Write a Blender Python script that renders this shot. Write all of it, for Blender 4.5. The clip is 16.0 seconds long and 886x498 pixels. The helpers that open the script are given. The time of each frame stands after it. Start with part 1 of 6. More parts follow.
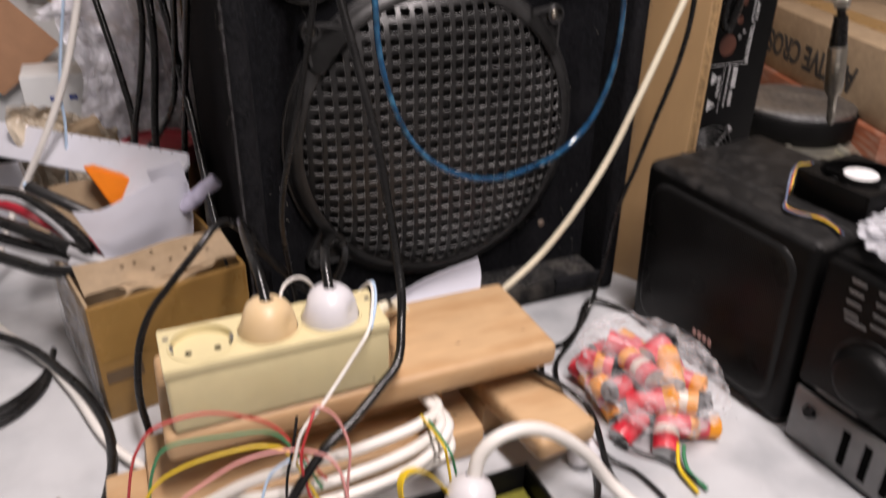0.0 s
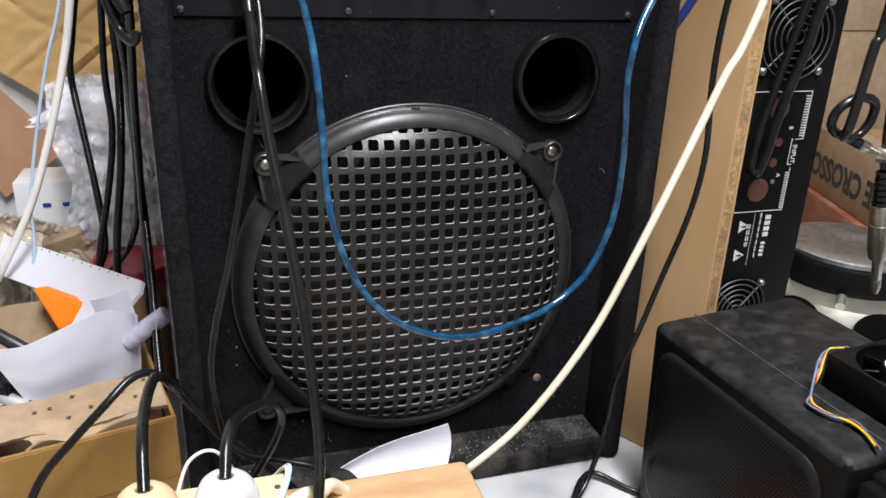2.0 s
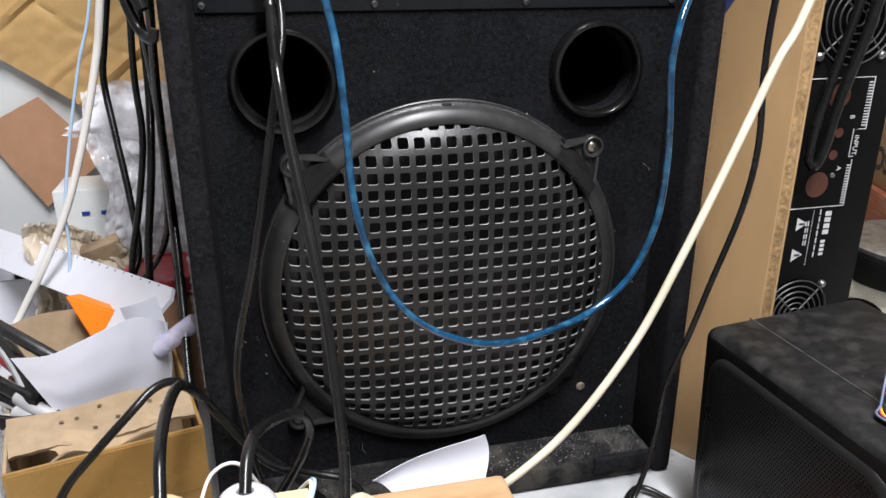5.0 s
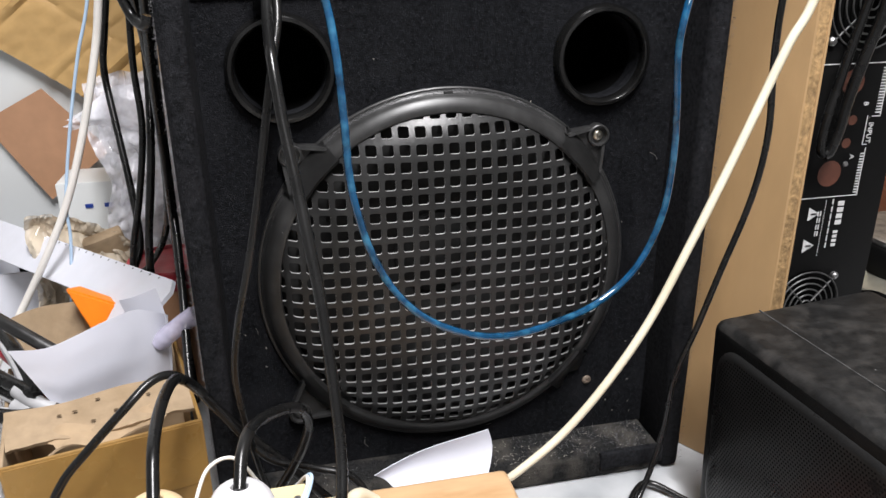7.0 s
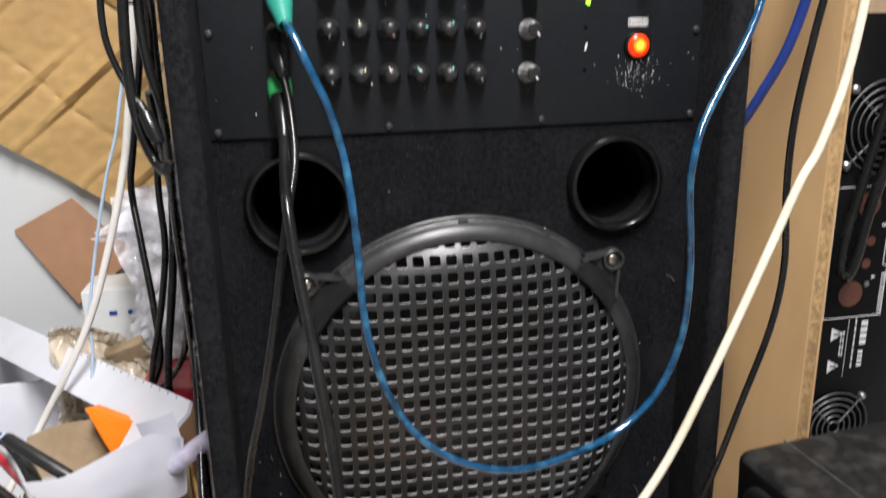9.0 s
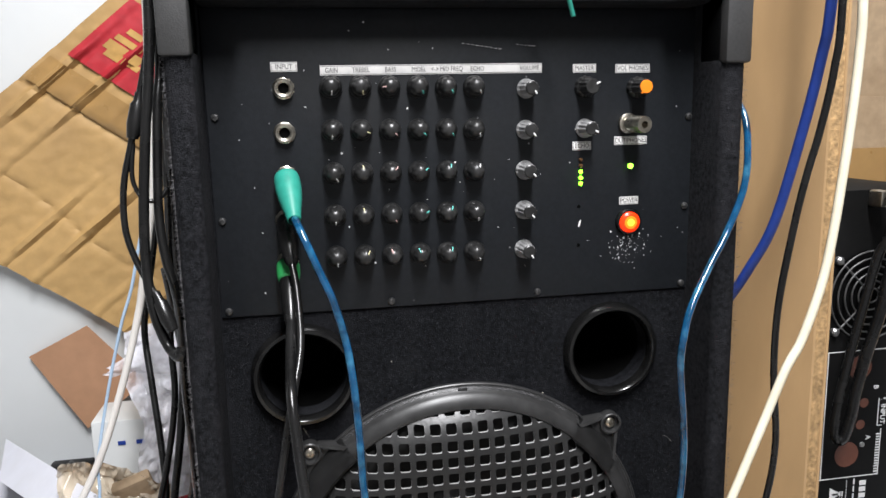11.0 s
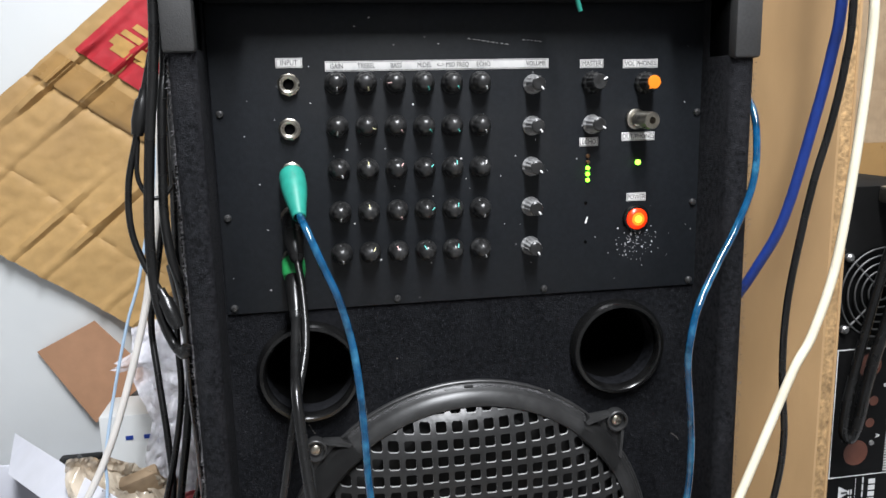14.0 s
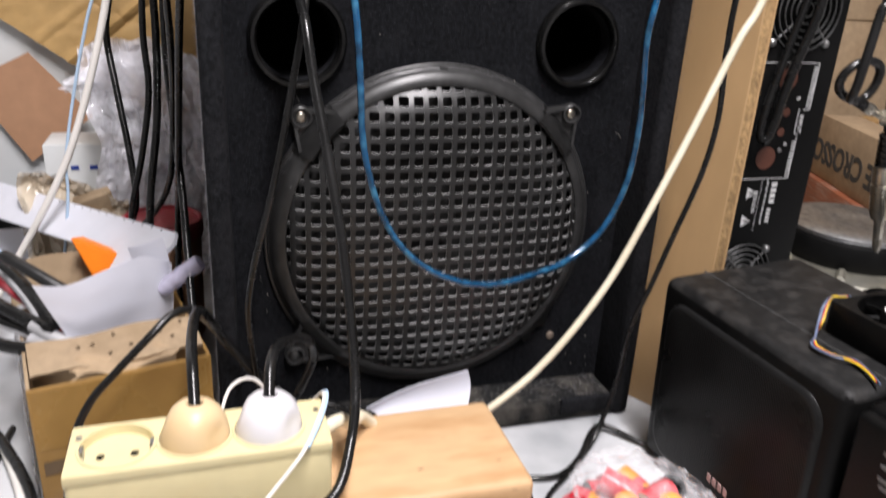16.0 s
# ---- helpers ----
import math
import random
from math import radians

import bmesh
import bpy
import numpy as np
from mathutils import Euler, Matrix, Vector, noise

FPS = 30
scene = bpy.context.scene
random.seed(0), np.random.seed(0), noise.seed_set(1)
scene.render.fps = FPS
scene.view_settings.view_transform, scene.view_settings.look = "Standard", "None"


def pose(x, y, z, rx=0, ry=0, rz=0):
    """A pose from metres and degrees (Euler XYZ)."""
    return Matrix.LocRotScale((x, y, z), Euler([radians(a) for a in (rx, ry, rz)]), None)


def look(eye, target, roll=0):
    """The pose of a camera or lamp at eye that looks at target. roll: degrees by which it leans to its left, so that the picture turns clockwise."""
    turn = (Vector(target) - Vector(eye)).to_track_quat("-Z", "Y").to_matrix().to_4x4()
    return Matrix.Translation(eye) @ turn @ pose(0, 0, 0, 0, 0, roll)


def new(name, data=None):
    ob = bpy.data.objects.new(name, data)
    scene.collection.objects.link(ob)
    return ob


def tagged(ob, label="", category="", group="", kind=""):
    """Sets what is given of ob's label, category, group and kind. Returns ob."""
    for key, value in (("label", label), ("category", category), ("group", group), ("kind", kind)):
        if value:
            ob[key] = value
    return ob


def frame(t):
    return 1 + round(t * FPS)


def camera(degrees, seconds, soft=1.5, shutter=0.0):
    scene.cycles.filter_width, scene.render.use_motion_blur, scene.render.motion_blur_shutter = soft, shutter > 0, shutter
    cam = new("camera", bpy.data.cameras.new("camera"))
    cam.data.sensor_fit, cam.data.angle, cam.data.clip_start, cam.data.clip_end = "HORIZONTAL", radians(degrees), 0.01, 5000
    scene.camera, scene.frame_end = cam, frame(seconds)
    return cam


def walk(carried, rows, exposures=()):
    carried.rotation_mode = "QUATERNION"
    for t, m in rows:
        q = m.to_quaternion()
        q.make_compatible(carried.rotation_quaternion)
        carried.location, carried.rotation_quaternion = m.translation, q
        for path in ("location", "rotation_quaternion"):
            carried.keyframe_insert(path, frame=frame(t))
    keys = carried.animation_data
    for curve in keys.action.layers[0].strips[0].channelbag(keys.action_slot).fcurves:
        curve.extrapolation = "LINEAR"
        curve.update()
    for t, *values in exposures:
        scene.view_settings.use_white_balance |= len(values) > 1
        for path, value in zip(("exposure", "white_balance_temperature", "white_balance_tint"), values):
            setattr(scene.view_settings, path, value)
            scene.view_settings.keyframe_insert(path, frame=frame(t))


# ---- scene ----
cam = camera(60.7, 16.0, shutter=0.5)
PATH = [
    (0, (-0.071, -0.649, 0.441), (0.63, 0.971, -0.498), 1.0),
    (0.3, (-0.048, -0.633, 0.465), (0.609, 1.064, -0.365), 0.9),
    (0.5, (-0.034, -0.619, 0.468), (0.614, 1.099, -0.327), 1.4),
    (0.7, (-0.019, -0.614, 0.463), (0.614, 1.123, -0.302), 1.4),
    (1, (0.013, -0.603, 0.455), (0.628, 1.15, -0.285), 2.1),
    (1.5, (0.043, -0.586, 0.452), (0.632, 1.182, -0.275), 2.3),
    (2, (0.044, -0.581, 0.454), (0.605, 1.196, -0.272), 2.0),
    (2.5, (0.045, -0.571, 0.452), (0.575, 1.218, -0.269), 1.5),
    (3, (0.046, -0.568, 0.456), (0.544, 1.23, -0.266), 0.8),
    (3.5, (0.051, -0.568, 0.456), (0.523, 1.238, -0.262), 0.2),
    (4, (0.053, -0.567, 0.453), (0.508, 1.246, -0.26), -0.1),
    (4.5, (0.054, -0.56, 0.446), (0.495, 1.255, -0.267), -0.2),
    (4.7, (0.057, -0.56, 0.443), (0.499, 1.257, -0.267), -0.1),
    (7, (0.071, -0.552, 0.435), (0.48, 1.265, -0.292), -0.5),
    (7.5, (0.072, -0.549, 0.433), (0.469, 1.275, -0.285), -0.6),
    (8, (0.078, -0.546, 0.433), (0.46, 1.295, -0.25), -0.9),
    (8.5, (0.078, -0.54, 0.44), (0.448, 1.324, -0.183), -1.1),
    (9, (0.081, -0.542, 0.474), (0.442, 1.348, -0.07), -1.3),
    (9.5, (0.082, -0.542, 0.53), (0.449, 1.37, 0.074), -1.5),
    (10, (0.089, -0.55, 0.547), (0.454, 1.377, 0.156), -1.4),
    (12.5, (0.089, -0.547, 0.55), (0.41, 1.397, 0.207), -1.8),
    (13, (0.09, -0.545, 0.548), (0.407, 1.399, 0.203), -1.9),
    (13.5, (0.092, -0.548, 0.548), (0.407, 1.395, 0.194), -1.8),
    (14, (0.091, -0.547, 0.551), (0.416, 1.392, 0.183), -1.4),
    (14.5, (0.084, -0.545, 0.547), (0.434, 1.382, 0.14), -0.8),
    (15, (0.069, -0.555, 0.509), (0.488, 1.337, 0.014), 0.4),
    (15.5, (0.042, -0.58, 0.46), (0.536, 1.265, -0.134), 1.8),
    (16, (0.011, -0.616, 0.429), (0.58, 1.157, -0.3), 3.2),
]
walk(cam, [(t, look(eye, target, roll)) for t, eye, target, roll in PATH],
     exposures=((0.0, -0.62, 7100, 21), (0.5, -0.40, 6850, 17), (0.9, -0.25, 6600, 14), (1.5, -0.06, 6450, 13), (4.5, 0.0, 6400, 11), (9.0, 0.04, 6650, 11), (10.0, 0.0, 6600, 11),
                (12.5, 0.0, 6250, 9), (14.5, 0.0, 6250, 9), (15.3, -0.04, 6500, 12), (16.0, -0.10, 6650, 15)))

LAMP_W = 88.0


# ---- world and lights ----
world = bpy.data.worlds.new("room_world")
scene.world = world
world.use_nodes = True
world.node_tree.nodes["Background"].inputs[0].default_value = (0.80, 0.90, 1.0, 1)
world.node_tree.nodes["Background"].inputs[1].default_value = 0.012


def area_lamp(name, m, sx, sy, watts, colour):
    data = bpy.data.lights.new(name, "AREA")
    data.shape, data.size, data.size_y, data.energy, data.color = "RECTANGLE", sx, sy, watts, colour
    ob = new(name, data)
    ob.matrix_world = m
    return ob


area_lamp("ceiling_lamp_light", pose(0.22, -0.92, 1.83, 0, 0, 0), 0.20, 1.20, LAMP_W, (0.99, 0.985, 1.0))


# ---- materials ----
def rgb(c):
    return (c, c, c, 1) if isinstance(c, (int, float)) else (*c, 1)


def make_mat(name, colour, rough=0.5, metal=0.0, vary=0.2, scale=40.0, bump=0.0, bump_scale=0.0, stain=None, stain_amount=0.3,
             stain_scale=8.0, speck=None, speck_scale=120.0, speck_size=0.08, rough_vary=0.1, stretch=(1, 1, 1), piece=0.0, emit=0.0,
             spec=0.5, coat=0.0):
    """A surface: base colour with fine grain, larger stains, small specks and relief."""
    m = bpy.data.materials.new(name)
    m.use_nodes = True
    t = m.node_tree
    n, l = t.nodes, t.links
    b = n["Principled BSDF"]
    b.inputs["Roughness"].default_value, b.inputs["Metallic"].default_value = rough, metal
    b.inputs["Specular IOR Level"].default_value = spec
    b.inputs["Coat Weight"].default_value = coat
    co = n.new("ShaderNodeTexCoord")
    mp = n.new("ShaderNodeMapping")
    mp.inputs["Scale"].default_value = stretch
    l.new(co.outputs["Object"], mp.inputs["Vector"])

    def noise_node(s, detail=4.0):
        k = n.new("ShaderNodeTexNoise")
        k.inputs["Scale"].default_value, k.inputs["Detail"].default_value = s, detail
        l.new(mp.outputs["Vector"], k.inputs["Vector"])
        return k

    def mix(fac, a, c):
        k = n.new("ShaderNodeMix")
        k.data_type = "RGBA"
        for value, slot in ((fac, 0), (a, 6), (c, 7)):
            if isinstance(value, bpy.types.NodeSocket):
                l.new(value, k.inputs[slot])
            else:
                k.inputs[slot].default_value = value
        return k.outputs[2]

    def ramp(sock, lo, hi):
        k = n.new("ShaderNodeMapRange")
        k.inputs[1].default_value, k.inputs[2].default_value = lo, hi
        l.new(sock, k.inputs[0])
        return k.outputs[0]

    c = np.array(rgb(colour)[:3])
    fine = noise_node(scale)
    out = mix(ramp(fine.outputs["Fac"], 0.3, 0.7), rgb(tuple(c * (1 - vary))), rgb(tuple(np.minimum(c * (1 + vary), 1))))
    big = noise_node(stain_scale, 6.0)
    if stain is not None:
        k = n.new("ShaderNodeMath")
        k.operation = "MULTIPLY"
        k.inputs[1].default_value = stain_amount
        l.new(ramp(big.outputs["Fac"], 0.48, 0.72), k.inputs[0])
        out = mix(k.outputs[0], out, rgb(stain))
    if piece:
        info = n.new("ShaderNodeObjectInfo")
        out = mix(ramp(info.outputs["Random"], 0, 1 / piece), out, rgb(tuple(c * 0.6)))
    if speck is not None:
        v = n.new("ShaderNodeTexVoronoi")
        v.inputs["Scale"].default_value = speck_scale
        l.new(mp.outputs["Vector"], v.inputs["Vector"])
        gate = noise_node(speck_scale * 0.11, 3.0)
        k = n.new("ShaderNodeMath")
        k.operation = "MULTIPLY"
        l.new(ramp(v.outputs["Distance"], speck_size, speck_size * 0.6), k.inputs[0])
        l.new(ramp(gate.outputs["Fac"], 0.54, 0.6), k.inputs[1])
        out = mix(k.outputs[0], out, rgb(speck))
    l.new(out, b.inputs["Base Color"])
    r = n.new("ShaderNodeMapRange")
    r.inputs[3].default_value, r.inputs[4].default_value = max(rough - rough_vary, 0.02), min(rough + rough_vary, 1)
    l.new(big.outputs["Fac"], r.inputs[0])
    l.new(r.outputs[0], b.inputs["Roughness"])
    if bump:
        k = n.new("ShaderNodeBump")
        k.inputs["Strength"].default_value, k.inputs["Distance"].default_value = 1.0, bump
        l.new(noise_node(bump_scale or scale, 5.0).outputs["Fac"], k.inputs["Height"])
        l.new(k.outputs[0], b.inputs["Normal"])
    if emit:
        b.inputs["Emission Color"].default_value = rgb(colour)
        b.inputs["Emission Strength"].default_value = emit
    return m


def film_mat(name, colour, clear=0.6, rough=0.12, bump=0.0, grain=60.0):
    """Thin clear plastic film: mostly see-through, with shiny creases."""
    m = bpy.data.materials.new(name)
    m.use_nodes = True
    n, l = m.node_tree.nodes, m.node_tree.links
    b = n["Principled BSDF"]
    b.inputs["Base Color"].default_value = rgb(colour)
    b.inputs["Roughness"].default_value = rough
    tr = n.new("ShaderNodeBsdfTransparent")
    mx = n.new("ShaderNodeMixShader")
    k = n.new("ShaderNodeTexNoise")
    k.inputs["Scale"].default_value = grain
    co = n.new("ShaderNodeTexCoord")
    l.new(co.outputs["Object"], k.inputs["Vector"])
    g = n.new("ShaderNodeMapRange")
    g.inputs[1].default_value, g.inputs[2].default_value = 0.3, 0.7
    g.inputs[3].default_value, g.inputs[4].default_value = max(clear - 0.25, 0), min(clear + 0.2, 1)
    l.new(k.outputs["Fac"], g.inputs[0])
    l.new(g.outputs[0], mx.inputs[0])
    l.new(b.outputs[0], mx.inputs[1])
    l.new(tr.outputs[0], mx.inputs[2])
    l.new(mx.outputs[0], n["Material Output"].inputs[0])
    if bump:
        bp = n.new("ShaderNodeBump")
        bp.inputs["Distance"].default_value = bump
        l.new(k.outputs["Fac"], bp.inputs["Height"])
        l.new(bp.outputs[0], b.inputs["Normal"])
    return m


M_CARPET = make_mat("black_carpet", (0.0076, 0.0080, 0.0094), 0.95, vary=0.55, scale=260, bump=0.0009, bump_scale=900, stain=(0.015, 0.0155, 0.0175), stain_amount=0.7,
                    stain_scale=26, spec=0.06)
M_CARPET_EDGE = make_mat("worn_carpet_edge", (0.0115, 0.0119, 0.0135), 0.95, vary=0.6, scale=300, bump=0.0010, bump_scale=1000, stain=(0.020, 0.020, 0.022), stain_amount=0.6,
                         stain_scale=34, spec=0.08)
M_DUSTY = make_mat("dusty_carpet", 0.016, 0.95, vary=0.6, scale=420, bump=0.0018, bump_scale=600, stain=(0.085, 0.078, 0.068), stain_amount=0.9,
                   stain_scale=34, speck=0.3, speck_scale=240, speck_size=0.10, spec=0.08)
M_PANEL = make_mat("black_panel_paint", (0.0105, 0.0120, 0.0142), 0.44, vary=0.15, scale=300, stain=0.016, stain_amount=0.5, stain_scale=10, bump=0.00008,
                   bump_scale=900, speck=0.6, speck_scale=48, speck_size=0.055, spec=0.22)
M_PLASTIC = make_mat("black_plastic", 0.0045, 0.20, vary=0.2, scale=200, stain=0.014, stain_amount=0.5, stain_scale=30)
M_CORNER = make_mat("grey_black_plastic", 0.034, 0.55, vary=0.15, scale=500, stain=0.055, stain_amount=0.4, stain_scale=40, bump=0.0002, bump_scale=900)
M_FUZZ = make_mat("carpet_fibre", (0.028, 0.0285, 0.032), 0.9, vary=0.5, scale=90, spec=0.1)
M_FUZZ_PALE = make_mat("dusty_fibre", (0.16, 0.157, 0.165), 0.9, vary=0.5, scale=90, spec=0.1)
M_RING = make_mat("black_rubbed_plastic", 0.020, 0.36, vary=0.2, scale=160, stain=0.042, stain_amount=0.4, stain_scale=60, speck=0.3,
                  speck_scale=90, speck_size=0.05)
M_GRILLE = make_mat("dusty_grille_plastic", 0.014, 0.37, vary=0.3, scale=260, stain=0.034, stain_amount=0.5, stain_scale=16, bump=0.0002, bump_scale=400)
# hole walls: wear plus the light caught on the lips, both in the colour
M_WORN_LIT = make_mat("worn_lit_hole_edges", 0.28, 0.45, metal=0.0, vary=0.4, scale=120, stain=0.05, stain_amount=0.6, stain_scale=14)
M_LINT = make_mat("lint", (0.30, 0.28, 0.25), 0.9, vary=0.3, scale=200)
M_CONE = make_mat("paper_cone", 0.013, 0.85, vary=0.3, scale=200)
# near-black that puts the shade inside openings into the colour
M_DARK = make_mat("inside_shade", 0.0025, 0.9, vary=0.3, spec=0.05)
M_RUBBER = make_mat("black_rubber", 0.006, 0.27, vary=0.2, scale=150, stain=0.014, stain_amount=0.5, stain_scale=40)
# lighter stain here is sheen painted into the black
M_KNOB = make_mat("knob_black", 0.013, 0.34, vary=0.25, scale=300, stain=0.05, stain_amount=0.45, stain_scale=90)
M_KNOB_GREY = make_mat("knob_grey", 0.24, 0.42, vary=0.15, scale=300, stain=0.12, stain_amount=0.4, stain_scale=90)
M_STEEL = make_mat("nickel_steel", (0.56, 0.52, 0.44), 0.3, metal=1.0, vary=0.15, scale=120, stain=0.22, stain_amount=0.6, stain_scale=160)
M_DULL = make_mat("dull_steel", 0.42, 0.45, metal=1.0, vary=0.2, scale=150, stain=0.15, stain_amount=0.6, stain_scale=50)
M_BASKET = make_mat("zinc_basket", (0.62, 0.60, 0.50), 0.42, metal=0.9, vary=0.15, scale=80, stain=0.25, stain_amount=0.5, stain_scale=20)
M_LABEL = make_mat("label_tape", (0.76, 0.75, 0.73), 0.5, vary=0.05, scale=200, stain=0.5, stain_amount=0.4, stain_scale=120)
M_INK = make_mat("label_ink", 0.03, 0.6, vary=0.1)
M_TEAL = make_mat("teal_plug", (0.02, 0.23, 0.175), 0.45, vary=0.15, scale=120, stain=(0.02, 0.16, 0.12), stain_amount=0.4, stain_scale=60)
M_MARK_TEAL = make_mat("teal_mark", (0.12, 0.50, 0.44), 0.5, vary=0.1)
M_MARK_YELLOW = make_mat("yellow_mark", (0.62, 0.58, 0.34), 0.5, vary=0.1)
M_GREEN = make_mat("green_plug", (0.02, 0.22, 0.06), 0.45, vary=0.2, scale=120)
# the cyan stain paints glossy highlights onto the navy-blue base
M_BLUE = make_mat("blue_cable", (0.004, 0.048, 0.115), 0.13, vary=0.55, scale=70, stain=(0.045, 0.21, 0.34), stain_amount=0.6, stain_scale=90, coat=1.0)
M_NAVY = make_mat("navy_cable", (0.015, 0.045, 0.26), 0.38, vary=0.15, scale=90)
M_CREAM = make_mat("cream_cable", (0.74, 0.68, 0.52), 0.45, vary=0.06, scale=60, stain=(0.5, 0.42, 0.28), stain_amount=0.4, stain_scale=20)
M_WHITEC = make_mat("white_cable", (0.76, 0.73, 0.68), 0.45, vary=0.06, scale=60, stain=0.45, stain_amount=0.3, stain_scale=30)
M_LBLUE = make_mat("pale_blue_wire", (0.42, 0.56, 0.72), 0.4, vary=0.1)
M_PLY = make_mat("plywood_face", (0.44, 0.28, 0.135), 0.5, vary=0.07, scale=14, stain=(0.35, 0.225, 0.115), stain_amount=0.7, stain_scale=3.2,
                 bump=0.0002, bump_scale=120, stretch=(3, 3, 0.9), speck=(0.10, 0.06, 0.03), speck_scale=16, speck_size=0.05)
M_CHIP = make_mat("chipboard_edge", (0.42, 0.265, 0.12), 0.8, vary=0.38, scale=240, bump=0.0010, bump_scale=240, stain=(0.20, 0.125, 0.055),
                  stain_amount=0.7, stain_scale=50)
M_PLANK = make_mat("pine_plank", (0.54, 0.35, 0.19), 0.5, vary=0.08, scale=30, stain=(0.40, 0.215, 0.09), stain_amount=0.8, stain_scale=12,
                   bump=0.0003, bump_scale=70, stretch=(1, 3.5, 3.5), speck=(0.10, 0.06, 0.03), speck_scale=34, speck_size=0.10)
M_CARD = make_mat("cardboard", (0.44, 0.275, 0.105), 0.65, vary=0.08, scale=60, stain=(0.34, 0.21, 0.09), stain_amount=0.5, stain_scale=9,
                  bump=0.0005, bump_scale=60)
M_TAPE_BROWN = make_mat("parcel_tape", (0.36, 0.215, 0.08), 0.3, vary=0.08, scale=60, stain=(0.28, 0.16, 0.06), stain_amount=0.4, stain_scale=30)
M_CARD_IN = make_mat("cardboard_inside", (0.36, 0.26, 0.16), 0.85, vary=0.12, scale=80, stain=(0.24, 0.16, 0.09), stain_amount=0.5, stain_scale=16)
M_CARD_OCHRE = make_mat("ochre_cardboard", (0.27, 0.152, 0.042), 0.55, vary=0.10, scale=70, stain=(0.28, 0.16, 0.05), stain_amount=0.6,
                        stain_scale=14, bump=0.0004, bump_scale=90)
M_CARD_PALE = make_mat("pale_cardboard", (0.31, 0.225, 0.14), 0.8, vary=0.12, scale=110, stain=(0.21, 0.145, 0.08), stain_amount=0.6, stain_scale=24,
                       speck=(0.12, 0.08, 0.04), speck_scale=60, speck_size=0.08, bump=0.0003, bump_scale=150)
M_CARD_TAPE = make_mat("ochre_tape", (0.285, 0.165, 0.050), 0.28, vary=0.08, scale=50, stain=(0.22, 0.12, 0.04), stain_amount=0.5, stain_scale=18, bump=0.0003, bump_scale=40)
M_CARD_HOLE = make_mat("torn_card_hole", (0.10, 0.065, 0.035), 0.9, vary=0.2)
M_CARD_BROWN = make_mat("brown_card", (0.42, 0.23, 0.13), 0.7, vary=0.06, scale=60, stain=(0.33, 0.17, 0.09), stain_amount=0.3)
M_SCREW_BROWN = make_mat("tarnished_screw", (0.24, 0.19, 0.15), 0.55, metal=0.5, vary=0.3, scale=300)
M_SCREW_DARK = make_mat("blackened_screw", 0.10, 0.4, metal=0.8, vary=0.3, scale=200)
M_RED = make_mat("red_print", (0.42, 0.02, 0.03), 0.6, vary=0.12, scale=80)
M_REDLID = make_mat("red_lid", (0.36, 0.016, 0.03), 0.35, vary=0.12, scale=60, stain=0.35, stain_amount=0.25, stain_scale=50)
M_GOLD = make_mat("gold_print", (0.48, 0.28, 0.08), 0.6, vary=0.2)
M_ORANGE = make_mat("orange_plastic", (0.85, 0.22, 0.01), 0.4, vary=0.08)
M_PAPER = make_mat("white_paper", (0.60, 0.61, 0.68), 0.65, vary=0.03, scale=30, stain=(0.48, 0.50, 0.57), stain_amount=0.3, stain_scale=12)
M_DUCT = make_mat("white_plastic", (0.64, 0.65, 0.71), 0.4, vary=0.03, scale=40, stain=0.55, stain_amount=0.25, stain_scale=25, speck=0.1,
                  speck_scale=40, speck_size=0.05)
M_STRIP = make_mat("yellowed_plastic", (0.63, 0.55, 0.32), 0.38, vary=0.04, scale=60, stain=(0.54, 0.44, 0.23), stain_amount=0.4,
                   stain_scale=18, speck=(0.2, 0.15, 0.07), speck_scale=45, speck_size=0.06)
M_PLUGC = make_mat("cream_plug", (0.66, 0.50, 0.30), 0.4, vary=0.05, scale=60, stain=(0.55, 0.37, 0.18), stain_amount=0.5, stain_scale=30)
M_PLUGW = make_mat("white_plug", (0.62, 0.61, 0.63), 0.35, vary=0.04, scale=60, stain=(0.6, 0.55, 0.5), stain_amount=0.3, stain_scale=30)
M_TABLE = make_mat("marbled_laminate", (0.50, 0.51, 0.52), 0.35, vary=0.05, scale=30, stain=(0.22, 0.235, 0.25), stain_amount=0.7, stain_scale=9,
                   speck=0.1, speck_scale=60, speck_size=0.06, bump=0.0001, bump_scale=60)
M_WALL = make_mat("white_wall", (0.80, 0.80, 0.79), 0.6, vary=0.03, scale=25, stain=(0.66, 0.64, 0.60), stain_amount=0.4, stain_scale=2.5,
                  bump=0.0004, bump_scale=90)
M_BOARD = make_mat("white_board_face", (0.64, 0.66, 0.66), 0.4, vary=0.02, scale=12, stain=(0.58, 0.57, 0.52), stain_amount=0.3, stain_scale=3, bump=0.0002, bump_scale=40)
# for the unseen walls and ceiling, grey to keep bounced light low
M_UNSEEN_GREY = make_mat("unseen_wall_grey", 0.30, 0.8, vary=0.05, scale=10)
M_FLOOR = make_mat("floor_tile", (0.5, 0.48, 0.45), 0.4, vary=0.1, scale=10, stain=0.3, stain_amount=0.4, stain_scale=2)
M_AMP = make_mat("black_amp_metal", 0.0030, 0.55, vary=0.2, scale=300, stain=0.009, stain_amount=0.5, stain_scale=20, speck=0.35, speck_scale=70,
                 speck_size=0.05, spec=0.12)
M_WIRE = make_mat("dusty_wire", 0.10, 0.5, metal=0.6, vary=0.3, scale=100)
M_PRINT = make_mat("white_print", 0.70, 0.6, vary=0.1, scale=200)
M_COPPER = make_mat("bare_hole_board", (0.10, 0.032, 0.018), 0.6, vary=0.2, scale=100)
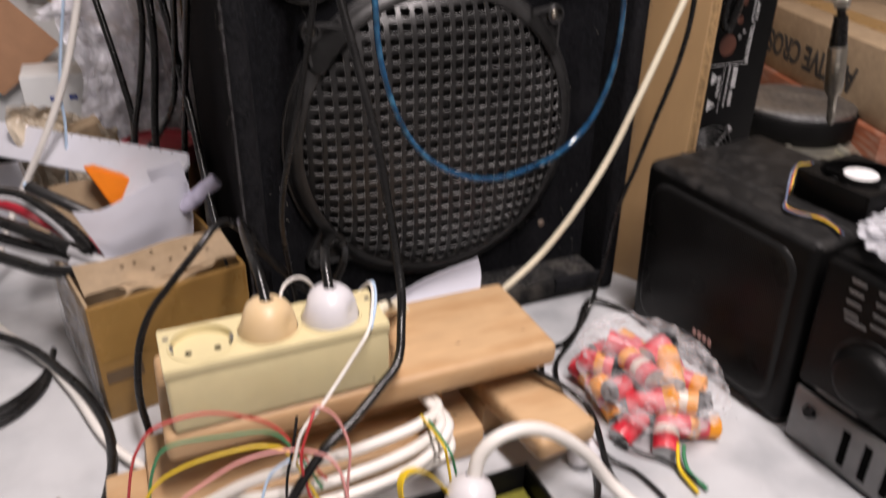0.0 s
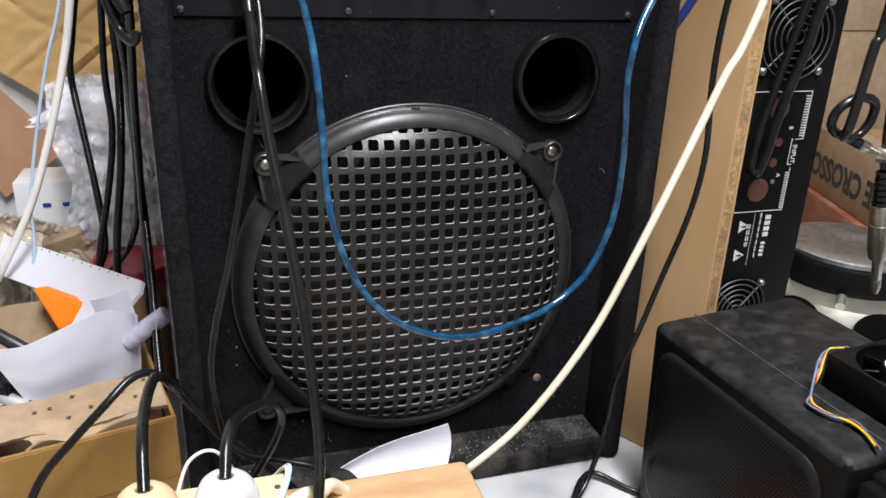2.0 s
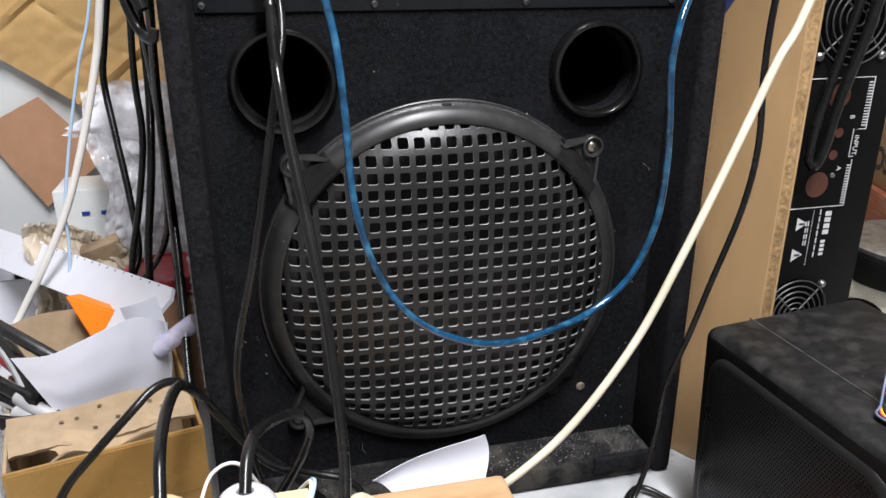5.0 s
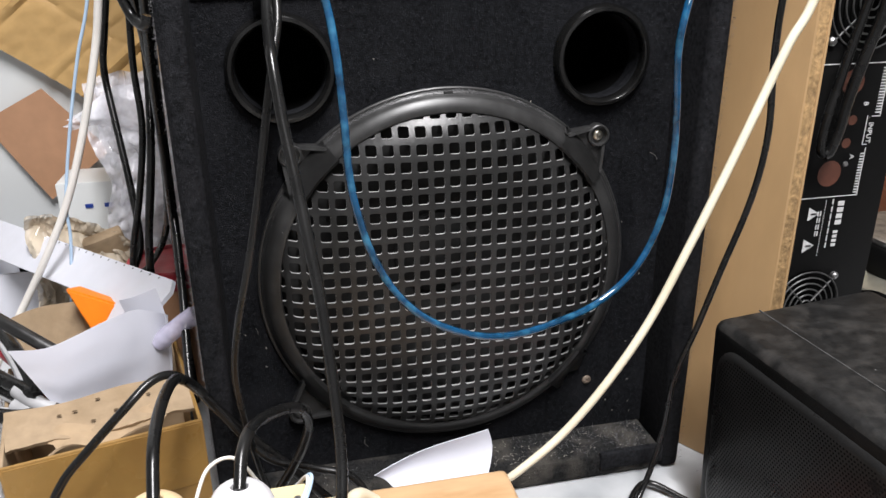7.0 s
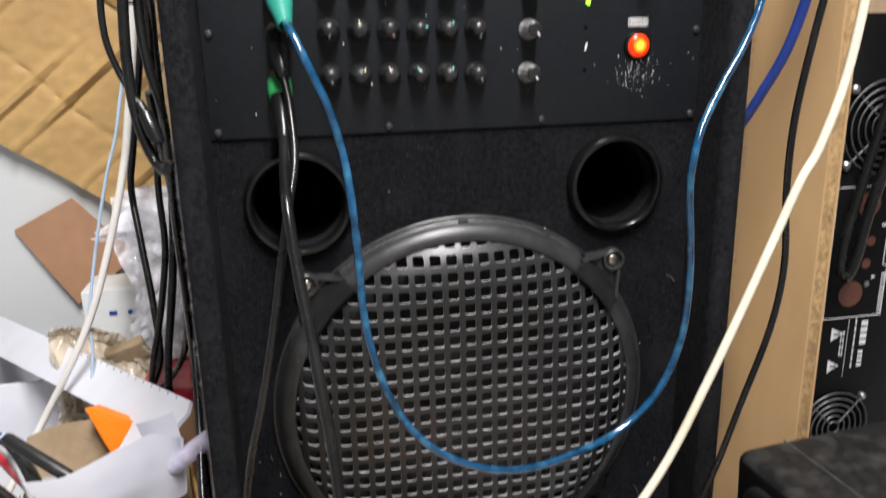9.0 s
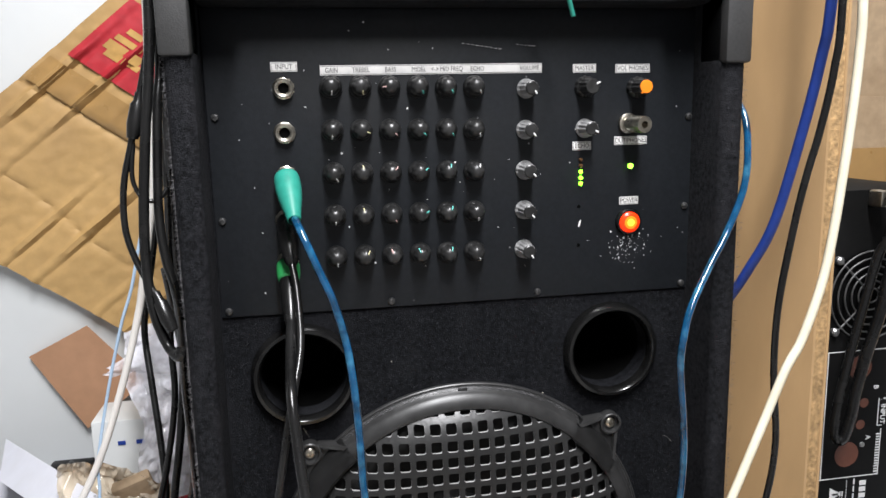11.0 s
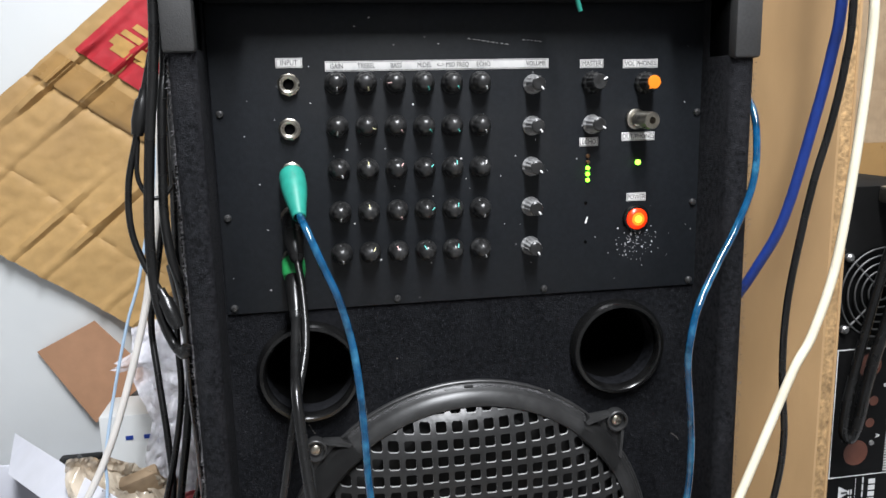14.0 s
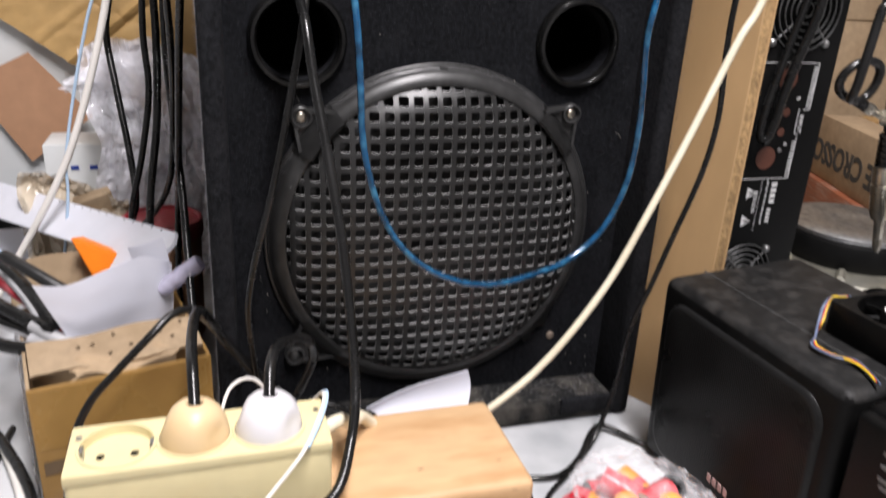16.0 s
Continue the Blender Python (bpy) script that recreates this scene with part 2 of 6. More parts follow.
M_HIFI = make_mat("hifi_black_plastic", 0.0045, 0.40, vary=0.2, scale=120, stain=0.009, stain_amount=0.6, stain_scale=9, bump=0.0002, bump_scale=600, spec=0.12)
M_HIFI_TOP = make_mat("dusty_black_top", 0.0085, 0.55, vary=0.5, scale=160, stain=(0.034, 0.032, 0.030), stain_amount=0.75, stain_scale=60,
                      speck=0.3, speck_scale=80, speck_size=0.05, spec=0.25, bump=0.0002, bump_scale=500)
M_SEAM = make_mat("dust_line", 0.06, 0.9, vary=0.5, scale=200)
M_CLOTH = make_mat("speaker_mesh", 0.0105, 0.30, vary=0.3, scale=900, stain=0.018, stain_amount=0.4, stain_scale=30, spec=0.15)
M_SILVER = make_mat("silver_plastic", 0.16, 0.4, metal=0.4, vary=0.1, scale=80)
M_PINKLOGO = make_mat("worn_logo_print", (0.55, 0.36, 0.34), 0.5, vary=0.2)
M_GREYGRIP = make_mat("grey_grip_plastic", (0.36, 0.36, 0.37), 0.45, vary=0.08, scale=60, stain=0.2, stain_amount=0.4, stain_scale=40)
M_YELLOW = make_mat("yellow_wire", (0.70, 0.48, 0.02), 0.4, vary=0.1)
M_GREYW = make_mat("blue_grey_wire", (0.12, 0.15, 0.24), 0.4, vary=0.1)
M_REDW = make_mat("red_wire", (0.48, 0.04, 0.04), 0.4, vary=0.1)
M_PINKW = make_mat("pink_wire", (0.68, 0.30, 0.28), 0.4, vary=0.1)
M_GREENW = make_mat("green_wire", (0.03, 0.20, 0.09), 0.4, vary=0.1)
M_PCB = make_mat("olive_board", (0.20, 0.19, 0.03), 0.4, vary=0.2, scale=90)
M_BATT_RED = make_mat("red_wrap", (0.62, 0.03, 0.05), 0.3, vary=0.12, scale=60, stain=(0.75, 0.25, 0.25), stain_amount=0.5, stain_scale=60)
M_BATT_PALE = make_mat("pale_wrap", (0.66, 0.58, 0.50), 0.35, vary=0.15, scale=60, stain=(0.6, 0.25, 0.2), stain_amount=0.4, stain_scale=60)
M_BATT_ORANGE = make_mat("orange_wrap", (0.80, 0.30, 0.02), 0.3, vary=0.12, scale=60)
M_SIGN_BLUE = make_mat("blue_cap", (0.10, 0.22, 0.70), 0.4, vary=0.1)
M_TAPE = make_mat("white_sticker", 0.70, 0.45, vary=0.04)
M_LED_ON = make_mat("green_led_lit", (0.25, 1.0, 0.03), 0.4, vary=0.0, emit=5.0)
M_LED_ON2 = make_mat("green_pilot_lit", (0.30, 1.0, 0.05), 0.4, vary=0.0, emit=5.0)
M_LED_OFF = make_mat("led_unlit", (0.10, 0.05, 0.02), 0.3, vary=0.1)
M_ROCKER = make_mat("red_switch_lens", (1.0, 0.035, 0.003), 0.25, vary=0.0, emit=0.8)
M_ROCKER_HOT = make_mat("red_switch_glow", (1.0, 0.16, 0.008), 0.25, vary=0.0, emit=1.3)
M_FILM = film_mat("clear_film", (0.82, 0.82, 0.84), 0.88, 0.08, 0.004, 60)
M_FILM_DIRTY = film_mat("milky_film", (0.86, 0.86, 0.92), 0.45, 0.14, 0.004, 60)
M_KRAFT = film_mat("kraft_film", (0.58, 0.50, 0.39), 0.30, 0.12, 0.010, 26)
M_FILM_BAG = film_mat("shiny_film", (0.70, 0.71, 0.75), 0.62, 0.10, 0.003, 40)
M_TUBE = film_mat("pen_tube", (0.66, 0.63, 0.80), 0.55, 0.08)


# ---- mesh helpers ----
def thing(name, at, label, category="", group="", kind=""):
    ob = new(name)
    ob.empty_display_size = 0.02
    ob.location = at
    tagged(ob, label, category, group, kind)
    return ob


def world_place(ob):
    m = Matrix.Translation(ob.location)
    return world_place(ob.parent) @ ob.matrix_parent_inverse @ m if ob.parent else m


def part(name, bm, material, parent=None, label="", smooth=True):
    """Link a bmesh, given in world coordinates, as one mesh object under a thing or a part."""
    me = bpy.data.meshes.new(name)
    bmesh.ops.recalc_face_normals(bm, faces=bm.faces)
    bm.to_mesh(me)
    bm.free()
    me.materials.append(material)
    if smooth:
        me.shade_smooth()
        me.set_sharp_from_angle(angle=radians(38))
    ob = new(name, me)
    if parent is not None:
        ob.parent = parent
        ob.matrix_parent_inverse = world_place(parent).inverted()
    if label:
        ob["label"] = label
    return ob


def single(name, bm, material, label, category="", group="", kind="", smooth=True):
    return tagged(part(name, bm, material, None, "", smooth), label, category, group, kind)


def box(x0, x1, y0, y1, z0, z1, bevel=0.0, m=None, seg=2):
    bm = bmesh.new()
    bmesh.ops.create_cube(bm, size=1)
    bm.transform(Matrix.Translation(((x0 + x1) / 2, (y0 + y1) / 2, (z0 + z1) / 2)) @ Matrix.Diagonal((x1 - x0, y1 - y0, z1 - z0, 1)))
    if bevel:
        bmesh.ops.bevel(bm, geom=list(bm.edges), offset=bevel, segments=seg, profile=0.5, affect="EDGES")
    if m is not None:
        bm.transform(m)
    return bm


def join(*bms):
    out = bmesh.new()
    for b in bms:
        me = bpy.data.meshes.new("tmp")
        b.to_mesh(me)
        b.free()
        out.from_mesh(me)
        bpy.data.meshes.remove(me)
    return out


def lathe(profile, m, seg=24, closed=False):
    """Turn a profile of (radius, height) round z, then place it by m."""
    bm = bmesh.new()
    rings = []
    for r, h in profile:
        if r < 1e-6:
            rings.append([bm.verts.new((0, 0, h))])
        else:
            rings.append([bm.verts.new((r * math.cos(2 * math.pi * k / seg), r * math.sin(2 * math.pi * k / seg), h)) for k in range(seg)])
    pairs = list(zip(rings[:-1], rings[1:])) + ([(rings[-1], rings[0])] if closed else [])
    for a, b in pairs:
        for k in range(seg):
            j = (k + 1) % seg
            if len(a) == 1 and len(b) == 1:
                continue
            if len(a) == 1:
                bm.faces.new((a[0], b[k], b[j]))
            elif len(b) == 1:
                bm.faces.new((a[k], a[j], b[0]))
            else:
                bm.faces.new((a[k], a[j], b[j], b[k]))
    bm.transform(m)
    return bm


def toward(p, d):
    """A frame at p whose z axis points along d."""
    return Matrix.Translation(p) @ Vector(d).to_track_quat("Z", "Y").to_matrix().to_4x4()


FRONT = Vector((0, -1, 0))


def smooth_path(pts, steps=8):
    p = [Vector(q) for q in pts]
    p = [2 * p[0] - p[1]] + p + [2 * p[-1] - p[-2]]
    out = []
    for a, b, c, d in zip(p[:-3], p[1:-2], p[2:-1], p[3:]):
        for k in range(steps):
            t = k / steps
            out.append(0.5 * ((2 * b) + (c - a) * t + (2 * a - 5 * b + 4 * c - d) * t * t + (3 * b - a - 3 * c + d) * t ** 3))
    return out + [p[-2]]


def tube(pts, r, seg=10, steps=8, r_end=None):
    """A round cable through the points."""
    path = smooth_path(pts, steps)
    bm = bmesh.new()
    normal = Vector((0.3, 0.5, 0.8))
    last, count = None, len(path)
    for i, q in enumerate(path):
        d = (path[min(i + 1, count - 1)] - path[max(i - 1, 0)]).normalized()
        normal = (normal - normal.dot(d) * d).normalized()
        side = d.cross(normal)
        rr = r if r_end is None else r + (r_end - r) * i / (count - 1)
        ring = [bm.verts.new(q + rr * (math.cos(a) * normal + math.sin(a) * side)) for a in (2 * math.pi * k / seg for k in range(seg))]
        if last:
            for k in range(seg):
                bm.faces.new((last[k], last[(k + 1) % seg], ring[(k + 1) % seg], ring[k]))
        else:
            bm.faces.new(ring)
        last = ring
    bm.faces.new(last)
    return bm


def cable(name, pts, r, material, label, group="", steps=8):
    return single(name, tube(pts, r, 10, steps), material, label, "cable", group)


def letters(text, size, m, depth=0.0003, bold=0.0):
    """Raised letters of the built-in font, centred on m's origin, in its xy plane."""
    cu = bpy.data.curves.new("letters", "FONT")
    cu.body, cu.size, cu.extrude, cu.align_x, cu.align_y = text, size, depth, "CENTER", "CENTER"
    cu.resolution_u = 3
    cu.offset = bold
    ob = bpy.data.objects.new("letters", cu)
    me = bpy.data.meshes.new_from_object(ob)
    bm = bmesh.new()
    bm.from_mesh(me)
    bpy.data.objects.remove(ob)
    bpy.data.curves.remove(cu)
    bpy.data.meshes.remove(me)
    bm.transform(m)
    return bm


def facing(x, y, z, roll=0):
    """A frame on an upright surface that faces -y: x right, y up."""
    return Matrix.Translation((x, y, z)) @ pose(0, 0, 0, 90, 0, 0) @ pose(0, 0, 0, 0, 0, roll)


def sheet(fn, nu, nv, thick=0.0):
    """A surface from fn(u, v), with thickness."""
    bm = bmesh.new()
    g = [[bm.verts.new(fn(i / nu, j / nv)) for j in range(nv + 1)] for i in range(nu + 1)]
    for i in range(nu):
        for j in range(nv):
            bm.faces.new((g[i][j], g[i + 1][j], g[i + 1][j + 1], g[i][j + 1]))
    if thick:
        bmesh.ops.recalc_face_normals(bm, faces=bm.faces)
        bmesh.ops.solidify(bm, geom=list(bm.faces), thickness=thick)
    return bm


def crumple(centre, size, seed, sub=4, amount=0.35, freq=3.0):
    """A crumpled lump of film."""
    bm = bmesh.new()
    bmesh.ops.create_icosphere(bm, subdivisions=sub, radius=1)
    for v in bm.verts:
        q = v.co * freq + Vector((seed * 7.1, seed * 3.3, 0))
        fold = abs(noise.noise(q * 0.9)) + 0.5 * abs(noise.noise(q * 2.1)) + 0.22 * abs(noise.noise(q * 4.6))
        k = 1 + amount * (0.45 - fold)
        v.co = v.co * k
    bm.transform(Matrix.Translation(centre) @ Matrix.Diagonal((*size, 1)))
    return bm


def slab_with_holes(x0, x1, z0, z1, holes, y0, y1):
    """An upright board between y0 and y1 with round holes (x, z, radius)."""
    bm = bmesh.new()
    edges = []

    def loop(pts):
        vs = [bm.verts.new((x, y0, z)) for x, z in pts]
        edges.extend(bm.edges.new((vs[k], vs[(k + 1) % len(vs)])) for k in range(len(vs)))

    loop([(x0, z0), (x1, z0), (x1, z1), (x0, z1)])
    for x, z, r in holes:
        loop([(x + r * math.cos(2 * math.pi * k / 48), z + r * math.sin(2 * math.pi * k / 48)) for k in range(48)])
    bmesh.ops.triangle_fill(bm, use_beauty=True, use_dissolve=False, edges=edges)
    got = bmesh.ops.extrude_face_region(bm, geom=list(bm.faces))
    for v in got["geom"]:
        if isinstance(v, bmesh.types.BMVert):
            v.co.y = y1
    return bm


# ---- the room ----
def build_room():
    x0, x1, y0, y1, z0, z1 = -1.7, 2.1, -2.4, 0.56, -0.75, 1.90
    single("floor", box(x0 - 0.1, x1 + 0.1, y0 - 0.1, y1 + 0.1, z0 - 0.1, z0), M_FLOOR, "grey tiled workshop floor", kind="structure")
    # ceiling and south, west and east walls are out of view, added to shape the light
    single("ceiling", box(x0 - 0.1, x1 + 0.1, y0 - 0.1, y1 + 0.1, z1, z1 + 0.1), M_UNSEEN_GREY, "unseen grey ceiling, added to close the room and limit bounce", kind="structure")
    single("wall_north", box(x0, x1, y1, y1 + 0.1, z0, z1), M_WALL, "white painted wall behind the workbench", kind="structure")
    single("wall_south", box(x0, x1, y0 - 0.1, y0, z0, z1), M_UNSEEN_GREY, "unseen grey wall, added to close the room and limit bounce", kind="structure")
    single("wall_west", box(x0 - 0.1, x0, y0, y1, z0, z1), M_UNSEEN_GREY, "unseen grey wall, added to close the room and limit bounce", kind="structure")
    single("wall_east", box(x1, x1 + 0.1, y0, y1, z0, z1), M_UNSEEN_GREY, "unseen grey wall, added to close the room and limit bounce", kind="structure")
    t = thing("workbench", (0.2, 0, -0.75), "workbench with a white marbled laminate top", "workbench")
    part("tabletop", box(-1.3, 1.9, -0.42, 0.55, -0.028, 0.0, 0.004), M_TABLE, t)
    for x in (-1.22, 1.82):
        for y in (-0.36, 0.49):
            part("leg", box(x - 0.025, x + 0.025, y - 0.025, y + 0.025, -0.75, -0.028, 0.003), M_DULL, t, "steel leg")


# ---- the loudspeaker cabinet ----
RX, RZ = 0.199, 0.193
PORTS = ((0.0800, 0.360), (0.3205, 0.361))
PANEL_Y = -0.002


def build_grille(parent):
    pitch, hole, rad = 0.01215, 0.00405, 0.1385

    def depth(x, z):
        r = min(math.hypot(x, z) / 0.137, 1.03)
        return -0.0285 + 0.0190 * r ** 8

    verts, faces, worn = [], [], set()
    span = int(rad / pitch) + 2
    for i in range(-span, span + 1):
        for j in range(-span, span + 1):
            cx, cz = i * pitch, j * pitch
            if math.hypot(cx, cz) > rad + 0.001:
                continue
            h, c = hole, hole * 0.72
            outer, inner = [], []
            half = pitch / 2
            octo = ((h, c), (c, h), (-c, h), (-h, c), (-h, -c), (-c, -h), (c, -h), (h, -c))
            rim = ((half, c), (c, half), (-c, half), (-half, c), (-half, -c), (-c, -half), (c, -half), (half, -c))
            base = len(verts)
            for ring, dy, grow in ((rim, 0.0, 1), (octo, 0.0, 1.0), (octo, 0.0002, 1.0), (octo, 0.0021, 1.0)):
                for x, z in ring:
                    X, Z = cx + x * grow if ring is octo else cx + x, cz + z * grow if ring is octo else cz + z
                    verts.append((RX + X, depth(X, Z) + dy, RZ + Z))
            corners = len(verts)
            for sx, sz in ((half, half), (-half, half), (-half, -half), (half, -half)):
                verts.append((RX + cx + sx, depth(cx + sx, cz + sz), RZ + cz + sz))
            for k in range(8):
                n = (k + 1) % 8
                for a in range(3):
                    # wall faces take the pale colour that paints in wear and lit lips
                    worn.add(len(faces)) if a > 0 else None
                    faces.append((base + 8 * a + k, base + 8 * a + n, base + 8 * a + 8 + n, base + 8 * a + 8 + k))
            for q, (k, n) in enumerate(((0, 1), (2, 3), (4, 5), (6, 7))):
                faces.append((base + k, corners + q, base + n))
    me = bpy.data.meshes.new("tmp")
    me.from_pydata(verts, [], faces)
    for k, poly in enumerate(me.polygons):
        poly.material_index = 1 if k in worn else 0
    bm = bmesh.new()
    bm.from_mesh(me)
    bpy.data.meshes.remove(me)
    bmesh.ops.remove_doubles(bm, verts=bm.verts, dist=0.00005)
    ob = part("grille", bm, M_GRILLE, parent, "black perforated grille, square holes with edges pale from wear and painted-in light")
    ob.data.materials.append(M_WORN_LIT)
    return ob


def screw(parent, x, y, z, r=0.0034, material=None, name="screw"):
    m = toward((x, y, z), FRONT)
    bm = lathe([(r, 0), (r, 0.0008), (r * 0.8, 0.0017), (r * 0.35, 0.0021), (r * 0.3, 0.0012), (0, 0.0010)], m, 12)
    slot = box(-r * 0.75, r * 0.75, -r * 0.13, r * 0.13, 0.0014, 0.0022, 0, m @ pose(0, 0, 0, 0, 0, (x * 9000) % 90))
    return part(name, join(bm, slot), material or M_DULL, parent, "small cross-head screw")


def build_cabinet():
    t = thing("loudspeaker_cabinet", (0.2035, 0.15, 0), "black carpeted powered loudspeaker cabinet with mixer panel and round grille", "loudspeaker")
    x0, x1, top, back, lip = 0.005, 0.402, 0.655, 0.30, -0.045
    w = 0.018
    # rounded carpeted shell, open at the front
    part("side_panel", box(x0, x0 + w, lip, back, 0.0, top, 0.006, seg=3), M_CARPET_EDGE, t, "carpet-covered side")
    part("side_panel", box(x1 - w, x1, lip, back, 0.0, top, 0.006, seg=3), M_CARPET_EDGE, t, "carpet-covered side")
    part("top_panel", box(x0 + w, x1 - w, lip + 0.015, back, top - w - 0.014, top - 0.001, 0.005), M_CARPET_EDGE, t)
    part("bottom_panel", box(x0 + w, x1 - w, lip + 0.001, back, 0.001, 0.024, 0.005), M_DUSTY, t, "dust-covered carpet ledge")
    part("back_panel", box(x0 + w, x1 - w, back - w, back - 0.001, 0.024, top - w - 0.014), M_CARPET, t)
    holes = [(RX, RZ, 0.128)] + [(px, pz, 0.0315) for px, pz in PORTS]
    part("baffle", slab_with_holes(x0 + w, x1 - w, 0.024, top - w - 0.014, holes, 0.0, 0.016), M_CARPET, t, "black carpet baffle", smooth=False)
    part("strip", box(0.325, 0.384, -0.0465, -0.040, 0.010, 0.0262, 0.001), M_CARPET_EDGE, t, "loose strip of carpet")
    for k, sx in enumerate((x0 - 0.002, x1 - 0.018)):
        plate = join(box(sx, sx + 0.020, lip - 0.003, lip + 0.035, 0.588 - 0.008 * k, top + 0.002, 0.0025),
                     box(sx if k == 0 else sx - 0.03, sx + (0.05 if k == 0 else 0.02), lip - 0.003, lip + 0.035, top - 0.026, top + 0.002, 0.0025))
        part("corner_protector", plate, M_CORNER, t, "black plastic corner protector")
    for px, pz in PORTS:
        m = toward((px, 0, pz), FRONT)
        prof = [(0.0318, -0.012), (0.0316, 0.003), (0.0320, 0.0065), (0.0338, 0.0085), (0.0362, 0.0080), (0.0384, 0.0050), (0.0390, 0.0), (0.0355, -0.001)]
        port = part("bass_port", lathe(prof, m, 48), M_PLASTIC, t, "glossy black plastic bass port")
        # end disc and tube are near-black to paint the shade deep in the port
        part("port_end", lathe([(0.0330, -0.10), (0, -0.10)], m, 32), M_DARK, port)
        part("port_tube", lathe([(0.0330, -0.101), (0.0330, -0.016), (0.0319, -0.011)], m, 40), M_DARK, port, "inside of the port, near-black for its shade")
    # woofer behind the grille
    m = toward((RX, 0, RZ), FRONT)
    woofer = part("woofer", lathe([(0.132, 0.001), (0.126, 0.006), (0.118, 0.007), (0.108, 0.002), (0.104, -0.002), (0.036, -0.05), (0.036, -0.046),
                                   (0.02, -0.036), (0, -0.033)], m, 48), M_CONE, t, "dark paper cone of the woofer")
    part("magnet", lathe([(0.05, -0.12), (0.05, -0.062), (0.1, -0.02)], m, 24), M_DARK, woofer)
    prof = [(0.1506, 0.0), (0.1506, 0.0030), (0.1498, 0.0037), (0.1484, 0.0036), (0.1480, 0.0048), (0.1468, 0.0056), (0.1462, 0.0060), (0.1450, 0.0092), (0.1425, 0.0118), (0.1385, 0.0138), (0.1355, 0.0146), (0.1338, 0.0143), (0.1328, 0.0128), (0.1330, 0.004)]
    ring = part("grille_ring", lathe(prof, m, 96), M_RING, t, "black plastic grille ring")
    build_grille(t)
    part("notch", box(RX - 0.0035, RX + 0.0035, -0.0068, -0.002, RZ + 0.1455, RZ + 0.1478, 0.0006), M_RING, ring)
    # fixing ears of the ring: two whole, one snapped off at the lower right
    for ex, ez, whole in ((0.081, 0.300, True), (0.3195, 0.301, True), (0.072, 0.083, True)):
        out = Vector((ex - RX, 0, ez - RZ)).normalized()
        side = Vector((-out.z, 0, out.x))
        c = Vector((ex, -0.003, ez))
        foot = Vector((RX, 0, RZ)) + out * 0.143
        bm = bmesh.new()
        ear = [foot - side * 0.022 - out * 0.002] + [c + (side * math.sin(a) + out * math.cos(a)) * 0.0088 for a in (-1.9, -1.3, -0.7, -0.2, 0.2, 0.7, 1.3, 1.9)] + \
              [foot + side * 0.022 - out * 0.002]
        lo = [bm.verts.new((q.x, -0.0005, q.z)) for q in ear]
        hi = [bm.verts.new((q.x, -0.0055, q.z)) for q in ear]
        bm.faces.new(hi)
        for k in range(len(ear)):
            n = (k + 1) % len(ear)
            bm.faces.new((lo[k], lo[n], hi[n], hi[k]))
        bits = [bm]
        turret = toward((c.x, -0.0005, c.z), FRONT)
        bits.append(lathe([(0.0090, 0), (0.0088, 0.0082), (0.0080, 0.0088), (0.0070, 0.0086), (0.0064, 0.0050)], turret, 20))
        for s in (-1, 1):
            a, b = foot + s * side * 0.021, c + s * side * 0.0078
            wall = bmesh.new()
            q = [(a.x, 0, a.z), (b.x, 0, b.z)]
            n = side * s * 0.0016
            vs = [wall.verts.new((q[0][0] + o * n.x, y, q[0][2] + o * n.z)) for o in (-1, 1) for y in (0, -0.0150)]
            vs += [wall.verts.new((q[1][0] + o * n.x, y, q[1][2] + o * n.z)) for o in (-1, 1) for y in (0, -0.0075)]
            for f in ((0, 1, 5, 4), (2, 3, 7, 6), (1, 3, 7, 5), (0, 2, 6, 4), (4, 5, 7, 6), (0, 1, 3, 2)):
                wall.faces.new([vs[k] for k in f])
            bits.append(wall)
        a0 = math.atan2(out.z, out.x)
        clamp = bmesh.new()
        prof_c = [(0.1500, 0.0), (0.1496, 0.0075), (0.1462, 0.0125), (0.1395, 0.0180), (0.1345, 0.0200), (0.1325, 0.0185)]
        rows = [[clamp.verts.new((RX + r * math.cos(a0 + da), -hh, RZ + r * math.sin(a0 + da))) for r, hh in prof_c] for da in (-0.155, -0.1, -0.05, 0, 0.05, 0.1, 0.155)]
        for ra, rb in zip(rows[:-1], rows[1:]):
            for k in range(len(prof_c) - 1):
                clamp.faces.new((ra[k], ra[k + 1], rb[k + 1], rb[k]))
        bmesh.ops.solidify(clamp, geom=list(clamp.faces), thickness=0.0015)
        tab = part("ear", join(*bits, clamp), M_RING, ring, "triangular fixing ear")
        screw(t, ex, -0.0055, ez, 0.0042, M_STEEL if ez > 0.2 else M_SCREW_DARK)
    screw(t, 0.327, 0.0, 0.075, 0.0042, M_SCREW_BROWN)
    stub = Vector((0.327 - RX, 0, 0.075 - RZ)).normalized()
    a0 = math.atan2(stub.z, stub.x)
    flange = bmesh.new()
    prof_c = [(0.1535, 0.0), (0.1530, 0.0060), (0.1470, 0.0110), (0.1395, 0.0180), (0.1345, 0.0198), (0.1325, 0.0185)]
    rows = [[flange.verts.new((RX + (q + (0.003 * math.sin(40 * da) if k < 2 else 0)) * math.cos(a0 + da), -hh, RZ + (q + (0.003 * math.sin(40 * da) if k < 2 else 0)) * math.sin(a0 + da)))
             for k, (q, hh) in enumerate(prof_c)] for da in (-0.14, -0.10, -0.06, -0.02, 0.02, 0.06, 0.10, 0.14)]
